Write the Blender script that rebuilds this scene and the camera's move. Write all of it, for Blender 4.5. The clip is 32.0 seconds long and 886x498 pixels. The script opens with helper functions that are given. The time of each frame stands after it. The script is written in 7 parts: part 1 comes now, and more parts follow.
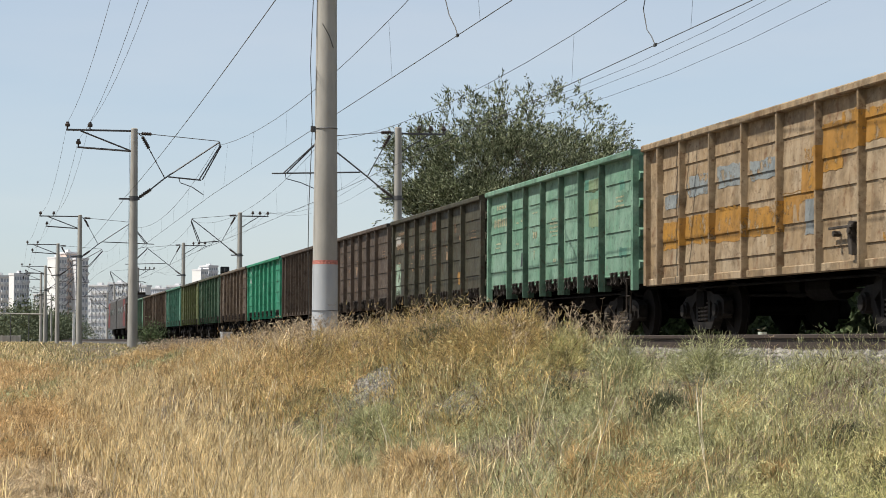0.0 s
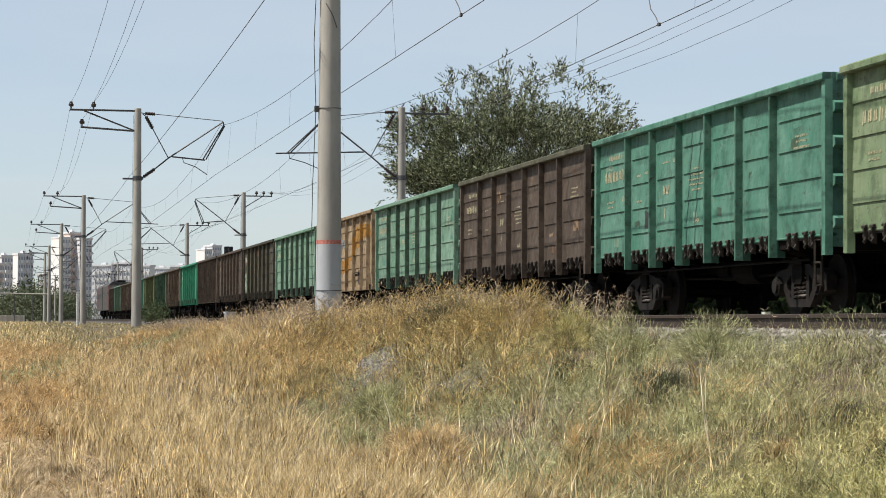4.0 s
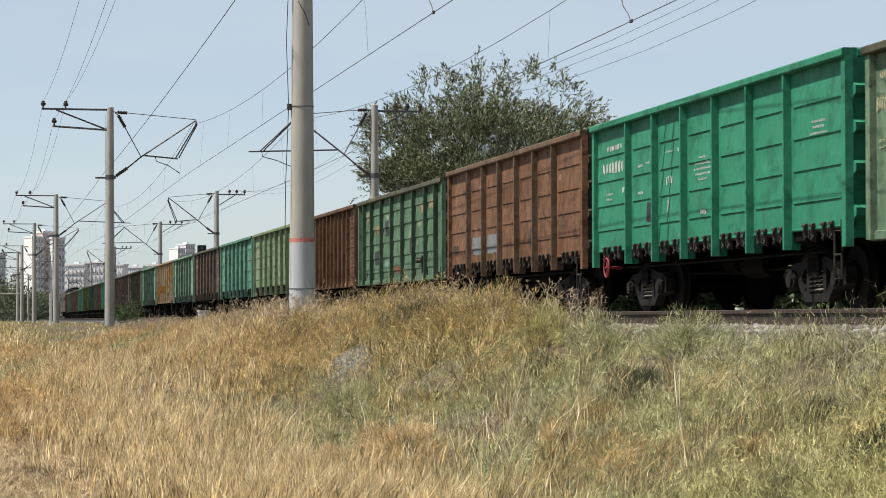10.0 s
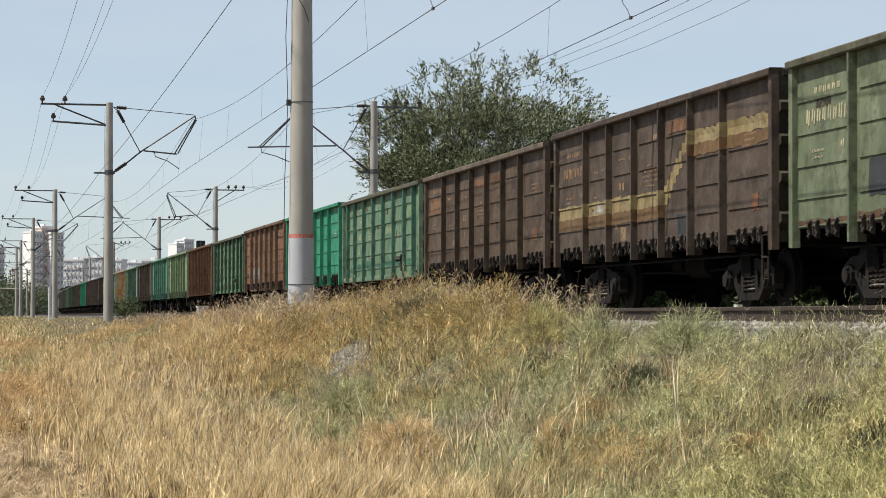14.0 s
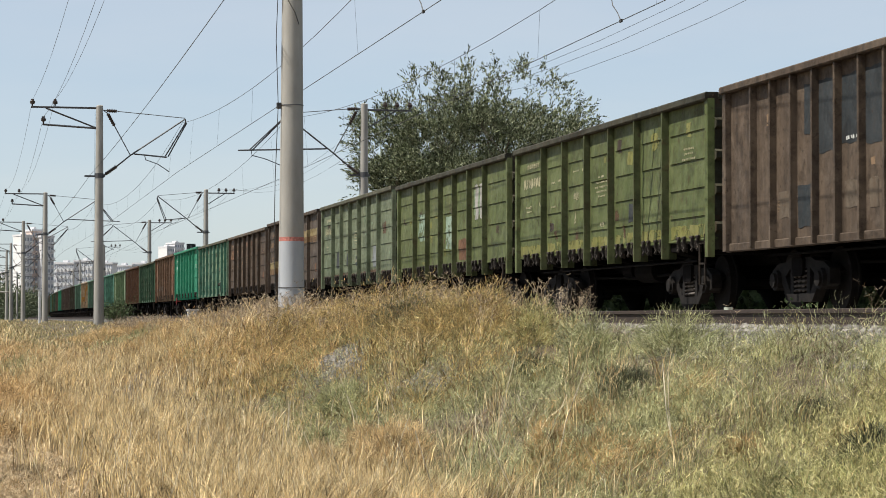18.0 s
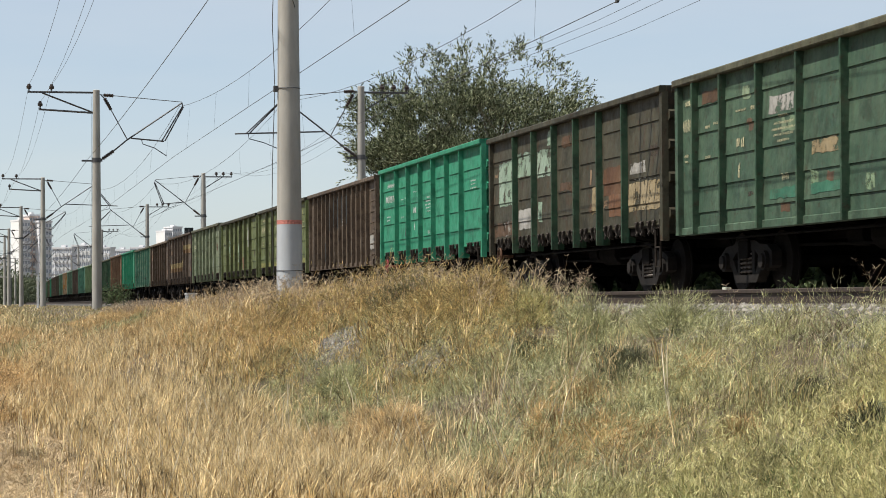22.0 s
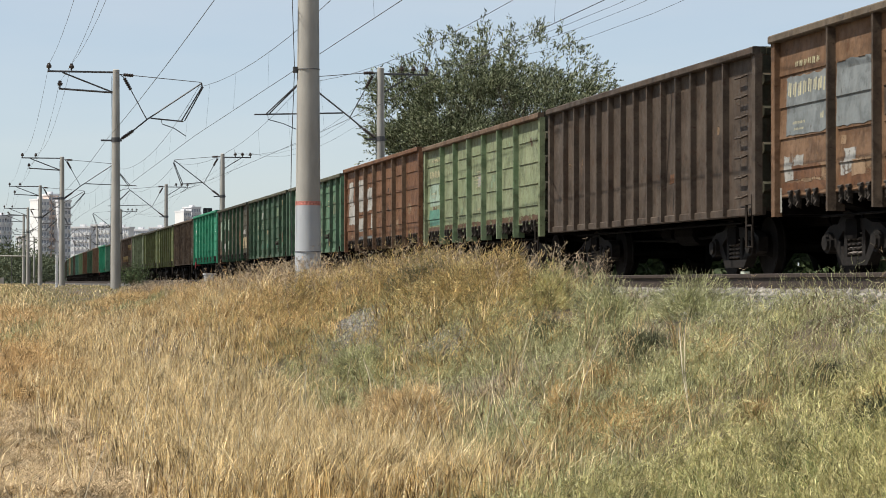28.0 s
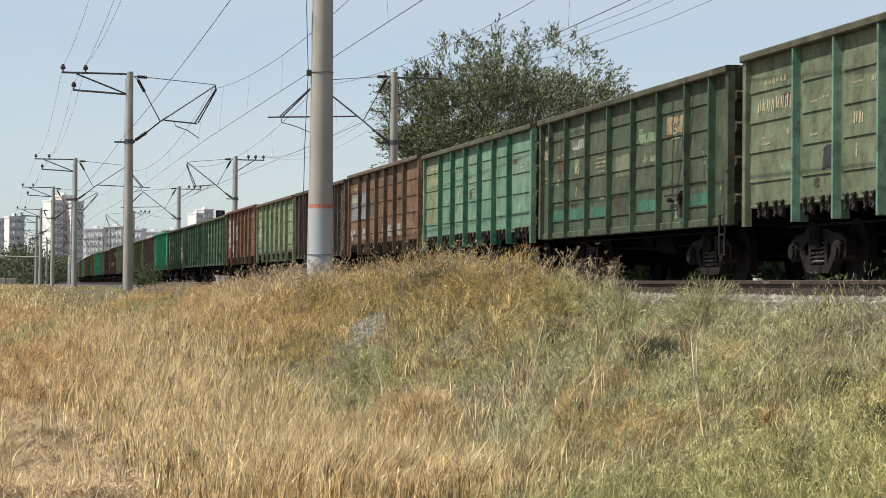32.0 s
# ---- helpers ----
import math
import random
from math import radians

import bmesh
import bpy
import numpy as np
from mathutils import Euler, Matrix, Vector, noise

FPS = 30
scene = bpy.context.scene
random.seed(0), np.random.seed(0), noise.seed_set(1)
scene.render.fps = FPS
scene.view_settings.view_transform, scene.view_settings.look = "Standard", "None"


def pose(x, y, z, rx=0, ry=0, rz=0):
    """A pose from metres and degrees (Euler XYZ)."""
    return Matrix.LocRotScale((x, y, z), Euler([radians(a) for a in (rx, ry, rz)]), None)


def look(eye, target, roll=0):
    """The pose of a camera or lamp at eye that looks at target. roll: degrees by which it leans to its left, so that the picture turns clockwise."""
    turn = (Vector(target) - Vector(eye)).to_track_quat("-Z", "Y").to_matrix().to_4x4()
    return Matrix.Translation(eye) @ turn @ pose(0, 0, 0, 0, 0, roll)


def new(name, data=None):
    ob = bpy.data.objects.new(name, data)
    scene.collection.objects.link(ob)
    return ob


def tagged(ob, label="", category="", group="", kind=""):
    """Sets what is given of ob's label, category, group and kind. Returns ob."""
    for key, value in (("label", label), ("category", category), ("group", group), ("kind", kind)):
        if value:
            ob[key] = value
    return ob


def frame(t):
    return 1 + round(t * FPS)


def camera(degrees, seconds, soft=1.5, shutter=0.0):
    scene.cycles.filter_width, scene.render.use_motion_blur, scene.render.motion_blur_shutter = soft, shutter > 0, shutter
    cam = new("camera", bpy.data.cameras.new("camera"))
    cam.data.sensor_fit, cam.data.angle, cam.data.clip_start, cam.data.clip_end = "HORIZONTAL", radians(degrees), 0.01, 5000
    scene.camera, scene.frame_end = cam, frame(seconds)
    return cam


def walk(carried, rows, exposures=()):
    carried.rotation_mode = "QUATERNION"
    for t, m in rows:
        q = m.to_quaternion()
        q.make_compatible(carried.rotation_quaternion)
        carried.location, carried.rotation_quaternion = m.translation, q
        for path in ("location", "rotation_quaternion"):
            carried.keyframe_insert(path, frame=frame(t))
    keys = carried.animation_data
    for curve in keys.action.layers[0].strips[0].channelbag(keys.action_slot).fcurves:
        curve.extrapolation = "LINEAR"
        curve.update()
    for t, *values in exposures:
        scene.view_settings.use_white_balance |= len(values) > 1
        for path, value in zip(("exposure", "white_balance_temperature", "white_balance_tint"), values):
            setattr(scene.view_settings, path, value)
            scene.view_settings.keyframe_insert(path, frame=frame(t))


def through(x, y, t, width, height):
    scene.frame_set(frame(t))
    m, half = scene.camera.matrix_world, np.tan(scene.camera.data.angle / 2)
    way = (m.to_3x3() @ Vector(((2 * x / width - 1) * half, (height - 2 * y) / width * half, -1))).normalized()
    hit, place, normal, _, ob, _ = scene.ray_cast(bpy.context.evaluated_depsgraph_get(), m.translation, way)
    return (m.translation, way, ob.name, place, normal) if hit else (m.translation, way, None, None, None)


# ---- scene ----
# A goods train rolls away along a double electrified line, seen from a dry grass field beside the bank.
# World: +y runs along the line (the train's way), +x across it, z = 0 is the top of the rails.
EYE = (0.0, 0.0, -0.098)          # the eye stands just under rail level, on the field 1.6 m below
AXIS_FAR = 12.97                  # axis of the train's line
AXIS_NEAR = 8.87                  # axis of the empty line
NEAR_POLE_X, FAR_POLE_X = 5.30, 16.2

cam = camera(21.65, 32.0, soft=0.9, shutter=0.1)


def aim(yaw, pitch, roll):
    return pose(*EYE, 90 + pitch, 0, yaw) @ pose(0, 0, 0, 0, 0, roll)


TURNS = [
    (0.0, -10.742, 2.300, 0.270), (0.5, -10.731, 2.252, 0.280), (1.0, -10.768, 2.209, 0.340), (1.5, -10.766, 2.154, 0.310),
    (2.0, -10.723, 2.098, 0.330), (2.5, -10.688, 2.048, 0.360), (3.0, -10.655, 1.965, 0.310), (3.5, -10.638, 1.879, 0.290),
    (5.5, -10.771, 1.646, 0.100), (6.0, -10.821, 1.629, 0.080), (6.5, -10.896, 1.607, 0.000), (7.0, -10.983, 1.629, -0.030),
    (7.5, -11.070, 1.658, -0.060), (8.0, -11.167, 1.692, -0.055), (8.5, -11.235, 1.711, -0.070), (9.0, -11.286, 1.738, -0.094),
    (9.5, -11.317, 1.747, -0.105), (10.0, -11.308, 1.739, -0.060), (10.5, -11.283, 1.737, 0.040), (11.0, -11.258, 1.711, 0.076),
    (11.5, -11.244, 1.706, 0.105), (12.0, -11.234, 1.688, 0.140), (12.5, -11.236, 1.675, 0.110), (13.0, -11.260, 1.656, 0.095),
    (13.5, -11.275, 1.651, 0.110), (14.0, -11.336, 1.643, 0.100), (14.5, -11.410, 1.636, 0.075), (16.5, -11.604, 1.697, 0.030),
    (17.0, -11.593, 1.716, 0.055), (17.5, -11.580, 1.715, 0.055), (18.0, -11.572, 1.718, 0.060), (18.5, -11.578, 1.719, 0.055),
    (19.0, -11.590, 1.698, 0.000), (19.5, -11.613, 1.665, -0.095), (20.0, -11.636, 1.631, -0.180), (20.5, -11.648, 1.573, -0.285),
    (21.0, -11.666, 1.473, -0.385), (21.5, -11.677, 1.371, -0.425), (22.0, -11.622, 1.272, -0.380), (22.5, -11.574, 1.189, -0.320),
    (23.0, -11.472, 1.112, -0.270), (23.5, -11.365, 1.071, -0.185), (24.0, -11.261, 1.045, -0.100), (24.5, -11.164, 1.006, -0.065),
    (25.0, -11.075, 0.982, -0.080), (25.5, -11.040, 0.949, -0.110), (27.5, -11.127, 0.862, 0.040), (28.0, -11.166, 0.832, 0.060),
    (28.5, -11.189, 0.802, 0.100), (29.0, -11.192, 0.771, 0.155), (29.5, -11.171, 0.728, 0.210), (30.0, -11.144, 0.736, 0.305),
    (30.5, -11.083, 0.750, 0.340), (31.0, -11.009, 0.800, 0.420), (31.5, -10.930, 0.871, 0.505), (32.0, -10.863, 0.931, 0.510)]
walk(cam, [(t, aim(a, b, c)) for t, a, b, c in TURNS])


def train_y(t):
    """Where the coupling before the ochre wagon stands at t seconds."""
    return 41.10 + 11.4556 * t - 0.014204 * t * t + 0.000118 * t ** 3 + 0.13 * math.exp(-((t - 13) / 6.5) ** 2) + 0.04 * (1 + math.tanh(t - 28.5))


def bend(y):
    """How far the line swings to the right, beyond the straight stretch, at y."""
    return max(0.0, y - 260.0) ** 2 / 10300.0


# ---- light ----
SUN_TO = Vector((-1.0, -0.02, 1.8)).normalized()
world = bpy.data.worlds.new("sky")
world.use_nodes = True
scene.world = world
wn = world.node_tree.nodes
sky = wn.new("ShaderNodeTexSky")
sky.sky_type = "NISHITA"
sky.sun_disc = False
sky.sun_elevation = math.asin(SUN_TO.z)
sky.sun_rotation = math.atan2(SUN_TO.x, SUN_TO.y)
sky.altitude = 800
sky.air_density, sky.dust_density, sky.ozone_density = 0.9, 1.3, 5.0
wn["Background"].inputs["Strength"].default_value = 0.095
haze = wn.new("ShaderNodeMix")       # a thin even summer haze over the clear sky
haze.data_type = "RGBA"
haze.inputs[0].default_value = 0.55
ray = wn.new("ShaderNodeTexCoord")
drawn = wn.new("ShaderNodeMapping")      # faint streaks of high cloud in the haze
drawn.inputs["Rotation"].default_value = (0.25, 0.5, 0.3)
drawn.inputs["Scale"].default_value = (2.2, 6.0, 14.0)
streaks = wn.new("ShaderNodeTexNoise")
streaks.inputs["Scale"].default_value, streaks.inputs["Detail"].default_value, streaks.inputs["Roughness"].default_value = 1.6, 4.0, 0.55
tint = wn.new("ShaderNodeValToRGB")
tint.color_ramp.elements[0].position, tint.color_ramp.elements[0].color = 0.34, (0.820, 0.895, 0.905, 1)
tint.color_ramp.elements[1].position, tint.color_ramp.elements[1].color = 0.68, (0.965, 0.975, 0.925, 1)
bright = wn.new("ShaderNodeVectorMath")
bright.operation = "SCALE"
bright.inputs["Scale"].default_value = 5.0
for a, b in ((ray.outputs["Generated"], drawn.inputs["Vector"]), (drawn.outputs[0], streaks.inputs["Vector"]), (streaks.outputs["Fac"], tint.inputs["Fac"]),
             (tint.outputs["Color"], bright.inputs[0]), (bright.outputs[0], haze.inputs[7])):
    world.node_tree.links.new(a, b)
world.node_tree.links.new(sky.outputs[0], haze.inputs[6])
world.node_tree.links.new(haze.outputs[2], wn["Background"].inputs["Color"])
sun = new("sun", bpy.data.lights.new("sun", "SUN"))
sun.data.energy, sun.data.angle, sun.data.color = 5.0, radians(0.42), (1.0, 0.95, 0.87)
sun.matrix_world = look((0, 0, 60), Vector((0, 0, 60)) - SUN_TO)
scene.view_settings.exposure = 0.65


# ---- materials ----
class Nodes:
    """A short hand for node materials."""

    def __init__(self, name, rough=0.7, metal=0.0):
        self.mat = bpy.data.materials.new(name)
        self.mat.use_nodes = True
        self.t = self.mat.node_tree
        self.bsdf = self.t.nodes["Principled BSDF"]
        self.set("Roughness", rough)
        self.set("Metallic", metal)

    def set(self, key, value):
        s = self.bsdf.inputs[key]
        if isinstance(value, bpy.types.NodeSocket):
            self.t.links.new(value, s)
        else:
            s.default_value = value

    def node(self, kind, **inputs):
        n = self.t.nodes.new(kind)
        for key, value in inputs.items():
            s = n.inputs[int(key[1:])] if key[0] == "i" and key[1:].isdigit() else n.inputs[key.replace("_", " ")]
            if isinstance(value, bpy.types.NodeSocket):
                self.t.links.new(value, s)
            else:
                s.default_value = value
        return n

    def coords(self, scale=(1, 1, 1), wander=True):
        """Object space, shifted by a chance amount for each object."""
        tc = self.node("ShaderNodeTexCoord").outputs["Object"]
        if wander:
            rnd = self.node("ShaderNodeObjectInfo").outputs["Random"]
            shift = self.node("ShaderNodeVectorMath", i0=(37.0, 61.0, 23.0))
            shift.operation = "SCALE"
            self.t.links.new(rnd, shift.inputs["Scale"])
            add = self.node("ShaderNodeVectorMath", i0=tc, i1=shift.outputs[0])
            tc = add.outputs[0]
        return self.node("ShaderNodeMapping", Vector=tc, Scale=scale).outputs[0]

    def noise(self, vec, scale, detail=4.0, rough=0.6):
        return self.node("ShaderNodeTexNoise", Vector=vec, Scale=scale, Detail=detail, Roughness=rough).outputs["Fac"]

    def ramp(self, fac, *stops):
        r = self.node("ShaderNodeValToRGB", Fac=fac)
        e = r.color_ramp.elements
        while len(e) < len(stops):
            e.new(0.5)
        for k, (p, c) in zip(e, stops):
            k.position = p
            k.color = (*c, 1) if isinstance(c, tuple) else (c, c, c, 1)
        return r.outputs[0]

    def mix(self, fac, a, b, kind="MIX"):
        m = self.t.nodes.new("ShaderNodeMix")
        m.data_type, m.blend_type = "RGBA", kind
        for s, v in ((m.inputs[0], fac), (m.inputs[6], a), (m.inputs[7], b)):
            if isinstance(v, bpy.types.NodeSocket):
                self.t.links.new(v, s)
            else:
                s.default_value = (*v, 1) if isinstance(v, tuple) else v
        return m.outputs[2]

    def bump(self, height, strength=0.3, distance=0.02):
        self.set("Normal", self.node("ShaderNodeBump", Height=height, Strength=strength, Distance=distance).outputs[0])


def plain(name, col, rough=0.7, metal=0.0, spread=0.25, scale=6.0, gloss=0.3):
    m = Nodes(name, rough, metal)
    v = m.coords()
    f = m.noise(v, scale, 5.0)
    lo, hi = tuple(c * (1 - spread) for c in col), tuple(min(1, c * (1 + spread)) for c in col)
    m.set("Base Color", m.ramp(f, (0.3, lo), (0.7, hi)))
    m.bump(m.noise(v, scale * 8, 3.0), 0.25, 0.01)
    m.set("Specular IOR Level", gloss)
    return m.mat


TONE = 0.48      # old paint is darker than its name


def paint(name, col, fade, rust=0.3, grime=0.35, rust_col=(0.12, 0.055, 0.03), worn_off=False):
    """Old wagon paint: faded blotches, rust eating in, dust and soot streaks running down."""
    m = Nodes(name, 0.62)
    v = m.coords()
    col, fade, rust_col = (tuple(c * TONE for c in q) for q in (col, fade, rust_col))

    def share(fac, lo, hi, top):
        return m.ramp(fac, (lo, 0.0), (hi, top))

    base = m.mix(share(m.noise(v, 0.9, 6.0, 0.65), 0.38, 0.62, 1.0), col, fade)
    streak = m.noise(m.coords((3.2, 3.2, 0.35)), 1.7, 6.0, 0.6)
    base = m.mix(share(streak, 0.42, 0.68, min(1.0, grime * 1.05)), base, tuple(c * 0.38 + 0.006 for c in col))
    worn = m.noise(v, 2.3, 8.0, 0.7)
    base = m.mix(share(worn, 0.49, 0.62, 0.55 + 0.35 * min(1.0, grime)), base, tuple(c * 0.42 for c in col))
    base = m.mix(share(m.noise(v, 1.5, 7.0, 0.75), 0.56, 0.70, 0.5), base, tuple(min(0.8, c * 1.35 + 0.02) for c in fade))
    runs = m.noise(m.coords((4.0, 4.0, 0.5)), 1.5, 7.0, 0.7)
    base = m.mix(share(runs, 0.55, 0.72, min(0.85, 0.15 + 1.3 * rust)), base, rust_col)
    spots = m.noise(v, 3.1, 8.0, 0.72)
    base = m.mix(share(spots, 0.64 - 0.25 * rust, 0.76 - 0.25 * rust, min(1.0, 0.35 + rust)), base, rust_col)
    flecks = m.noise(v, 9.0, 6.0, 0.75)
    base = m.mix(share(flecks, 0.60 - 0.10 * rust, 0.68 - 0.10 * rust, 0.0 if rust == 0 else 0.75), base, tuple(c * 0.55 for c in rust_col))
    dust = m.noise(v, 14.0, 5.0, 0.7)
    base = m.mix(share(dust, 0.45, 0.8, 0.16), base, (0.13, 0.105, 0.08))
    m.set("Base Color", base)
    m.set("Roughness", m.ramp(spots, (0.35, 0.55), (0.7, 0.85)))
    m.set("Specular IOR Level", 0.18)
    if worn_off:        # thin touch-up coats have flaked away in places
        m.set("Alpha", m.ramp(m.noise(v, 2.7, 9.0, 0.72), (0.42, 0.0), (0.47, 1.0)))
    m.bump(m.noise(v, 1.6, 3.0), 0.5, 0.05)
    return m.mat


def blades(name, *cols, rough=0.75, through=0.25):
    """Grass and leaves: one chance colour a blade, with shade between tufts mixed in."""
    m = Nodes(name, rough)
    rnd = m.node("ShaderNodeNewGeometry").outputs["Random Per Island"]
    n = len(cols)
    col = m.ramp(rnd, *[((k + 0.5) / n, c) for k, c in enumerate(cols)])
    v = m.node("ShaderNodeTexCoord").outputs["Object"]
    col = m.mix(0.85, col, m.ramp(m.noise(v, 1.6, 4.0, 0.65), (0.3, 0.45), (0.5, 0.95), (0.7, 1.3)), "MULTIPLY")
    # clump-sized noise imitates shadows between tufts within the colour
    col = m.mix(0.9, col, m.ramp(m.noise(v, 6.0, 3.0, 0.6), (0.37, 0.22), (0.49, 0.98), (0.62, 1.5)), "MULTIPLY")
    m.set("Base Color", col)
    m.set("Specular IOR Level", 0.25)
    if through:
        tr = m.node("ShaderNodeBsdfTranslucent", Color=col)
        mx = m.node("ShaderNodeMixShader", Fac=through, i1=m.bsdf.outputs[0], i2=tr.outputs[0])
        m.t.links.new(mx.outputs[0], m.t.nodes["Material Output"].inputs["Surface"])
    return m.mat


def soil_material():
    m = Nodes("dry_soil_and_litter", 0.95)
    v = m.node("ShaderNodeTexCoord").outputs["Object"]
    a = m.noise(v, 0.35, 5.0, 0.6)
    b = m.noise(v, 9.0, 6.0, 0.7)
    col = m.ramp(a, (0.35, (0.055, 0.04, 0.024)), (0.5, (0.09, 0.066, 0.038)), (0.65, (0.048, 0.038, 0.022)))
    col = m.mix(m.ramp(b, (0.5, 0.0), (0.8, 0.4)), col, (0.18, 0.14, 0.085))
    x = m.node("ShaderNodeSeparateXYZ", Vector=v).outputs["X"]
    edge = m.node("ShaderNodeMath", i0=x, i1=m.node("ShaderNodeMath", i0=a, i1=2.2).outputs[0])
    edge.inputs[1].links[0].from_node.operation = "MULTIPLY"
    path = m.ramp(edge.outputs[0], (0.0, 1.0), (0.75, 1.0), (1.0, 0.0))
    edge.operation = "SUBTRACT"
    col = m.mix(path, col, m.ramp(b, (0.35, (0.13, 0.092, 0.048)), (0.6, (0.235, 0.172, 0.094))))
    m.set("Base Color", col)
    m.bump(b, 0.8, 0.05)
    return m.mat


def concrete_material(name, col, stain=0.3):
    m = Nodes(name, 0.85)
    v = m.coords()
    a = m.noise(m.coords((1, 1, 0.25)), 3.0, 5.0)
    col2 = tuple(c * (1 - stain) for c in col)
    c = m.mix(m.ramp(a, (0.35, 0.0), (0.7, 1.0)), col, col2)
    c = m.mix(m.ramp(m.noise(v, 60.0, 3.0), (0.5, 0.0), (0.8, 0.35)), c, tuple(x * 0.6 for x in col))
    m.set("Base Color", c)
    m.bump(m.noise(v, 45.0, 4.0), 0.3, 0.006)
    return m.mat


def stone_material():
    m = Nodes("crushed_stone", 0.9)
    rnd = m.node("ShaderNodeNewGeometry").outputs["Random Per Island"]
    v = m.node("ShaderNodeTexCoord").outputs["Object"]
    c = m.ramp(rnd, (0.1, (0.06, 0.056, 0.048)), (0.5, (0.14, 0.13, 0.112)), (0.9, (0.255, 0.238, 0.205)))
    c = m.mix(m.ramp(m.noise(v, 30.0, 4.0), (0.4, 0.0), (0.7, 0.5)), c, (0.07, 0.055, 0.042))
    m.set("Base Color", c)
    return m.mat


SOIL = soil_material()
STONE = stone_material()
BALLAST = plain("ballast_bed", (0.055, 0.05, 0.042), 0.95, 0, 0.4, 7.0)
# ballast of the train's line: darker base stands for the gloom under the wagons
BALLAST_DIMMED = plain("dimmed_ballast", (0.045, 0.04, 0.036), 0.95, 0, 0.4, 7.0)
CONCRETE = concrete_material("weathered_concrete", (0.345, 0.33, 0.295))
CONCRETE_PALE = concrete_material("whitewashed_concrete", (0.39, 0.41, 0.43), 0.2)
RAIL_RUST = plain("rusty_rail_steel", (0.038, 0.027, 0.021), 0.75, 0.2)
SLEEPER = plain("sleeper_concrete", (0.34, 0.31, 0.28), 0.9)
# Underframe steels are near black: soot, with the shade beneath wagons painted in.
STEEL_DARK = plain("sooty_dimmed_steel", (0.007, 0.006, 0.0055), 0.95, 0.0, 0.4, 6.0, 0.05)
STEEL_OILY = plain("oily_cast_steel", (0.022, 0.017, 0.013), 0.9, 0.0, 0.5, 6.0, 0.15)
SPRING = plain("spring_steel", (0.085, 0.072, 0.062), 0.6, 0.2)
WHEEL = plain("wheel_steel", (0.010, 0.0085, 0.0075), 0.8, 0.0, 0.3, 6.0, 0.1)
GALV = plain("dull_galvanised_steel", (0.085, 0.085, 0.088), 0.6, 0.4)
INSUL = plain("brown_glazed_insulator", (0.035, 0.025, 0.02), 0.3)
WIRE = plain("weathered_copper_wire", (0.06, 0.058, 0.055), 0.6, 0.3)
RED = plain("dull_red_enamel", (0.17, 0.022, 0.022), 0.7)
# bogie iron is dimmed likewise: the wagon body's shade is in its colour
BOGIE = plain("sooty_dimmed_cast_steel", (0.010, 0.008, 0.0065), 0.85, 0.0, 0.6, 7.0, 0.2)
HOOKS = plain("rusty_hatch_iron", (0.045, 0.038, 0.032), 0.9, 0.0, 0.6, 9.0, 0.1)
BARK = plain("grey_bark", (0.12, 0.095, 0.07), 0.95, 0, 0.4, 12.0)


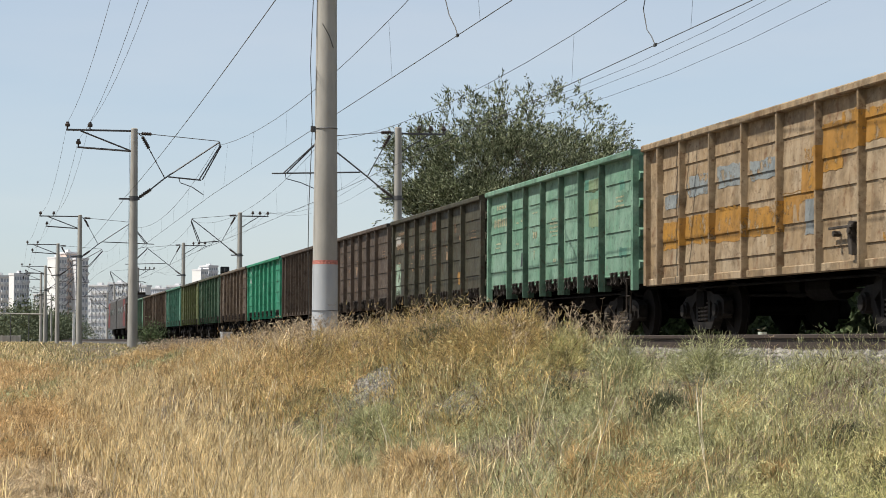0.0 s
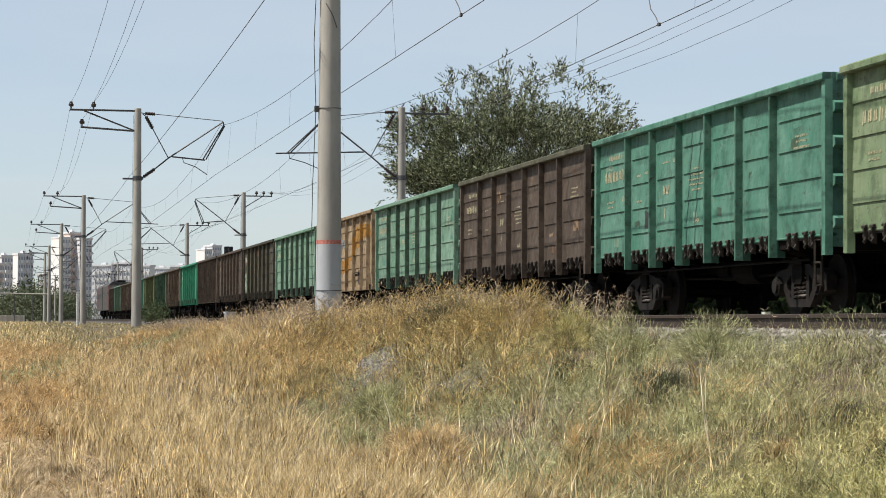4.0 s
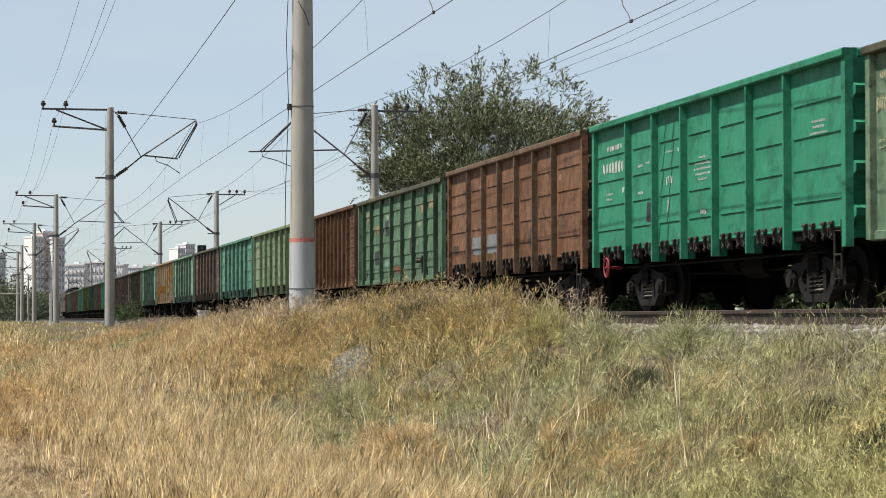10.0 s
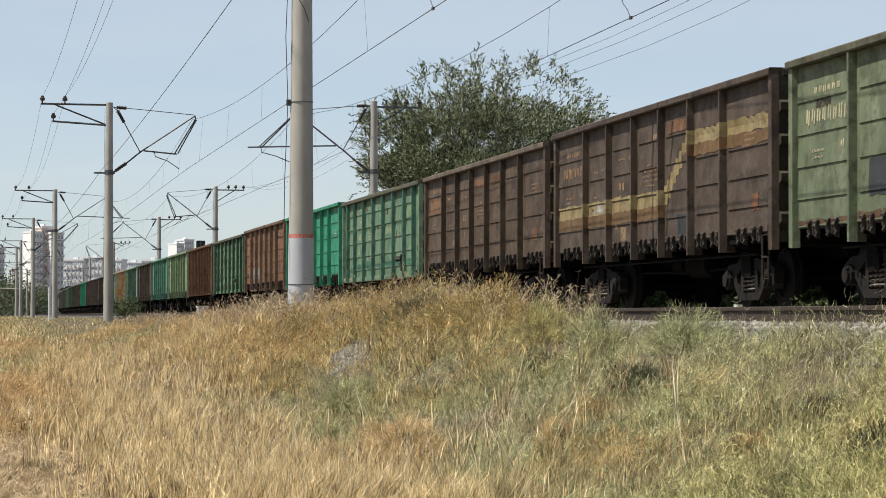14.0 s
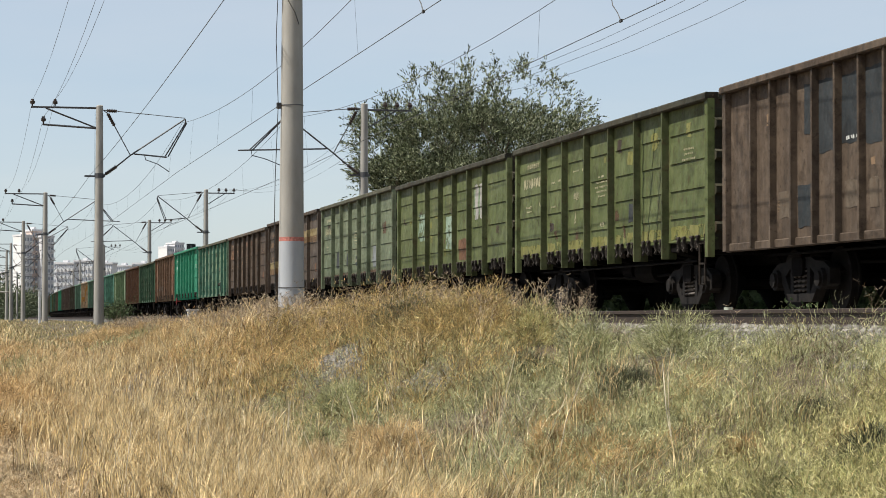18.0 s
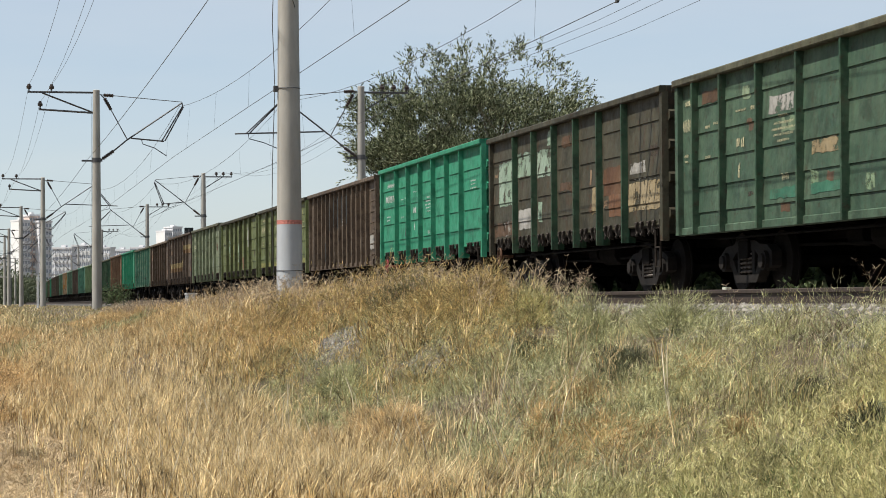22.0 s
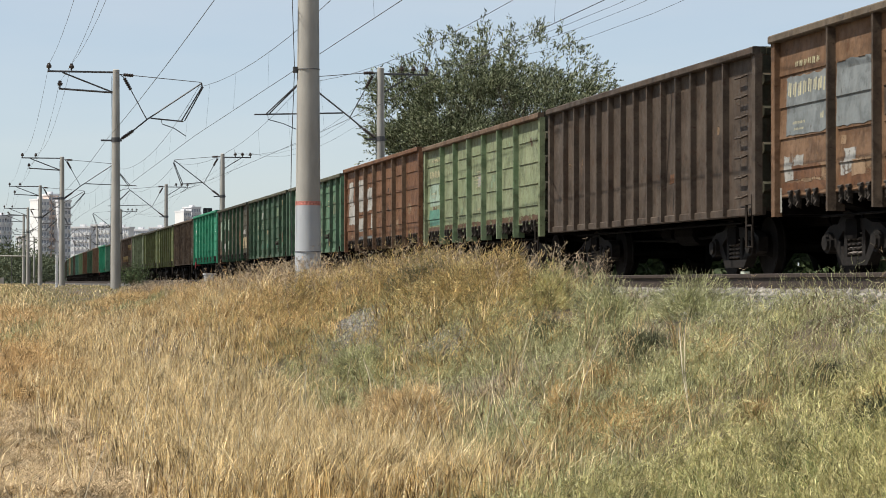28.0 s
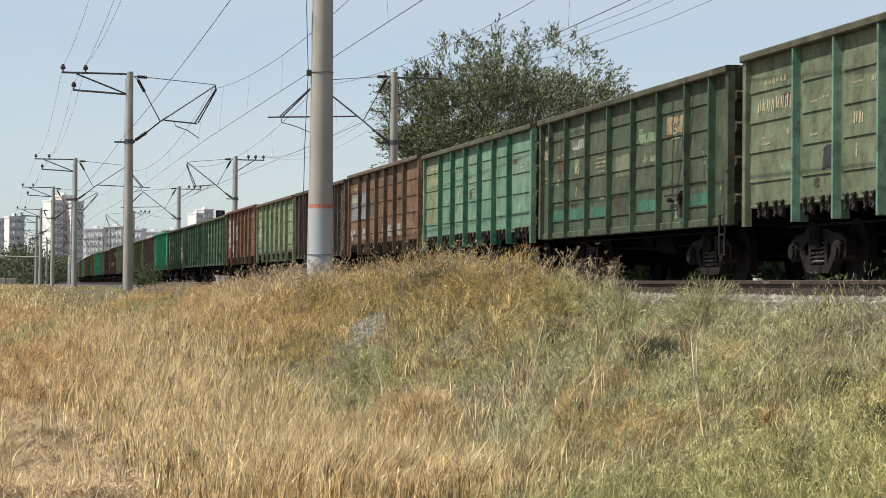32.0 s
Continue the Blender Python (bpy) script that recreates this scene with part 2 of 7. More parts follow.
# ---- mesh building ----
class G:
    """Collects points and faces for one mesh."""

    def __init__(self):
        self.v, self.f = [], []

    def add(self, pts, faces):
        k = len(self.v)
        self.v += [tuple(p) for p in pts]
        self.f += [tuple(i + k for i in q) for q in faces]
        return self

    def box(self, x0, x1, y0, y1, z0, z1):
        p = [(x, y, z) for x in (x0, x1) for y in (y0, y1) for z in (z0, z1)]
        return self.add(p, [(0, 1, 3, 2), (4, 6, 7, 5), (0, 4, 5, 1), (2, 3, 7, 6), (0, 2, 6, 4), (1, 5, 7, 3)])

    def cbox(self, x0, x1, y0, y1, z0, z1, c=0.02, axis=1):
        """A bar along an axis with chamfered long edges."""
        lo, hi = ((x0, y0, z0), (x1, y1, z1))
        a, b = [k for k in range(3) if k != axis]
        u0, u1, w0, w1 = lo[a], hi[a], lo[b], hi[b]
        poly = [(u0 + c, w0), (u1 - c, w0), (u1, w0 + c), (u1, w1 - c), (u1 - c, w1), (u0 + c, w1), (u0, w1 - c), (u0, w0 + c)]
        return self.prism(poly, axis, lo[axis], hi[axis])

    def prism(self, poly, axis, s0, s1):
        n = len(poly)
        pts = []
        for s in (s0, s1):
            for u, w in poly:
                p = [u, w]
                p.insert(axis, s)
                pts.append(p)
        faces = [tuple(range(n)), tuple(range(2 * n - 1, n - 1, -1))]
        faces += [(k, k + n, (k + 1) % n + n, (k + 1) % n) for k in range(n)]
        return self.add(pts, faces)

    def rings(self, centres, radii, n=8, cap=True):
        """A tube through centres with a radius at each."""
        c = [Vector(p) for p in centres]
        pts, prev = [], None
        for i, p in enumerate(c):
            d = (c[min(i + 1, len(c) - 1)] - c[max(i - 1, 0)])
            d = d.normalized() if d.length > 1e-9 else Vector((0, 0, 1))
            if prev is None:
                side = d.orthogonal().normalized()
            else:
                side = (prev - d * prev.dot(d))
                side = side.normalized() if side.length > 1e-6 else d.orthogonal().normalized()
            prev = side
            up = d.cross(side)
            for k in range(n):
                a = 2 * math.pi * k / n
                pts.append(p + (side * math.cos(a) + up * math.sin(a)) * radii[i])
        m = len(c)
        faces = [(i * n + k, i * n + (k + 1) % n, (i + 1) * n + (k + 1) % n, (i + 1) * n + k) for i in range(m - 1) for k in range(n)]
        if cap:
            faces += [tuple(range(n - 1, -1, -1)), tuple(range((m - 1) * n, m * n))]
        return self.add(pts, faces)

    def tube(self, pts, r, n=6):
        return self.rings(pts, [r] * len(pts), n)

    def cyl(self, p, q, r, n=12):
        return self.rings([p, q], [r, r], n)

    def mesh(self, name, smooth=False):
        me = bpy.data.meshes.new(name)
        me.from_pydata(self.v, [], self.f)
        me.update()
        bm = bmesh.new()
        bm.from_mesh(me)
        bmesh.ops.recalc_face_normals(bm, faces=bm.faces)
        bm.to_mesh(me)
        bm.free()
        if smooth:
            me.shade_smooth()
            me.set_sharp_from_angle(angle=radians(40))
        return me


def dress(ob, mat):
    """Gives an object its own material on a shared mesh."""
    if not ob.data.materials:
        ob.data.materials.append(None)
    ob.material_slots[0].link = "OBJECT"
    ob.material_slots[0].material = mat
    return ob


def part(name, me, mat, parent, label="", at=None):
    ob = dress(new(name, me.mesh(name) if isinstance(me, G) else me), mat)
    ob.parent = parent
    if at is not None:
        ob.matrix_basis = at
    return tagged(ob, label=label)


def thing(name, me, mat, label, category, group="", kind="", at=None):
    ob = dress(new(name, me.mesh(name) if isinstance(me, G) else me), mat)
    if at is not None:
        ob.matrix_basis = at
    return tagged(ob, label=label, category=category, group=group, kind=kind)


def anchor(name, label, category, group="", at=None):
    ob = new(name)
    if at is not None:
        ob.matrix_basis = at
    return tagged(ob, label=label, category=category, group=group)


def bulk(name, verts, faces3, faces4, mat, smooth=False):
    """A large mesh straight from arrays."""
    me = bpy.data.meshes.new(name)
    nv, n3, n4 = len(verts), len(faces3), len(faces4)
    me.vertices.add(nv)
    me.vertices.foreach_set("co", np.asarray(verts, np.float32).ravel())
    loops = np.concatenate([np.asarray(faces3, np.int32).ravel(), np.asarray(faces4, np.int32).ravel()])
    me.loops.add(len(loops))
    me.loops.foreach_set("vertex_index", loops)
    me.polygons.add(n3 + n4)
    start = np.concatenate([np.arange(n3) * 3, n3 * 3 + np.arange(n4) * 4])
    me.polygons.foreach_set("loop_start", start.astype(np.int32))
    me.update(calc_edges=True)
    me.validate()
    if smooth:
        me.shade_smooth()
    me.materials.append(mat)
    return me


# ---- ground ----
def step(a, b, x):
    t = np.clip((x - a) / (b - a), 0, 1)
    return t * t * (3 - 2 * t)


def wave(x, y, s):
    """Cheap smooth unevenness, about -1 to 1."""
    return (np.sin(x * 1.3 * s + 1.7 + np.sin(y * 0.7 * s)) + np.sin(y * 1.1 * s + 0.4 + 1.3 * np.sin(x * 0.9 * s + 2)) + np.sin((x + y) * 0.63 * s + 3.1)) / 3


def shoulder_x(y):
    """Edge of the bank's flat shoulder: it widens into an old heap of spoil round the near pole."""
    return 7.0 - 2.5 * step(24, 37, y) + 0.6 * step(60, 100, y)


# heaps of old ballast and washed-out hollows in the face of the bank
MOUNDS = [(4.85, 30.4, 0.42, 0.8, 0.07), (5.36, 26.8, 0.36, 0.7, 0.06), (4.35, 32.0, 0.6, 0.6, -0.10), (6.05, 24.4, 0.35, 0.8, -0.12),
          (6.05, 20.6, 0.40, 0.6, -0.12), (4.84, 21.8, 0.30, 0.8, -0.10), (5.87, 15.4, 0.30, 0.5, -0.12), (5.34, 16.0, 0.35, 0.6, 0.10), (6.5, 18.2, 0.4, 0.7, 0.10)]


def ground_z(x, y):
    x, y = np.asarray(x, float), np.asarray(y, float)
    field = -0.45 - 1.25 * np.exp(-(np.clip(y, 22, 4000) - 22) / 60) + 0.05 * wave(x, y, 1.0) * step(-200, 15, y)
    xs = shoulder_x(y)
    bank = -0.34 - 0.40 * np.log1p(np.exp(np.clip((xs - x) * 3.0, -30, 30))) / 3.0 + 0.035 * wave(x, y, 2.1) + 0.26 * np.exp(-((x - 6.1) / 1.1) ** 2 - ((y - 30.5) / 4.5) ** 2)
    for cx, cy, w, l, h in MOUNDS:
        bank = bank + h * np.exp(-((x - cx) / w) ** 2 - ((y - cy) / l) ** 2)
    k = 9.0
    near = np.log(np.exp(k * field) + np.exp(k * bank)) / k
    beyond = -0.4 - 0.09 * np.clip(x - 17, 0, 9)
    return np.where(x < 15.5, near, near + (beyond - near) * step(15.5, 18.5, x))


def grow(lo, hi, fine, far, ratio=1.16):
    mid = list(np.arange(lo, hi + 1e-6, fine))
    up, d = [mid[-1]], fine
    while up[-1] < far:
        d *= ratio
        up.append(up[-1] + d)
    down, d = [mid[0]], fine
    while down[-1] > -far:
        d *= ratio
        down.append(down[-1] - d)
    return np.array(down[:0:-1] + mid + up[1:])


def build_ground():
    xs, ys = grow(-2, 8.2, 0.2, 4000, 1.14), grow(10, 42, 0.25, 4000, 1.08)
    X, Y = np.meshgrid(xs, ys)
    V = np.stack([X.ravel(), Y.ravel(), ground_z(X, Y).ravel()], 1)
    w = len(xs)
    i = (np.arange(len(ys) - 1)[:, None] * w + np.arange(w - 1)[None, :]).ravel()
    F = np.stack([i, i + 1, i + w + 1, i + w], 1)
    ob = new("ground", bulk("ground", V, np.zeros((0, 3), int), F, SOIL, True))
    tagged(ob, "dry sandy field rising to a grassy railway bank", "ground", kind="structure")


build_ground()


# ---- the two lines of rails ----
LINE_YS = [-350, 0, 120, 260] + [260 + 30 * k for k in range(1, 19)]


def sweep(poly, axis):
    """Draws a profile along the line and round its bend."""
    n, m = len(poly), len(LINE_YS)
    pts = [(axis + bend(y) + u, y, w) for y in LINE_YS for u, w in poly]
    faces = [(r * n + k, r * n + (k + 1) % n, (r + 1) * n + (k + 1) % n, (r + 1) * n + k) for r in range(m - 1) for k in range(n)]
    return G().add(pts, faces + [tuple(range(n)), tuple(range(m * n - 1, (m - 1) * n - 1, -1))])


def build_track(axis, name, label):
    bed = sweep([(-1.95, -0.46), (-1.32, -0.2), (1.32, -0.2), (1.95, -0.46), (1.95, -1.0), (-1.95, -1.0)], axis)
    ob = thing(name, bed, BALLAST if axis < 10 else BALLAST_DIMMED, label, "railway track", kind="structure")
    prof = [(-0.075, -0.18), (0.075, -0.18), (0.075, -0.168), (0.018, -0.15), (0.012, -0.05), (0.037, -0.04), (0.037, -0.006), (0.028, 0), (-0.028, 0), (-0.037, -0.006), (-0.037, -0.04), (-0.012, -0.05), (-0.018, -0.15), (-0.075, -0.168)]
    for s in (-0.797, 0.797):
        part("rail", sweep([(s + u, w) for u, w in prof], axis), RAIL_RUST, ob)
    one = G().prism([(-1.35, -0.24), (-1.33, -0.19), (-0.55, -0.172), (-0.3, -0.195), (0.3, -0.195), (0.55, -0.172), (1.33, -0.19), (1.35, -0.24)], 1, -0.13, 0.13).mesh("sleeper")
    for k in range(90):
        part("sleeper", one, SLEEPER, ob, at=pose(axis, 13 + 0.56 * k, 0.0))
    rest = G()
    for k in range(150):
        rest.box(axis - 1.35, axis + 1.35, 63.5 + 0.56 * k, 63.76 + 0.56 * k, -0.24, -0.18)
    tagged(part("far_sleepers", rest, SLEEPER, ob), kind="stuff")


build_track(AXIS_NEAR, "track_near", "empty railway line on grey crushed stone ballast")
build_track(AXIS_FAR, "track_far", "railway line carrying the goods train on ballast")

# ---- wagons ----
COUPLED, TOP = 13.92, 3.495


def panel_mesh(width, ledges, z0, z1, side):
    """One bay of side sheet with pressed ledges that each lean out towards their lower lip."""
    half = width / 2 - (0.17 if len(ledges) == 4 else 0.02)
    ys = [-width / 2, -half - 0.008, -half, half, half + 0.008, width / 2]
    rows = [(z0, 0.0)]
    for z in sorted(ledges):
        rows += [(z - 0.012, 0.0), (z, PROUD), (z + DROP, 0.0)]
    rows += [(z1, 0.0)]
    n, m = len(ys), len(rows)
    pts = [(side * (1.44 + (p if 2 <= k <= 3 else 0.0)), y, z) for z, p in rows for k, y in enumerate(ys)]
    faces = [(r * n + k, r * n + k + 1, (r + 1) * n + k + 1, (r + 1) * n + k) for r in range(m - 1) for k in range(n - 1)]
    b = len(pts)
    pts += [(side * 1.40, y, z) for z in (z0, z1) for y in (-width / 2, width / 2)]
    e = (m - 1) * n
    faces += [(b, b + 2, b + 3, b + 1), (0, b, b + 1, n - 1), (e, e + n - 1, b + 3, b + 2), (0, e, b + 2, b), (n - 1, b + 1, b + 3, e + n - 1)]
    return G().add(pts, faces).mesh("side_panel")


def post_mesh(z0, z1, side, w0=0.10, w1=0.065, deep=0.115):
    s = side
    g = G()
    poly = [(s * 1.435, -w0), (s * (1.44 + deep), -w1), (s * (1.44 + deep), w1), (s * 1.435, w0)]
    g.prism(poly, 2, z0, z1)
    g.box(*sorted((s * 1.3, s * 1.435)), -w1, w1, z0, z0 + 0.25)
    return g.mesh("side_post")


def latch_mesh(side):
    """Floor-hatch hooks, hinge lugs and their bar along the foot of one bay."""
    s = side
    g = G()
    for y in (-0.52, -0.22, 0.22, 0.52):
        g.prism([(s * 1.40, 1.27), (s * 1.49, 1.24), (s * 1.50, 1.15), (s * 1.465, 1.08), (s * 1.50, 1.02), (s * 1.475, 0.99), (s * 1.44, 1.07), (s * 1.44, 1.17), (s * 1.40, 1.19)], 1, y - 0.019, y + 0.019)
        g.cyl((s * 1.475, y - 0.07, 1.225), (s * 1.475, y + 0.07, 1.225), 0.026, 6)
        g.prism([(s * 1.38, 1.14), (s * 1.46, 1.12), (s * 1.45, 1.07), (s * 1.38, 1.06)], 1, y + 0.07, y + 0.13)
    for y in (-0.37, 0.37):
        g.prism([(s * 1.36, 1.20), (s * 1.47, 1.17), (s * 1.47, 1.04), (s * 1.36, 0.98)], 1, y - 0.012, y + 0.012)
    g.box(*sorted((s * 1.36, s * 1.42)), -0.66, 0.66, 1.13, 1.17)
    return g.mesh("hatch_latch")


def hatch_mesh(side):
    s = side
    g = G().prism([(s * 1.36, 1.12), (s * 1.38, 1.16), (s * 0.2, 1.30), (s * 0.2, 1.26)], 1, -0.72, 0.72)
    for y in (-0.45, 0.0, 0.45):
        g.prism([(s * 1.34, 1.02), (s * 1.36, 1.12), (s * 0.4, 1.24), (s * 0.4, 1.16)], 1, y - 0.03, y + 0.03)
    return g.mesh("floor_hatch")


def end_mesh(top):
    g = G()
    g.box(-1.44, 1.44, 6.56, 6.62, 1.0, top)
    g.cbox(-1.36, 1.36, 6.54, 6.64, top - 0.13, top - 0.004, 0.02, 0)
    return g.mesh("end_wall")


def end_rib_mesh():
    return G().prism([(6.61, -0.10), (6.72, -0.05), (6.72, 0.05), (6.61, 0.10)], 0, -1.42, 1.42).mesh("end_rib")


def ladder_mesh(side):
    """Two stiles and three steps bent from one flat bar."""
    x = side * 1.52
    path = [(6.33, 0.78), (6.05, 0.78), (6.05, 0.45), (6.33, 0.45), (6.33, 1.10), (6.05, 1.10), (6.05, 0.78)]
    return G().tube([(x, y, z) for y, z in path] + [(x, 6.05, 1.25)], 0.022, 4).mesh("step_ladder")


def underframe_mesh():
    g = G()
    g.cbox(-0.28, 0.28, -6.57, 6.57, 0.80, 1.12, 0.03)
    for y in (-4.325, 4.325):
        g.prism([(-1.40, 1.02), (-0.5, 0.80), (0.5, 0.80), (1.40, 1.02), (1.40, 1.16), (-1.40, 1.16)], 1, y - 0.25, y + 0.25)
    for y in (-2.6, -0.9, 0.9, 2.6):
        g.prism([(-1.38, 1.06), (0, 0.86), (1.38, 1.06), (1.38, 1.16), (-1.38, 1.16)], 1, y - 0.1, y + 0.1)
    for s in (-6.58, 6.44):
        g.box(-1.42, 1.42, s, s + 0.14, 0.92, 1.25)
    g.cyl((-0.62, -1.2, 0.78), (-0.62, -0.1, 0.78), 0.22, 12)      # air tank
    g.cyl((-0.55, 0.5, 0.80), (-0.55, 1.1, 0.80), 0.17, 12)       # brake cylinder
    g.tube([(-0.7, -4, 0.72), (-0.72, 0, 0.66), (-0.7, 4, 0.72)], 0.025, 6)
    g.tube([(-1.25, -5.2, 0.85), (-1.25, 5.2, 0.85)], 0.02, 6)
    return g.mesh("underframe")


def coupler_mesh():
    g = G()
    g.cbox(-0.09, 0.09, 6.2, 6.72, 0.93, 1.13, 0.02)
    g.prism([(-0.17, 6.70), (0.05, 6.66), (0.2, 6.72), (0.2, 6.94), (0.05, 6.96), (-0.02, 6.84), (-0.17, 6.86)], 2, 0.86, 1.18)
    g.tube([(0.3, 6.4, 0.95), (0.28, 6.7, 0.62), (0.15, 6.95, 0.72)], 0.025, 6)
    return g.mesh("coupler")


def side_frame_mesh(s):
    x0, x1 = (0.94, 1.10) if s > 0 else (-1.10, -0.94)
    g = G()
    g.prism([(-1.18, 0.40), (-1.18, 0.62), (-0.95, 0.72), (-0.62, 0.74), (-0.42, 0.80), (0.42, 0.80), (0.62, 0.74), (0.95, 0.72), (1.18, 0.62), (1.18, 0.40), (1.05, 0.36), (1.02, 0.52), (0.82, 0.52), (0.78, 0.44), (0.42, 0.64), (-0.42, 0.64), (-0.78, 0.44), (-0.82, 0.52), (-1.02, 0.52), (-1.05, 0.36)], 0, x0, x1)
    g.prism([(-0.80, 0.45), (-0.62, 0.52), (-0.40, 0.27), (0.40, 0.27), (0.62, 0.52), (0.80, 0.45), (0.46, 0.15), (-0.46, 0.15)], 0, x0, x1)
    for y in (-0.34, 0.34):
        g.box(x0, x1, y - 0.06, y + 0.06, 0.27, 0.66)
    for y in (-0.925, 0.925):
        g.cyl((s * 0.90, y, 0.475), (s * 1.16, y, 0.475), 0.155, 12)
        g.cyl((s * 1.16, y, 0.475), (s * 1.20, y, 0.475), 0.11, 12)
    return g.mesh("side_frame")


def spring_mesh(s):
    r = 0.075
    pts = [(s * 1.04 + r * math.cos(a), r * math.sin(a), 0.28 + 0.34 * a / (2 * math.pi * 5)) for a in (2 * math.pi * k / 7 for k in range(36))]
    return G().tube(pts, 0.019, 4).mesh("coil_spring")


def wheelset_mesh():
    g = G()
    g.cyl((-1.05, 0, 0), (1.05, 0, 0), 0.08, 10)
    for s in (-1, 1):
        c = [(s * x, 0, 0) for x in (0.72, 0.72, 0.75, 0.755, 0.85, 0.85, 0.82, 0.80)]
        g.rings(c, [0.30, 0.50, 0.50, 0.475, 0.47, 0.40, 0.38, 0.12], 24)
        for k in range(4):
            a = math.pi * k / 2
            g.cyl((s * 0.80, 0.25 * math.cos(a), 0.25 * math.sin(a)), (s * 0.835, 0.25 * math.cos(a), 0.25 * math.sin(a)), 0.06, 6)
    return g.mesh("wheelset", True)


def brake_wheel_mesh():
    g = G()
    r = 0.175
    ring = [(-1.50, r * math.cos(a), r * math.sin(a)) for a in (2 * math.pi * k / 20 for k in range(21))]
    g.tube(ring, 0.02, 6)
    for k in range(3):
        a = math.pi * k / 3
        g.tube([(-1.48, r * math.cos(a), r * math.sin(a)), (-1.48, -r * math.cos(a), -r * math.sin(a))], 0.014, 5)
    g.cyl((-1.2, 0, 0), (-1.52, 0, 0), 0.03, 8)
    return g.mesh("brake_wheel")


def lever_mesh():
    """Hand brake lever with its bracket low on a side sheet."""
    g = G()
    g.cbox(-1.575, -1.55, -4.05, -3.15, 1.50, 1.54, 0.006)
    g.prism([(-4.05, 1.58), (-3.86, 1.60), (-3.80, 1.45), (-3.86, 1.14), (-4.00, 1.12), (-3.96, 1.35)], 0, -1.54, -1.47)
    g.cyl((-1.47, -3.35, 1.44), (-1.58, -3.35, 1.44), 0.04, 8)
    g.cyl((-1.50, -3.93, 1.46), (-1.58, -3.93, 1.46), 0.05, 8)
    return g.mesh("brake_lever")


def rung_mesh():
    """A bent climbing iron."""
    return G().tube([(-1.45, -0.18, 0), (-1.53, -0.17, -0.03), (-1.53, 0.17, -0.03), (-1.45, 0.18, 0)], 0.02, 5).mesh("climbing_iron")


def layout(kind):
    """Bays of a side as (centre, width), the places of its posts, and the sheet's foot."""
    if kind == "hatch":
        posts = [-4.2, -2.52, -0.84, 0.84, 2.52, 4.2]
        edges = [-6.58] + posts + [6.58]
        foot, low = 1.16, 0.90
    elif kind == "solid":
        posts = [-5.62, -4.25, -2.55, -0.85, 0.85, 2.55, 4.25, 5.62]
        edges = [-6.58] + posts + [6.58]
        foot, low = 0.97, 0.94
    else:
        posts = [-5.05 + 0.86 * k for k in range(13)]
        edges = [-6.58] + posts + [6.58]
        foot, low = 0.97, 0.95
    return [((a + b) / 2, b - a) for a, b in zip(edges, edges[1:])], posts, foot, low


DROP, PROUD = 0.36, 0.019
LEDGES = {"hatch": (2.95, 2.48, 2.02, 1.56), "solid": (2.98, 2.55, 2.12, 1.69, 1.28), "ribbed": ()}
SHARED = {}


def shared(key, make):
    if key not in SHARED:
        SHARED[key] = make()
    return SHARED[key]


def end_post_mesh(s, kind, top):
    z0 = 0.88 if kind == "hatch" else 0.94
    return G().prism([(s * 1.42, -0.11), (s * 1.53, -0.09), (s * 1.53, 0.06), (s * 1.42, 0.09)], 2, z0, top - 0.10).mesh("corner_post")


def chord_mesh(s, top):
    g = G()
    g.cbox(*sorted((s * 1.37, s * 1.575)), -6.61, 6.61, top - 0.12, top, 0.02)
    return g.mesh("top_chord")


def sill_mesh(s, kind):
    z0, z1 = (1.155, 1.20) if kind == "hatch" else (0.93, 1.06)
    return G().cbox(*sorted((s * 1.36, s * (1.447 if kind == "hatch" else 1.475))), -6.62, 6.62, z0, z1, 0.015).mesh("side_sill")


WHEELSETS = []     # every wheelset with its wagon's number, place in its bogie


def build_bogie(parent, y, number):
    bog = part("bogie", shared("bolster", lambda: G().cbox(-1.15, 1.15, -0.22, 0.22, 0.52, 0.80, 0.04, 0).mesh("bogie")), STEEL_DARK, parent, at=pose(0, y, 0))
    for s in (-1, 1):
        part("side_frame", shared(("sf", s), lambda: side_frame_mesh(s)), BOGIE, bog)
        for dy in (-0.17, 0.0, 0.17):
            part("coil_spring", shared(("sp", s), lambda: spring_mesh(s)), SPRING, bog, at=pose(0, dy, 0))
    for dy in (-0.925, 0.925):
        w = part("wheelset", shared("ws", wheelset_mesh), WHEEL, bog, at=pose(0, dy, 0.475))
        WHEELSETS.append((w, number, dy))


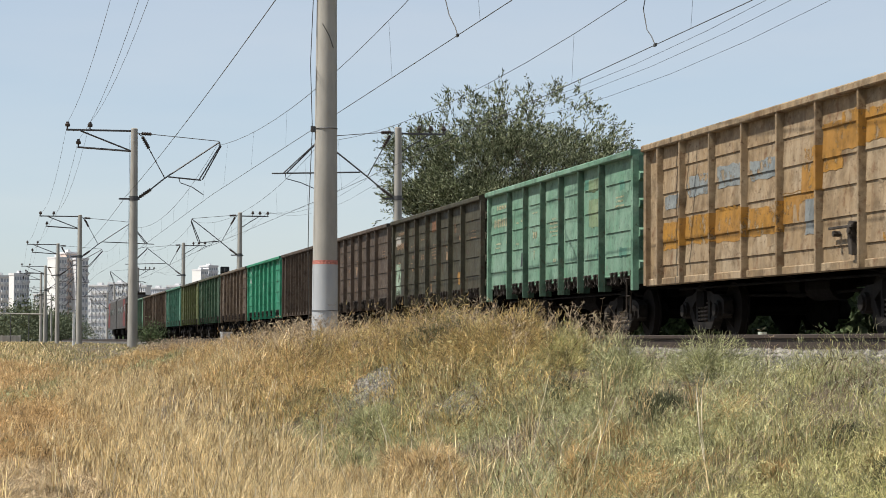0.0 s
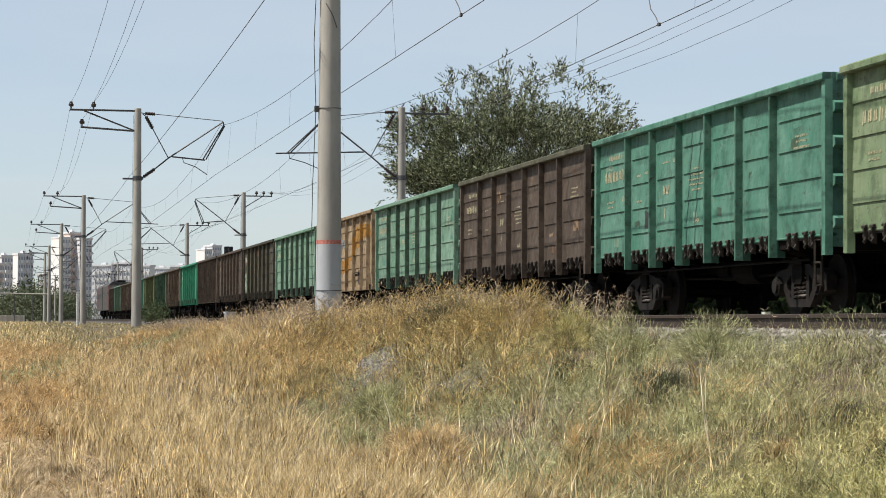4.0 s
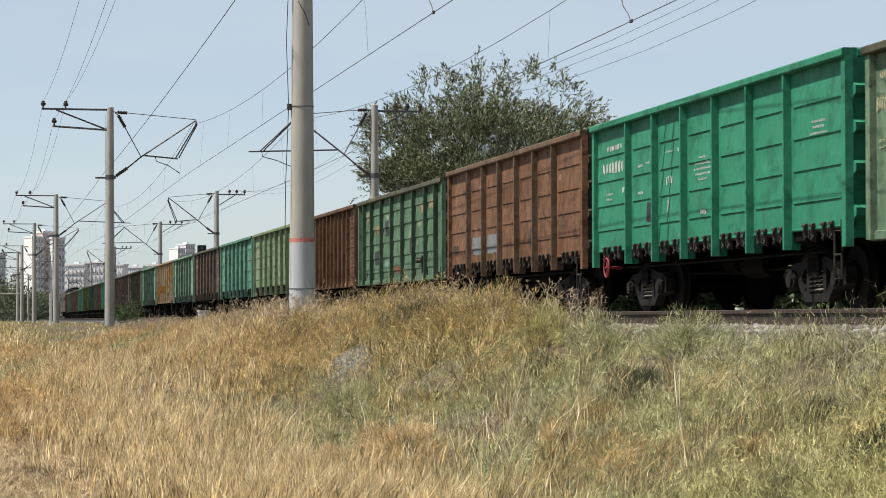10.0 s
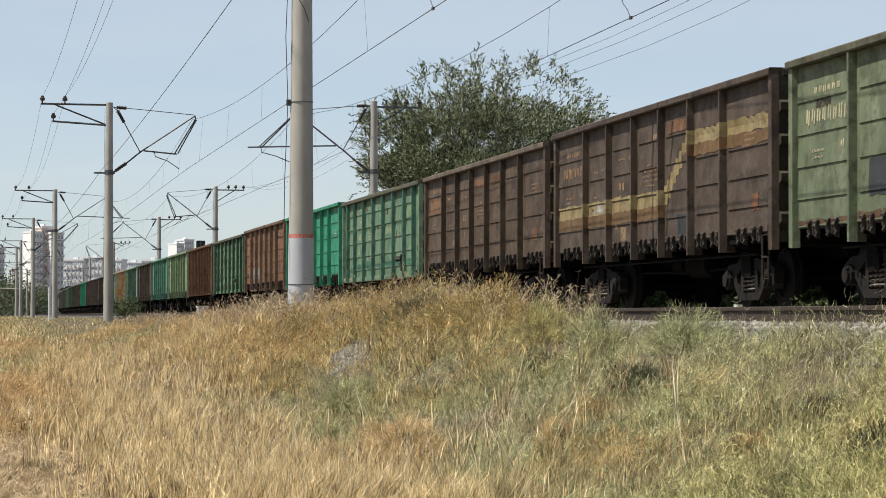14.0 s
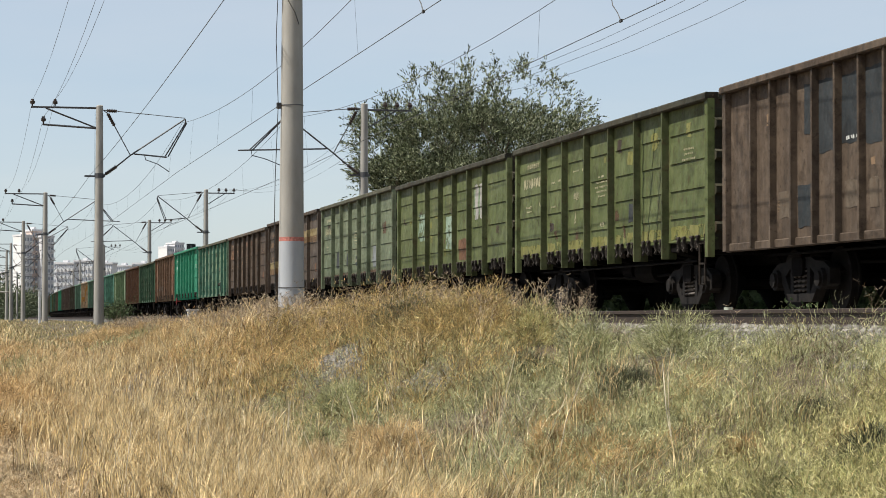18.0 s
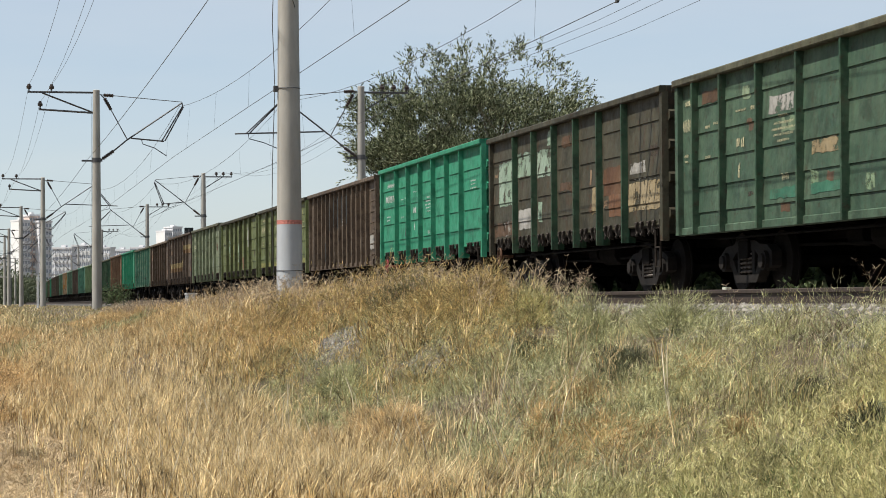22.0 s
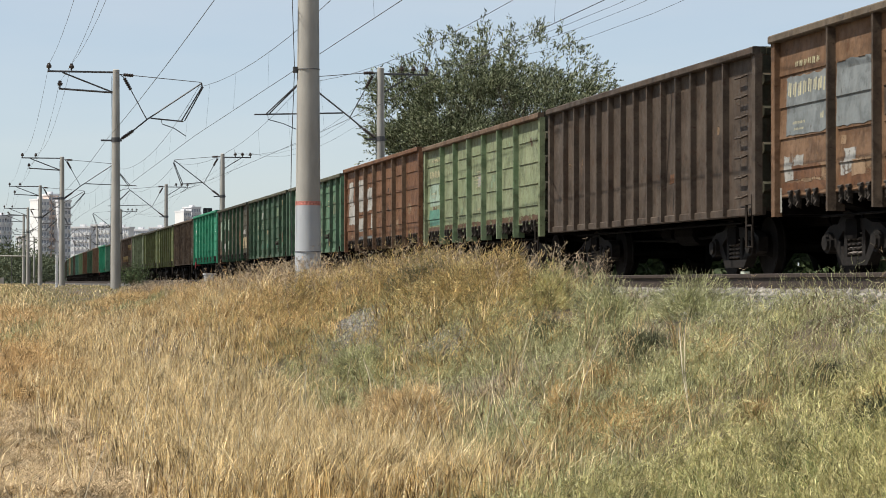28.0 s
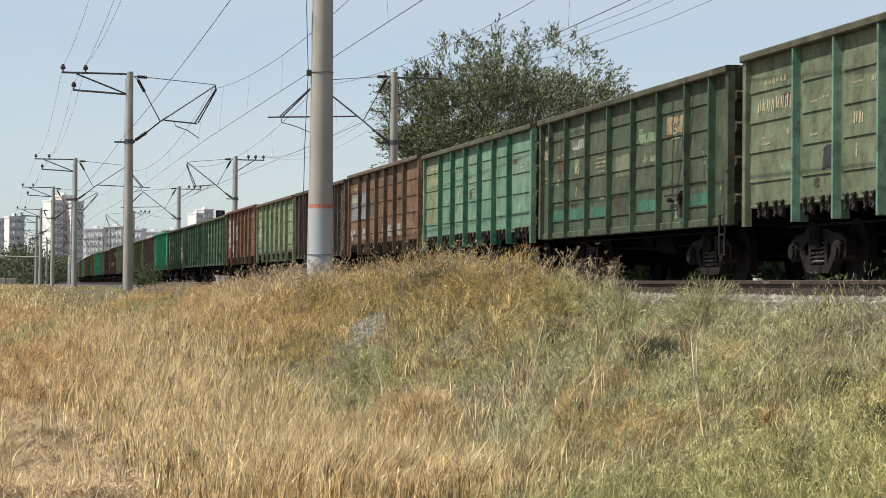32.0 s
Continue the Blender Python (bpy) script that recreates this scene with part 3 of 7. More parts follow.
def build_wagon(number, kind, body, label, posts_mat=None, chord_mat=None, wheel_mat=None, patches=(), marks=None, bands=(), tall=False):
    """number counts back from the ochre wagon; the front coupling of wagon n stands n lengths behind it."""
    w = anchor("gondola_wagon", label, "freight wagon", "wagons of the train")
    bays, posts, foot, low = layout(kind)
    top = TOP + (0.075 if tall else 0.0)
    posts_mat, chord_mat = posts_mat or POST_OF.get(body.name, body), chord_mat or DUSTY.get(body.name, body)
    for s in (-1, 1):
        for c, width in bays:
            led = () if kind == "solid" and abs(c) > 5.7 else LEDGES[kind]
            me = shared(("panel", kind, round(width, 2), s, top), lambda: panel_mesh(width, led, foot, top - 0.11, s))
            part("side_panel", me, body, w, at=pose(0, c, 0))
        slim = (0.045, 0.03, 0.10) if kind == "ribbed" else (0.052, 0.031, 0.115)
        for y in posts:
            part("side_post", shared(("post", kind, s, top), lambda: post_mesh(low, top - 0.115, s, *slim)), posts_mat, w, at=pose(0, y, 0))
        for y in (-6.52, 6.52):
            part("corner_post", shared(("corner", kind, s, top), lambda: end_post_mesh(s, kind, top)), body, w, at=pose(0, y, 0))
        part("top_chord", shared(("chord", s, top), lambda: chord_mesh(s, top)), chord_mat, w)
        part("side_sill", shared(("sill", kind, s), lambda: sill_mesh(s, kind)), body, w)
        if kind == "hatch":
            for c, width in bays:
                part("hatch_latch", shared(("latch", s), lambda: latch_mesh(s)), HOOKS, w, at=pose(0, c, 0))
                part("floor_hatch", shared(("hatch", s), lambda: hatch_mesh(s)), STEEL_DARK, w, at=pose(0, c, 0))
        part("step_ladder", shared(("ladder", s), lambda: ladder_mesh(s)), STEEL_OILY, w, at=pose(0, 0, 0) if s > 0 else pose(0, -12.5, 0))
    end_mat = body if body in (VIVID, GREEN, TEAL) else OLIVEDARK
    for turn in (0, 180):
        wall = part("end_wall", shared(("end", top), lambda: end_mesh(top)), end_mat, w, at=pose(0, 0, 0, 0, 0, turn))
        for z in (1.35, 1.95, 2.5, 3.0):
            part("end_rib", shared("end_rib", end_rib_mesh), end_mat, wall, at=pose(0, 0, z))
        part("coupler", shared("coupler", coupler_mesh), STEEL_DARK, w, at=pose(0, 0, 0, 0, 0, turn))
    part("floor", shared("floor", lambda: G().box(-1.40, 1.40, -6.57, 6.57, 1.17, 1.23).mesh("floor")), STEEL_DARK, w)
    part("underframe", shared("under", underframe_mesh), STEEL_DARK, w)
    if kind == "ribbed":
        for k in range(7):
            part("climbing_iron", shared("irons", rung_mesh), body, w, at=pose(0, -5.82, 1.25 + 0.31 * k))
    if wheel_mat:
        part("brake_wheel", shared("bw", brake_wheel_mesh), wheel_mat, w, at=pose(0, 5.65 if kind == "hatch" else -3.0, 0.86))
    for y in (-4.325, 4.325):
        build_bogie(w, y, number)
    ribs = [-6.58] + posts + [6.58]
    dice = random.Random(1000 + number)
    extra = []
    if -4 < number:
        tones = WEAR[body.name]
        for k in range(11):
            bay, u, z = dice.randrange(len(ribs) - 1), dice.uniform(0.08, 0.7), dice.uniform(foot + 0.08, TOP - 0.5)
            extra.append((bay, u, u + dice.uniform(0.05, 0.25), z, z + dice.uniform(0.05, 0.28), dice.choice(tones)))
    patches = extra + list(patches)
    for k, z0, z1, mat in bands:        # the painted stripe runs on over the posts, counted from the front
        y = posts[len(posts) - 1 - k]
        part("post_stripe", G().prism([(-1.43, y - 0.066), (-1.559, y - 0.040), (-1.559, y + 0.040), (-1.43, y + 0.066)], 2, z0, z1), mat, w)
    if kind == "solid":
        part("brake_lever", shared("lever", lever_mesh), HOOKS, w, "rusty hand brake lever and bracket")
    for coat, (bay, u0, u1, z0, z1, mat) in enumerate(patches):
        bay = min(bay + 1, len(ribs) - 2) if kind == "solid" else bay
        # a painted field on the sheet of one bay; u runs from the bay's front edge to its rear, bay 0 is the foremost
        a, b = ribs[len(ribs) - 2 - bay], ribs[len(ribs) - 1 - bay]
        y1, y0 = b - u0 * (b - a), b - u1 * (b - a)
        part("paint_patch", patch_mesh(y0, y1, z0, z1, kind, 0.0015 + 0.0002 * coat, dice), mat, w)
    for bay, rows in (marks or {}).items():
        a, b = ribs[len(ribs) - 2 - bay], ribs[len(ribs) - 1 - bay]
        for u0, u1, z0, z1, count, mat in rows:
            y1, y0 = b - u0 * (b - a), b - u1 * (b - a)
            g = G()
            d = (y1 - y0) / count
            for k in range(count):       # each sign is worn down to two uneven upright bars
                for f in (0.08, 0.46):
                    below, above = dice.uniform(0, 0.25) * (z1 - z0), dice.uniform(0, 0.2) * (z1 - z0)
                    g.add(*patch_verts(y0 + d * (k + f), y0 + d * (k + f + dice.uniform(0.16, 0.27)), z0 + below, z1 - above, kind, 0.008))
            tagged(part("stencil_mark", g, mat, w), kind="stuff")
    return w


def sheet_x(z, kind):
    """How far the pressed sheet stands out at height z."""
    for led in LEDGES[kind]:
        if led <= z <= led + DROP:
            return 1.44 + PROUD * (led + DROP - z) / DROP
    return 1.44


def patch_verts(y0, y1, z0, z1, kind, lift=0.005):
    cuts = {z0, z1}
    for led in LEDGES[kind]:
        for z in (led - 0.021, led, led + DROP):
            if z0 < z < z1:
                cuts.add(z)
    zs = sorted(cuts)
    pts, faces = [], []
    for z in zs:
        x = -(sheet_x(z, kind) + lift)
        pts += [(x, y0, z), (x, y1, z)]
    for k in range(len(zs) - 1):
        faces.append((2 * k, 2 * k + 1, 2 * k + 3, 2 * k + 2))
    n = len(pts)
    pts += [(-1.43, y0, zs[0]), (-1.43, y1, zs[0]), (-1.43, y0, zs[-1]), (-1.43, y1, zs[-1])]
    faces += [(0, n, n + 1, 1), (n - 2, n - 1, n + 3, n + 2)]
    return pts, faces


def patch_mesh(y0, y1, z0, z1, kind, lift, dice):
    """A painted field brushed on the sheet as one thin coat with uneven ends and sides."""
    n = max(1, round((y1 - y0) / 0.14))
    cuts = sorted({z for led in LEDGES[kind] for z in (led - 0.021, led, led + DROP) if z0 + 0.03 < z < z1 - 0.03})
    mids = cuts or [(z0 + z1) / 2]
    m = len(mids) + 4
    pts, faces = [], []
    for k in range(n + 1):
        edge = 0.02 if k in (0, n) else 0.0
        zs = [z0 + dice.uniform(-0.02, 0.02)] + mids + [z1 + dice.uniform(-0.02, 0.02)]
        ys = [y0 + (y1 - y0) * k / n + dice.uniform(-edge, edge) for _ in zs]
        pts.append((-1.43, ys[0], zs[0]))
        pts += [(-(sheet_x(z, kind) + lift), y, z) for y, z in zip(ys, zs)]
        pts.append((-1.43, ys[-1], zs[-1]))
    faces = [(k * m + r, (k + 1) * m + r, (k + 1) * m + r + 1, k * m + r + 1) for k in range(n) for r in range(m - 1)]
    return G().add(pts, faces)


# ---- the train ----
import collections

VIVID = paint("bright_green_paint", (0.034, 0.335, 0.185), (0.05, 0.365, 0.21), 0.0, 0.05)
GREEN = paint("mid_green_paint", (0.20, 0.405, 0.27), (0.32, 0.51, 0.38), 0.13, 0.28)
TEAL = paint("teal_green_paint", (0.105, 0.33, 0.23), (0.18, 0.40, 0.30), 0.12, 0.3)
PALE = paint("pale_green_paint", (0.24, 0.37, 0.19), (0.34, 0.43, 0.25), 0.15, 0.3)
DKTEAL = paint("dull_teal_paint", (0.068, 0.14, 0.088), (0.12, 0.20, 0.125), 0.25, 0.4, (0.10, 0.085, 0.05))
DKGREEN = paint("dark_green_paint", (0.034, 0.105, 0.056), (0.08, 0.155, 0.088), 0.3, 0.5, (0.10, 0.085, 0.05))
GREYGREEN = paint("grey_green_paint", (0.195, 0.245, 0.14), (0.285, 0.33, 0.205), 0.25, 0.35, (0.14, 0.10, 0.06))
OLIVE = paint("olive_green_paint", (0.142, 0.182, 0.056), (0.212, 0.25, 0.10), 0.22, 0.42)
OLIVEDARK = paint("dark_olive_paint", (0.062, 0.060, 0.036), (0.10, 0.095, 0.060), 0.3, 0.4)
BROWN = paint("dark_brown_paint", (0.105, 0.070, 0.046), (0.165, 0.115, 0.078), 0.3, 0.4)
GREYBROWN = paint("grey_brown_paint", (0.135, 0.093, 0.062), (0.225, 0.165, 0.115), 0.3, 0.65, (0.07, 0.045, 0.03))
REDBROWN = paint("red_brown_paint", (0.155, 0.07, 0.034), (0.215, 0.115, 0.06), 0.25, 0.3)
RUST = paint("rusty_brown_paint", (0.235, 0.108, 0.05), (0.335, 0.17, 0.09), 0.38, 0.4, (0.11, 0.045, 0.022))
ORANGE = paint("orange_brown_paint", (0.225, 0.098, 0.042), (0.295, 0.145, 0.072), 0.38, 0.45)
OCHRE = paint("faded_ochre_paint", (0.50, 0.35, 0.195), (0.63, 0.49, 0.32), 0.38, 0.5, (0.24, 0.115, 0.055))
POSTBROWN = paint("scuffed_brown_paint", (0.20, 0.12, 0.07), (0.28, 0.19, 0.12), 0.3, 0.3)
CREAM_P = paint("chalky_white_paint", (0.52, 0.50, 0.44), (0.62, 0.60, 0.55), 0.1, 0.25)
GREY_P = paint("grey_touch_up_paint", (0.27, 0.30, 0.30), (0.34, 0.37, 0.37), 0.1, 0.2)
BLUE_P = paint("dusty_blue_paint", (0.34, 0.385, 0.39), (0.41, 0.44, 0.43), 0.1, 0.25, worn_off=True)
CREAM_W = paint("flaking_white_paint", (0.52, 0.50, 0.44), (0.62, 0.60, 0.55), 0.1, 0.25, worn_off=True)
OCHRE_W_P = paint("flaking_ochre_paint", (0.42, 0.32, 0.16), (0.50, 0.40, 0.24), 0.15, 0.3, worn_off=True)
PALE_W = paint("flaking_pale_green_paint", (0.26, 0.38, 0.22), (0.35, 0.44, 0.28), 0.15, 0.3, worn_off=True)
YELLOW_P = paint("ochre_yellow_paint", (0.58, 0.29, 0.045), (0.52, 0.27, 0.07), 0.12, 0.2, worn_off=True)
DARK_P = paint("blackish_paint", (0.035, 0.045, 0.05), (0.06, 0.07, 0.075), 0.05, 0.2)
PALEGREEN_P = paint("chalky_green_paint", (0.38, 0.53, 0.38), (0.46, 0.59, 0.46), 0.1, 0.25, worn_off=True)
INK_WHITE = plain("white_stencil_paint", (0.42, 0.43, 0.40), 0.7, 0, 0.2)
INK_CREAM = plain("cream_stencil_paint", (0.34, 0.31, 0.19), 0.7, 0, 0.25)
INK_OLD = plain("worn_stencil_paint", (0.22, 0.135, 0.075), 0.7, 0, 0.25)


WORN = paint("worn_green_paint", (0.115, 0.26, 0.15), (0.195, 0.335, 0.20), 0.33, 0.48, (0.13, 0.10, 0.06))
FADED = paint("faded_green_paint", (0.175, 0.32, 0.195), (0.26, 0.38, 0.245), 0.26, 0.4, (0.13, 0.10, 0.06))
# Posts get darker paint: dirt, plus the weaker sun on them put into colour.
POST_OF = {BROWN.name: paint("dimmed_brown_paint", (0.066, 0.045, 0.027), (0.11, 0.078, 0.05), 0.25, 0.4),
           GREEN.name: paint("dimmed_dirty_green_paint", (0.085, 0.18, 0.12), (0.145, 0.24, 0.165), 0.25, 0.4),
           TEAL.name: paint("dimmed_teal_paint", (0.082, 0.265, 0.18), (0.145, 0.325, 0.235), 0.18, 0.35),
           PALE.name: paint("dimmed_pale_green_paint", (0.185, 0.31, 0.15), (0.27, 0.36, 0.20), 0.2, 0.35),
           OLIVE.name: paint("dimmed_olive_paint", (0.095, 0.118, 0.04), (0.145, 0.165, 0.065), 0.25, 0.4)}
DUST_OLIVE = paint("dusty_olive_chord_paint", (0.12, 0.122, 0.072), (0.185, 0.178, 0.115), 0.2, 0.4)
DUST_TAN = paint("dusty_tan_chord_paint", (0.185, 0.14, 0.095), (0.26, 0.205, 0.15), 0.2, 0.4)
DUSTY = {m.name: DUST_OLIVE for m in (GREYGREEN, DKGREEN, DKTEAL, WORN, FADED, OLIVEDARK)}
DUSTY.update({m.name: DUST_TAN for m in (BROWN, RUST, GREYBROWN, REDBROWN, ORANGE)})

DULL = paint("dull_brown_paint", (0.102, 0.073, 0.053), (0.155, 0.117, 0.087), 0.25, 0.35)
YELLOWED = paint("yellowed_green_paint", (0.185, 0.37, 0.245), (0.295, 0.45, 0.315), 0.15, 0.28)
TEAL_POST = paint("teal_post_paint", (0.055, 0.23, 0.14), (0.09, 0.27, 0.17), 0.15, 0.3)
STRAW_GREEN = paint("straw_green_paint", (0.29, 0.35, 0.185), (0.39, 0.435, 0.255), 0.2, 0.35)
MOSS = paint("mossy_green_paint", (0.092, 0.13, 0.077), (0.15, 0.19, 0.115), 0.35, 0.5, (0.12, 0.08, 0.045))
FOOT_OLIVE = paint("yellowed_olive_paint", (0.30, 0.30, 0.075), (0.36, 0.35, 0.12), 0.2, 0.3, worn_off=True)
FOOT_RUST = paint("rusted_foot_paint", (0.15, 0.085, 0.045), (0.20, 0.12, 0.07), 0.3, 0.3, worn_off=True)
TAN_STRIPE = paint("tan_brown_stripe_paint", (0.20, 0.115, 0.045), (0.25, 0.15, 0.07), 0.2, 0.3)
STRIPE = paint("dull_yellow_stripe_paint", (0.40, 0.30, 0.13), (0.46, 0.37, 0.19), 0.2, 0.35)
RUST_TAN = paint("tan_rusted_paint", (0.235, 0.125, 0.062), (0.335, 0.20, 0.115), 0.3, 0.4, (0.15, 0.065, 0.028))
DUSTY[RUST_TAN.name] = DUST_TAN

FLAKE_DARK = paint("flaking_dark_primer", (0.07, 0.05, 0.035), (0.11, 0.08, 0.055), 0.2, 0.3, worn_off=True)
FLAKE_TAN = paint("flaking_tan_paint", (0.38, 0.24, 0.135), (0.48, 0.33, 0.205), 0.2, 0.3, worn_off=True)

# small scuffs, touch-ups and bare spots that each paint shows
GREEN_WEAR = [PALE_W, FOOT_RUST, FLAKE_DARK, PALE_W]
BROWN_WEAR = [FOOT_RUST, FLAKE_DARK, FLAKE_TAN]
WEAR = collections.defaultdict(lambda: GREEN_WEAR)
for m in (BROWN, DULL, RUST_TAN, GREYBROWN, REDBROWN, RUST, ORANGE, OCHRE, OLIVEDARK):
    WEAR[m.name] = BROWN_WEAR
WEAR[VIVID.name] = [VIVID]
WEAR[OLIVE.name] = [FOOT_OLIVE, FLAKE_DARK, FOOT_RUST]
DUSTY[OLIVE.name] = OLIVEDARK
DUSTY[OLIVEDARK.name] = OLIVEDARK
DUSTY[MOSS.name] = DUSTY[YELLOWED.name] = DUST_OLIVE
DUSTY[STRAW_GREEN.name] = POSTBROWN
WEAR[OCHRE.name] = [OCHRE, OCHRE, OCHRE, YELLOW_P]
WEAR[GREEN.name] = [GREEN, TEAL]
WEAR[TEAL.name] = [TEAL, GREEN, DKTEAL]


def stencils(ink, big=True):
    """The usual lettering of a wagon side, as bars: owner and number on the first bay, data further back."""
    m = {0: [(0.34, 0.78, 3.02, 3.13, 6, ink), (0.20, 0.90, 2.60, 2.83, 8, ink), (0.30, 0.52, 2.20, 2.25, 5, ink), (0.32, 0.50, 2.11, 2.15, 4, ink), (0.76, 0.84, 2.2, 2.32, 1, ink)],
         1: [(0.30, 0.48, 2.60, 2.65, 4, ink), (0.6, 0.76, 2.63, 2.68, 3, ink), (0.3, 0.5, 2.12, 2.17, 4, ink)],
         2: [(0.3, 0.55, 2.18, 2.36, 2, ink), (0.3, 0.58, 2.74, 2.78, 6, ink), (0.7, 0.85, 2.72, 2.80, 2, ink), (0.36, 0.42, 1.72, 1.98, 1, ink)],
         3: [(0.42, 0.66, 2.52, 2.56, 5, ink)] + [(0.30 - 0.05 * (k % 2), 0.78 + 0.05 * (k % 2), 2.42 - 0.085 * k, 2.46 - 0.085 * k, 12, ink) for k in range(3)] + [(0.4, 0.7, 2.16, 2.20, 7, ink), (0.48, 0.66, 1.60, 1.70, 4, ink)],
         5: [],
         6: [(0.38, 0.62, 2.66, 2.70, 6, ink), (0.40, 0.60, 2.58, 2.62, 5, ink), (0.36, 0.66, 2.49, 2.53, 8, ink)]}
    return m if big else {k: m[k] for k in (0, 3)}


def plate(bay=1, u=(0.62, 0.82), z=(1.62, 1.95)):
    return [(bay, *u, *z, DARK_P)]


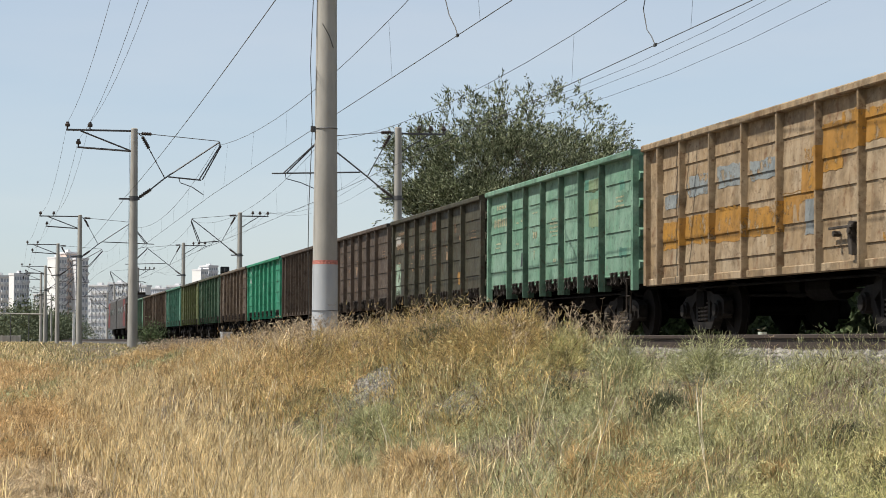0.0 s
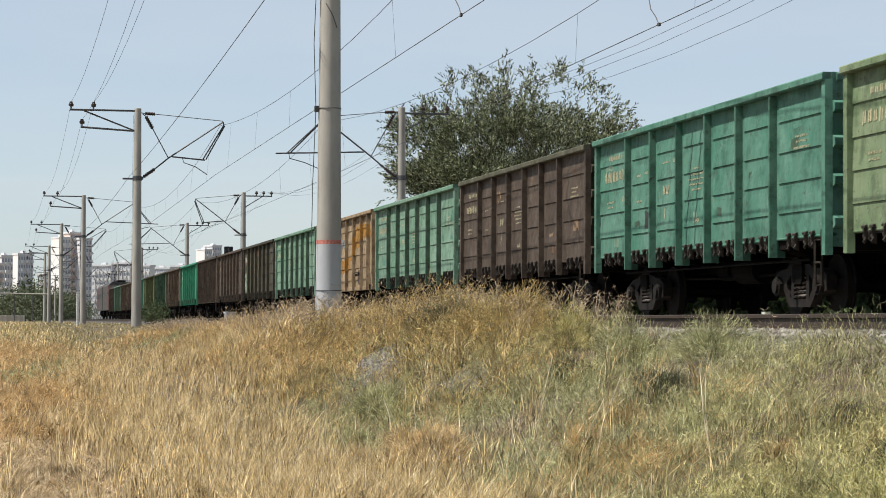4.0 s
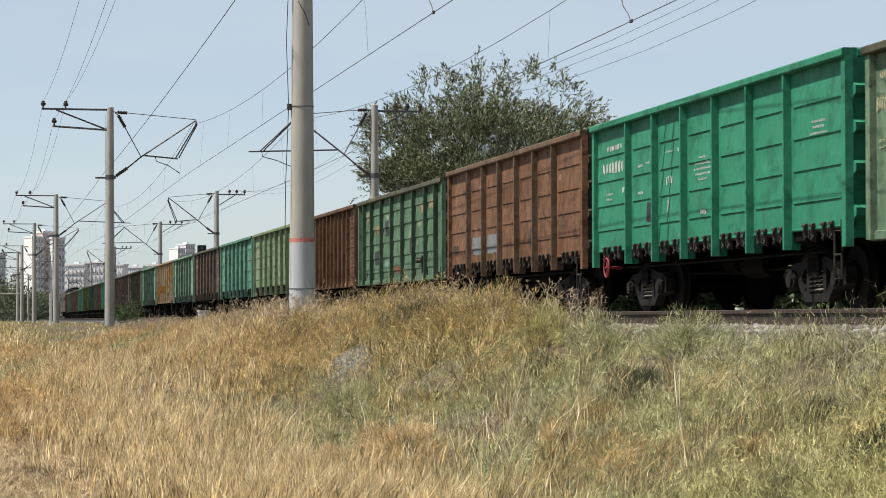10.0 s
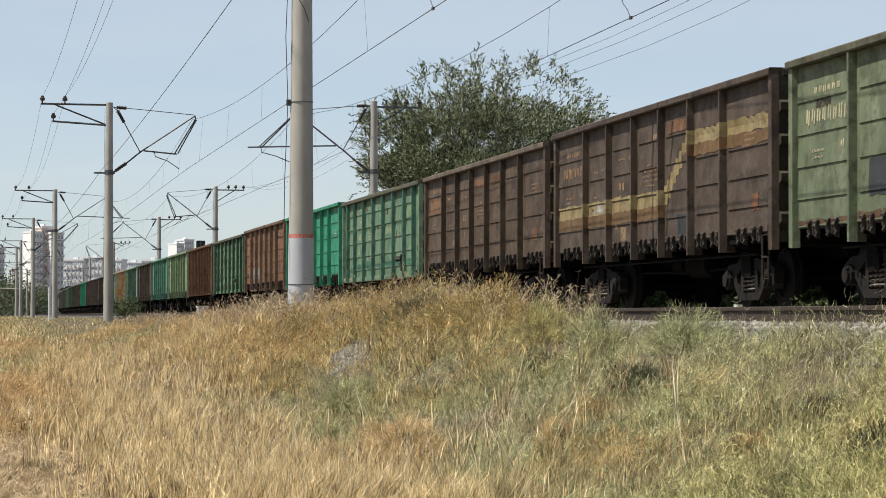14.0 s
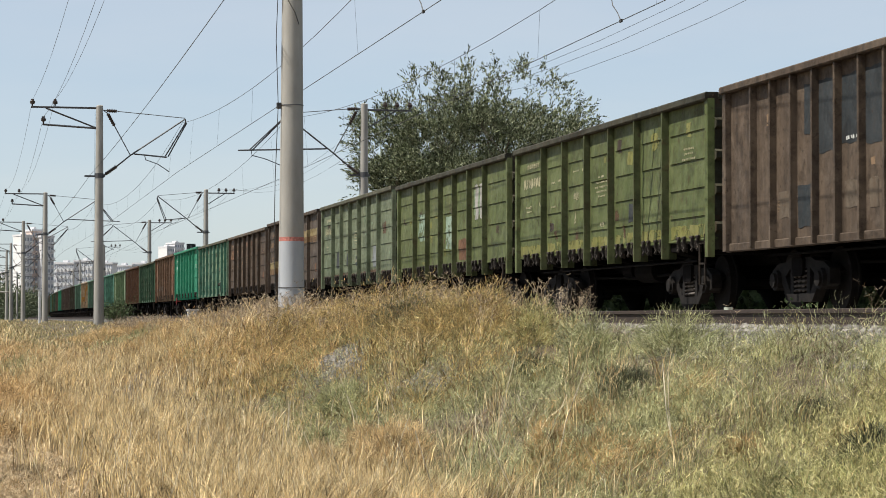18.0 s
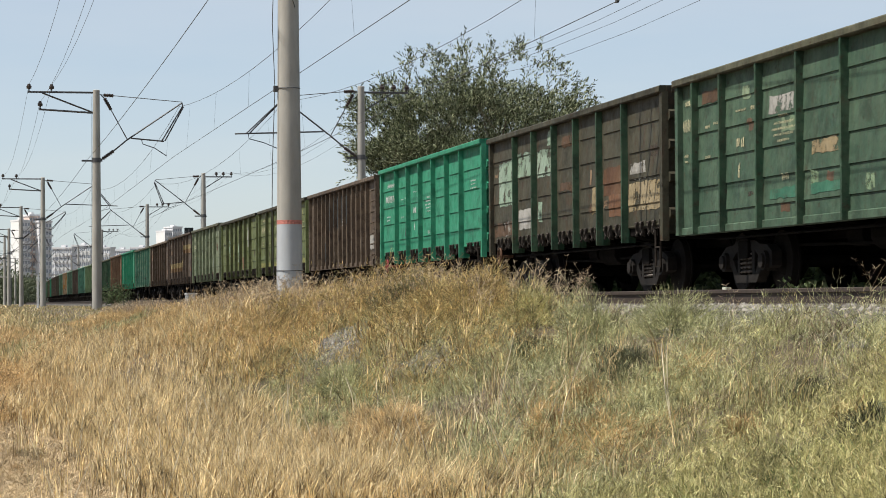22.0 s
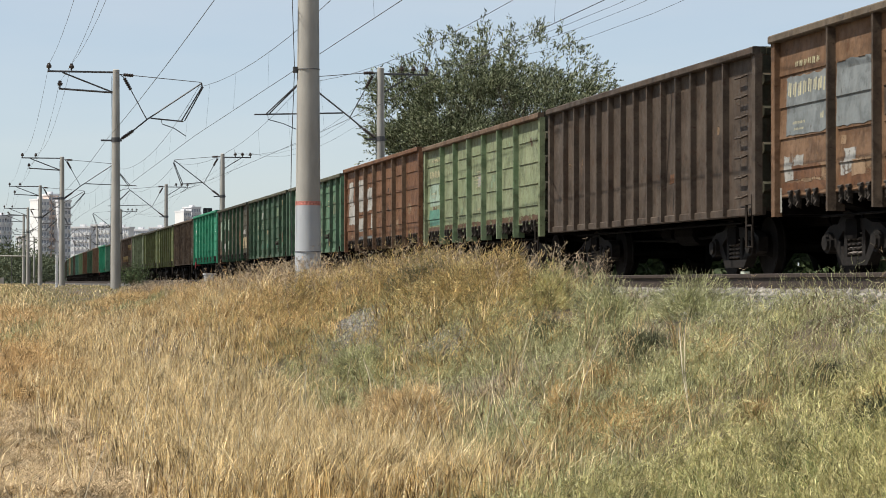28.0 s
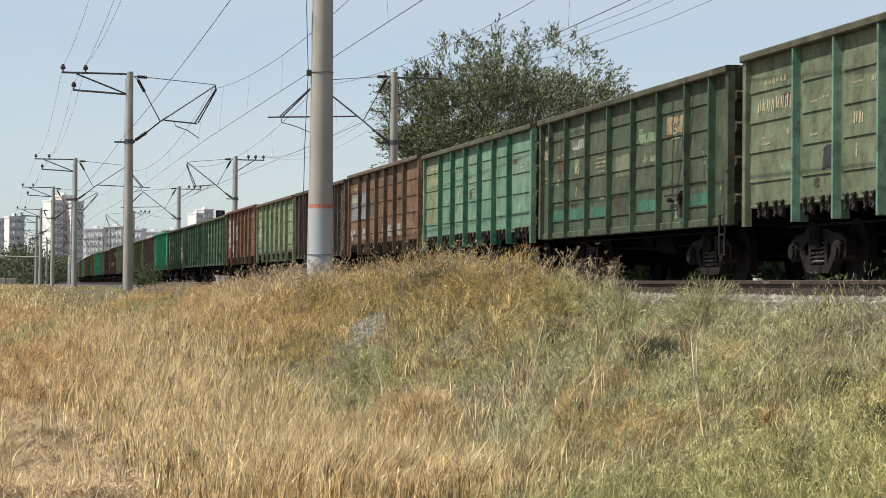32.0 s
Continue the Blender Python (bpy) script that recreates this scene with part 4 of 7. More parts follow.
TRAIN = [
    # number, kind, paint, label, extra
    (-13, "hatch", DULL, "dark brown steel gondola wagon coupled behind the locomotive", {}),
    (-12, "hatch", GREEN, "mid green steel gondola wagon with ribbed sides", {}),
    (-11, "hatch", GREYBROWN, "plain grey-brown steel gondola wagon", {}),
    (-10, "hatch", GREYBROWN, "plain grey-brown steel gondola wagon", {}),
    (-9, "hatch", TEAL, "faded teal steel gondola wagon with floor hatches", {}),
    (-8, "hatch", OLIVE, "olive green steel gondola wagon, dusty", {}),
    (-7, "hatch", DKGREEN, "dark green steel gondola wagon, sooty", {}),
    (-6, "hatch", GREYBROWN, "grey-brown steel gondola wagon with worn paint", {}),
    (-5, "hatch", VIVID, "freshly painted bright green steel gondola wagon", {"marks": stencils(INK_WHITE, False)}),
    (-4, "ribbed", DULL, "dark brown gondola wagon with close upright ribs", {}),
    (-3, "hatch", DULL, "dark brown steel gondola wagon with worn marks", {"marks": stencils(INK_OLD)}),
    (-2, "hatch", OLIVEDARK, "dark olive-brown gondola wagon with chalky patches",
     {"marks": stencils(INK_OLD), "patches": [(0, 0.15, 0.5, 1.3, 2.2, PALEGREEN_P), (0, 0.15, 0.5, 2.75, 3.0, CREAM_P), (3, 0.3, 0.7, 2.9, 3.2, ORANGE), (5, 0.5, 0.7, 1.4, 1.7, YELLOW_P)]}),
    (-1, "hatch", GREEN, "mid green gondola wagon with cream stencils",
     {"marks": stencils(INK_CREAM), "patches": plate() + [(5, 0.3, 0.9, 2.9, 3.15, PALE), (5, 0.3, 0.9, 2.2, 2.75, PALE), (6, 0.08, 0.1, 1.3, 1.4, CREAM_P)]}),
    (0, "solid", OCHRE, "ochre gondola wagon with orange and blue faded paint bands",
     {"bands": [(k, 1.58, 2.05, YELLOW_P) for k in (1, 2, 3, 4)] + [(5, 2.1, 2.75, YELLOW_P), (6, 2.6, 3.1, YELLOW_P), (7, 2.65, 3.05, YELLOW_P)], "patches": [(k, 0.03, 0.97, 1.55 + 0.03 * (k % 2), 2.02 + 0.05 * (k % 3), YELLOW_P) for k in range(4)] + [(4, 0.03, 0.5, 1.7, 2.15, YELLOW_P), (4, 0.5, 0.97, 2.0, 2.75, YELLOW_P), (5, 0.03, 0.5, 2.35, 3.05, YELLOW_P), (5, 0.5, 0.97, 2.6, 3.15, YELLOW_P), (6, 0.03, 0.97, 2.65, 3.1, YELLOW_P), (7, 0.05, 0.95, 2.6, 2.95, YELLOW_P),
                  (0, 0.1, 0.9, 2.25, 2.5, BLUE_P), (1, 0.1, 0.9, 2.4, 2.75, BLUE_P), (2, 0.1, 0.9, 2.45, 2.8, BLUE_P), (3, 0.1, 0.9, 2.45, 2.75, BLUE_P), (4, 0.6, 0.9, 1.5, 2.0, GREY_P)]}),
    (1, "hatch", GREEN, "mid green gondola wagon with cream stencils", {"marks": stencils(INK_CREAM), "patches": plate()}),
    (2, "hatch", DULL, "dark brown gondola wagon with pale worn stencils", {"chord_mat": DUST_OLIVE, "marks": stencils(INK_CREAM), "patches": plate()}),
    (3, "hatch", TEAL, "teal green gondola wagon with cream stencils", {"marks": stencils(INK_CREAM), "patches": plate(1)}),
    (4, "hatch", PALE, "pale faded green gondola wagon with yellowed patches",
     {"marks": stencils(INK_CREAM, False), "patches": plate(2) + [(5, 0.3, 0.9, 2.2, 2.5, PALE), (5, 0.3, 0.9, 1.5, 1.8, PALE)]}),
    (5, "ribbed", REDBROWN, "reddish-brown gondola wagon with close upright ribs",
     {"chord_mat": REDBROWN, "patches": [(2, 0.08, 0.92, 2.3, 2.95, CREAM_P), (3, 0.08, 0.92, 2.3, 2.95, CREAM_P), (2, 0.4, 0.8, 1.1, 1.35, CREAM_P), (4, 0.3, 0.8, 1.1, 1.7, GREYBROWN), (8, 0.3, 0.9, 1.4, 1.9, RUST), (10, 0.3, 0.9, 1.0, 1.4, GREYBROWN)] + [(k, 0.2, 0.6 + 0.1 * (k % 3), 1.3 + 0.06 * (k % 2), 1.72, POSTBROWN) for k in (5, 6, 8, 9, 10, 12)]}),
    (6, "solid", WORN, "weathered dark green gondola wagon with patched paint",
     {"posts_mat": DKGREEN, "patches": [(2, 0.3, 0.9, 2.1, 2.9, PALEGREEN_P), (2, 0.25, 0.6, 2.3, 2.75, DARK_P), (1, 0.2, 0.9, 1.5, 1.9, DARK_P), (4, 0.5, 0.9, 1.7, 2.1, DARK_P), (6, 0.2, 0.9, 2.8, 3.05, OCHRE_W_P), (5, 0.3, 0.8, 2.75, 2.95, OCHRE_W_P), (1, 0.2, 0.9, 2.4, 2.65, OCHRE_W_P), (0, 0.2, 0.9, 2.85, 3.1, OCHRE_W_P), (5, 0.2, 0.9, 2.1, 2.6, PALE_W), (2, 0.2, 0.9, 1.4, 1.6, GREEN), (3, 0.1, 0.9, 1.2, 1.4, RUST)]}),
    (7, "hatch", RUST, "rusty brown gondola wagon with two pale grey patches",
     {"posts_mat": POSTBROWN, "chord_mat": POSTBROWN, "patches": [(1, 0.15, 0.88, 1.42, 1.85, GREY_P), (2, 0.12, 0.92, 1.42, 1.85, GREY_P), (4, 0.65, 0.9, 1.55, 1.85, DARK_P), (6, 0.5, 0.8, 1.5, 1.75, ORANGE), (3, 0.1, 0.8, 2.4, 2.9, ORANGE)]}),
    (8, "hatch", VIVID, "fresh bright green gondola wagon with white stencils, red brake wheel", {"marks": stencils(INK_WHITE), "patches": plate(), "wheel_mat": RED}),
    (9, "solid", FADED, "faded green gondola wagon with bright green touch-ups",
     {"posts_mat": POST_OF[TEAL.name], "marks": stencils(INK_CREAM), "patches": [(k, 0.08, 0.92, 1.32, 1.42 + 0.05 * (k % 3), TEAL_POST) for k in range(1, 7)] + [(4, 0.1, 0.9, 2.1, 2.5, PALE), (6, 0.1, 0.9, 2.6, 2.9, PALE)], "wheel_mat": STEEL_OILY}),
    (10, "hatch", BROWN, "dark brown gondola wagon with orange worn stencils",
     {"marks": stencils(INK_OLD), "patches": [(0, 0.2, 0.8, 2.5, 2.9, RUST), (3, 0.2, 0.9, 2.9, 3.1, RUST), (4, 0.2, 0.9, 2.9, 3.1, REDBROWN), (6, 0.4, 0.6, 1.5, 1.75, ORANGE), (0, 0.02, 0.08, 0.95, 1.3, CREAM_P)]}),
    (11, "hatch", DULL, "dark brown gondola wagon with a stepped cream and tan stripe",
     {"bands": [(k, 1.80, 2.06, STRIPE) for k in range(4)] + [(k, 1.58, 1.80, TAN_STRIPE) for k in range(4)] + [(4, 2.72, 2.95, STRIPE), (5, 2.72, 2.95, STRIPE), (4, 2.52, 2.72, TAN_STRIPE), (5, 2.52, 2.72, TAN_STRIPE)],
      "marks": stencils(INK_OLD),
      "patches": [(k, 0.05, 0.95, 1.80, 2.06, STRIPE) for k in range(4)] + [(k, 0.05, 0.95, 1.58, 1.80, TAN_STRIPE) for k in range(4)] + [(4, 0.05 + 0.1 * k, 0.15 + 0.1 * k, 1.80 + 0.115 * k, 2.12 + 0.11 * k, STRIPE) for k in range(9)]
      + [(k, 0.05, 0.95, 2.72, 2.95, STRIPE) for k in (5, 6)] + [(k, 0.05, 0.95, 2.52, 2.72, TAN_STRIPE) for k in (5, 6)] + [(6, 0.55, 0.68, 1.5, 1.75, ORANGE), (4, 0.2, 0.8, 3.0, 3.2, RUST), (1, 0.3, 0.7, 1.85, 2.0, CREAM_W), (4, 0.5, 0.9, 1.25, 1.6, DARK_P)]}),
    (12, "hatch", GREYGREEN, "olive-grey gondola wagon with rusty foot and dark patches",
     {"marks": stencils(INK_CREAM, False), "patches": [(k, 0.05, 0.95, 1.18, 1.27 + 0.03 * (k % 3), FOOT_RUST) for k in range(7)] + [(1, 0.3, 0.7, 1.5, 2.0, DARK_P), (2, 0.5, 0.9, 1.5, 1.9, DARK_P), (3, 0.5, 0.9, 1.5, 1.8, DARK_P), (5, 0.3, 0.8, 1.4, 2.0, GREY_P)]}),
    (13, "hatch", OLIVE, "olive green gondola wagon with pale patches",
     {"patches": [(1, 0.2, 0.7, 1.9, 2.6, PALEGREEN_P), (3, 0.3, 0.9, 1.6, 2.4, PALEGREEN_P), (5, 0.2, 0.9, 2.3, 2.9, PALE), (5, 0.3, 0.5, 2.2, 3.0, CREAM_P), (5, 0.6, 0.8, 2.2, 3.0, CREAM_P), (4, 0.2, 0.9, 1.3, 1.8, RUST)]}),
    (14, "hatch", OLIVE, "olive green gondola wagon with a yellowed foot",
     {"marks": stencils(INK_CREAM), "patches": [(k, 0.08, 0.92, 1.22, 1.42, FOOT_OLIVE) for k in range(7)] + plate(4)}),
    (15, "ribbed", GREYBROWN, "grey-brown ribbed gondola wagon with blackened fields",
     {"chord_mat": GREYBROWN, "patches": [(k, 0.06, 0.94, 2.2 + 0.06 * (k % 2), 3.2, DARK_P) for k in (4, 5, 6, 7)] + [(k, 0.2, 0.55 + 0.1 * (k % 3), 1.35 + 0.05 * (k % 2), 1.75, DUST_TAN) for k in (2, 3, 5, 6, 8, 9, 11)] + [(3, 0.4, 0.94, 2.5, 3.2, DARK_P), (8, 0.06, 0.6, 2.3, 3.2, DARK_P), (3, 0.1, 0.9, 1.2, 1.8, DARK_P), (13, 0.1, 0.5, 1.4, 1.8, CREAM_P)], "marks": {5: [(0.2, 0.8, 2.3, 2.36, 3, INK_WHITE)], 7: [(0.2, 0.8, 2.25 + 0.1 * k, 2.3 + 0.1 * k, 3, INK_WHITE) for k in range(3)]}}),
    (16, "hatch", VIVID, "fresh bright green gondola wagon with white stencils, red brake wheel", {"marks": stencils(INK_WHITE), "patches": plate(), "wheel_mat": RED}),
    (17, "hatch", OLIVEDARK, "dark brown gondola wagon with chalky green patches and green posts",
     {"posts_mat": DKGREEN, "patches": [(0, 0.3, 0.95, 1.95, 2.9, PALEGREEN_P), (1, 0.07, 0.9, 2.5, 3.0, PALEGREEN_P), (2, 0.07, 0.92, 2.4, 2.95, PALEGREEN_P), (2, 0.6, 0.9, 3.0, 3.3, PALEGREEN_P), (1, 0.1, 0.9, 1.4, 1.8, CREAM_P), (0, 0.5, 0.9, 1.3, 1.6, CREAM_P), (2, 0.1, 0.3, 1.5, 1.9, PALEGREEN_P), (3, 0.2, 0.8, 2.05, 2.2, FOOT_RUST), (3, 0.3, 0.8, 2.9, 3.1, FOOT_RUST), (5, 0.1, 0.9, 1.8, 2.3, REDBROWN), (5, 0.3, 0.9, 1.4, 1.8, RUST), (4, 0.6, 0.85, 1.5, 2.0, OCHRE_W_P), (6, 0.05, 0.9, 1.45, 1.95, OCHRE_W_P), (6, 0.1, 0.5, 2.0, 2.3, CREAM_W), (0, 0.1, 0.9, 1.3, 1.6, FOOT_RUST)], "wheel_mat": REDBROWN}),
    (18, "solid", DKTEAL, "worn dark green gondola wagon with cream and rusty patches",
     {"posts_mat": DKGREEN, "marks": stencils(INK_CREAM), "patches": [(2, 0.2, 0.8, 2.6, 2.85, CREAM_W), (2, 0.5, 0.9, 2.3, 2.5, PALE_W), (5, 0.2, 0.9, 2.6, 2.9, PALE_W), (6, 0.2, 0.8, 2.9, 3.15, OCHRE_W_P), (0, 0.2, 0.8, 3.0, 3.2, FOOT_RUST), (6, 0.2, 0.9, 1.5, 1.9, FOOT_RUST), (3, 0.2, 0.8, 1.9, 2.1, OCHRE_W_P)] + [(k, 0.2, 0.9, 1.35, 1.5, TEAL_POST) for k in (2, 3, 5, 6)]}),
    (19, "solid", WORN, "weathered green gondola wagon with chalky bands",
     {"posts_mat": DKTEAL, "marks": stencils(INK_CREAM), "patches": [(0, 0.2, 0.9, 2.9, 3.15, PALE), (1, 0.1, 0.9, 2.4, 2.7, PALEGREEN_P), (0, 0.2, 0.7, 1.6, 1.9, DARK_P), (2, 0.2, 0.9, 2.5, 2.75, CREAM_W), (4, 0.1, 0.9, 1.5, 1.8, GREYGREEN), (6, 0.1, 0.9, 2.2, 2.6, GREYGREEN)]}),
    (20, "hatch", ORANGE, "orange-brown gondola wagon with square white patches",
     {"chord_mat": ORANGE, "posts_mat": POSTBROWN, "patches": [(k, 0.05, 0.95, 1.2, 1.34, GREY_P) for k in (1, 2)] + [(0, 0.25, 0.95, 1.75, 2.35, CREAM_P), (0, 0.25, 0.60, 2.35, 3.1, CREAM_P), (0, 0.75, 0.95, 2.55, 3.1, CREAM_P), (1, 0.1, 0.9, 2.1, 3.1, CREAM_P), (1, 0.1, 0.6, 1.5, 1.9, CREAM_P), (2, 0.1, 0.6, 2.1, 2.8, CREAM_P), (2, 0.5, 0.9, 1.5, 2.0, CREAM_P), (4, 0.7, 0.9, 1.5, 1.8, DARK_P)]}),
    (21, "hatch", STRAW_GREEN, "straw-green gondola wagon with green posts and rusty foot",
     {"posts_mat": PALE, "patches": [(k, 0.05, 0.95, 1.2, 1.36, FOOT_RUST) for k in range(7)] + [(0, 0.2, 0.9, 1.9, 2.5, PALEGREEN_P), (0, 0.2, 0.9, 1.4, 1.8, TEAL), (3, 0.5, 0.9, 2.2, 2.5, CREAM_P)], "marks": stencils(INK_CREAM, False)}),
    (22, "ribbed", DULL, "dark brown gondola wagon with close upright ribs", {"patches": [(9, 0.3, 0.7, 1.6, 1.75, ORANGE)]}),
    (23, "hatch", RUST_TAN, "rusty brown gondola wagon with grey patched fields",
     {"posts_mat": GREYBROWN, "marks": stencils(INK_CREAM, False), "patches": [(k, 0.1, 0.9, 1.22, 1.36 + 0.06 * (k % 3), ORANGE) for k in range(7)] + [(k, 0.15, 0.5, 1.40, 1.75, CREAM_W) for k in (0, 1, 4, 5)] + [(k, 0.4, 0.95, 1.36, 1.60, FLAKE_TAN) for k in range(7)] + [(0, 0.2, 0.95, 2.05, 2.9, GREY_P), (1, 0.07, 0.93, 2.05, 2.95, GREY_P), (2, 0.1, 0.9, 2.1, 2.5, GREYBROWN), (0, 0.3, 0.8, 1.4, 1.6, ORANGE), (3, 0.2, 0.8, 2.6, 2.9, GREYBROWN), (0, 0.0, 0.1, 0.95, 1.3, CREAM_P)]}),
    (24, "hatch", YELLOWED, "yellowed green gondola wagon with yellowed stencils", {"posts_mat": TEAL_POST, "marks": stencils(INK_CREAM), "patches": plate() + [(0, 0.04, 0.96, 1.6, 3.3, STRAW_GREEN)] + [(k, 0.05, 0.95, 1.18, 1.25, FOOT_RUST) for k in range(7)]}),
    (25, "solid", MOSS, "mossy olive green gondola wagon with rust and bright green touch-ups",
     {"posts_mat": DKTEAL, "marks": stencils(INK_CREAM), "patches": [(k, 0.1, 0.9, 1.30, 1.5, TEAL_POST) for k in (0, 1, 2, 4, 6)] + [(1, 0.2, 0.8, 2.7, 2.9, CREAM_W), (4, 0.2, 0.9, 2.5, 2.7, PALE_W), (4, 0.2, 0.9, 2.1, 2.3, PALE_W), (5, 0.2, 0.9, 2.6, 2.9, OCHRE_W_P), (0, 0.3, 0.9, 2.3, 2.6, FOOT_RUST), (3, 0.2, 0.9, 2.0, 2.4, GREYGREEN)]}),
    (26, "hatch", GREYGREEN, "grey-green gondola wagon with rusty foot and stencils", {"marks": stencils(INK_CREAM), "posts_mat": GREEN, "patches": plate(1)}),
]
TALL = {7, 8, 11, 12, 16, 20, 23, 26}      # newer bodies stand a hand higher
WAGONS = {n: build_wagon(n, kind, body, label, tall=n in TALL, **extra) for n, kind, body, label, extra in TRAIN}
LOCO_BACK = 13 * COUPLED        # the locomotive's rear coupling, ahead of the ochre wagon's front


def build_loco():
    """Two-section electric locomotive: grey below, red above, with cab, windows, pantographs and bogies."""
    grey = paint("loco_grey_paint", (0.11, 0.108, 0.105), (0.16, 0.155, 0.15), 0.1, 0.3)
    red = paint("loco_red_paint", (0.26, 0.045, 0.045), (0.30, 0.07, 0.065), 0.0, 0.2)
    glass = plain("dark_loco_glass", (0.03, 0.035, 0.04), 0.15)
    ob = anchor("electric_locomotive", "red and grey two-section electric locomotive at the train's head", "locomotive")
    for sec in (0, 1):
        y0 = 0.6 + 18.8 * sec
        y1 = y0 + 17.6
        nose = 0.5
        lo = [(y0, 1.1), (y1, 1.1), (y1, 2.55), (y0, 2.55)]
        if sec == 0:
            hi = [(y0, 2.55), (y1, 2.55), (y1, 3.95), (y0 + nose, 3.95)]
        else:
            hi = [(y0, 2.55), (y1, 2.55), (y1 - nose, 3.95), (y0, 3.95)]
        part("body_lower", G().prism(lo, 0, -1.5, 1.5), grey, ob)
        part("body_upper", G().prism(hi, 0, -1.5, 1.5), grey, ob)
        end = y0 + 0.62 if sec == 0 else y1 - 4.62
        part("cab_flash", G().box(-1.514, -1.502, end, end + 4.0, 1.3, 3.9), red, ob, "red painted cab corner")
        part("front_flash", G().box(-1.3, 1.3, (y0 - 0.012) if sec == 0 else (y1 + 0.002), (y0 - 0.002) if sec == 0 else (y1 + 0.012), 1.3, 2.5), red, ob, "red painted cab front")
        part("roof", G().prism([(-1.5, 3.95), (1.5, 3.95), (1.1, 4.3), (-1.1, 4.3)], 1, y0 + 0.5, y1 - 0.5), grey, ob)
        part("side_band", G().box(-1.512, -1.502, y0 + 1.9, y1 - 1.9, 2.2, 3.72), grey, ob)
        for k in range(4):
            a = y0 + 3.4 + 3.1 * k
            part("side_window", G().box(-1.53, -1.514, a, a + 1.1, 2.6, 3.2), glass, ob)
        part("cab_window", G().box(-1.53, -1.503, (y0 + 0.9) if sec == 0 else (y1 - 1.7), (y0 + 1.7) if sec == 0 else (y1 - 0.9), 2.7, 3.4), glass, ob)
        part("windscreen", G().box(-1.2, 1.2, (y0 + 0.08) if sec == 0 else (y1 - 0.3), (y0 + 0.3) if sec == 0 else (y1 - 0.08), 2.75, 3.5), glass, ob)
        for dy in (4.4, 13.2):
            b = part("bogie", G().cbox(-1.2, 1.2, y0 + dy - 2.0, y0 + dy + 2.0, 0.55, 1.0, 0.04), STEEL_DARK, ob)
            for a in (-1.5, 1.5):
                part("wheelset", shared("ws", wheelset_mesh), WHEEL, b, at=pose(0, y0 + dy + a, 0.5))
        part("underbox", G().box(-1.3, 1.3, y0 + 7.4, y0 + 10.2, 0.45, 1.1), STEEL_DARK, ob)
        g = G()
        c = y0 + 8
        g.tube([(-0.5, c, 4.3), (-0.5, c + 0.9, 4.9), (-0.3, c + 0.1, 5.7)], 0.03).tube([(0.5, c, 4.3), (0.5, c + 0.9, 4.9), (0.3, c + 0.1, 5.7)], 0.03)
        g.tube([(-0.9, c + 0.1, 5.62), (-0.6, c + 0.1, 5.72), (0.6, c + 0.1, 5.72), (0.9, c + 0.1, 5.62)], 0.03)
        part("pantograph", g, STEEL_DARK, ob)
        g = G()
        for k in range(5):
            g.box(-0.5, 0.5, y0 + 2 + 2.8 * k, y0 + 3.4 + 2.8 * k, 4.3, 4.55)
        part("roof_gear", g, STEEL_OILY, ob)
    return ob


LOCO = build_loco()


def motions():
    def on_line(y):
        return pose(AXIS_FAR + bend(y), y, 0, 0, 0, -math.degrees(max(0.0, y - 260.0) / 5150.0))

    steps = [2.0 * k for k in range(17)]
    for n, w in WAGONS.items():
        walk(w, [(t, on_line(train_y(t) - (n + 0.5) * COUPLED)) for t in steps])
    walk(LOCO, [(t, on_line(train_y(t) + LOCO_BACK)) for t in steps])
    # the wheels turn while their wagon rolls past the near stretch of the bank
    for w, n, dy in WHEELSETS:
        if n < -3:
            continue
        times = [k / 30 for k in range(961) if 18 < train_y(k / 30) - (n + 0.5) * COUPLED < 58]
        if len(times) < 2:
            continue
        if times[0] > 0:
            times.insert(0, 0.0)
        if times[-1] < 32:
            times.append(32.0)
        inner = times[1] if len(times) > 2 else times[0]
        last = times[-2]
        rows = []
        for t in times:
            s = train_y(min(max(t, inner if times[0] == 0.0 and inner > 0.1 else 0.0), last if times[-1] == 32.0 and 32 - last > 0.1 else 32.0))
            rows.append((t, pose(0, dy, 0.475, -math.degrees(s / 0.475) % 360)))
        walk(w, rows)


# ---- overhead line ----
POLE_TOP = 8.9
NEAR_POLES = [(5.3, -26.0), (5.335, 38.8), (5.38, 98.7), (5.35, 168.0), (4.95, 218.0), (4.97, 283.0), (4.95, 313.0), (7.0, 400.0), (9.4, 465.0)]
FAR_POLES = [(16.2, 28.0), (16.2, 95.6), (16.2, 161.6), (16.2, 213.0), (16.27, 287.0), (17.44, 373.0), (19.3, 440.0)]


def insulator(g, p, q, n=8):
    """Ribbed strain insulator from p to q."""
    p, q = Vector(p), Vector(q)
    c, r = [], []
    for k in range(13):
        c.append(p.lerp(q, k / 12))
        r.append(0.085 if k % 2 else 0.05)
    g.rings(c, r, n)


def pin_insulator(g, x, y, z):
    g.rings([(x, y, z), (x, y, z + 0.08), (x, y, z + 0.1), (x, y, z + 0.2), (x, y, z + 0.22), (x, y, z + 0.3)], [0.03, 0.03, 0.10, 0.11, 0.08, 0.06], 8)


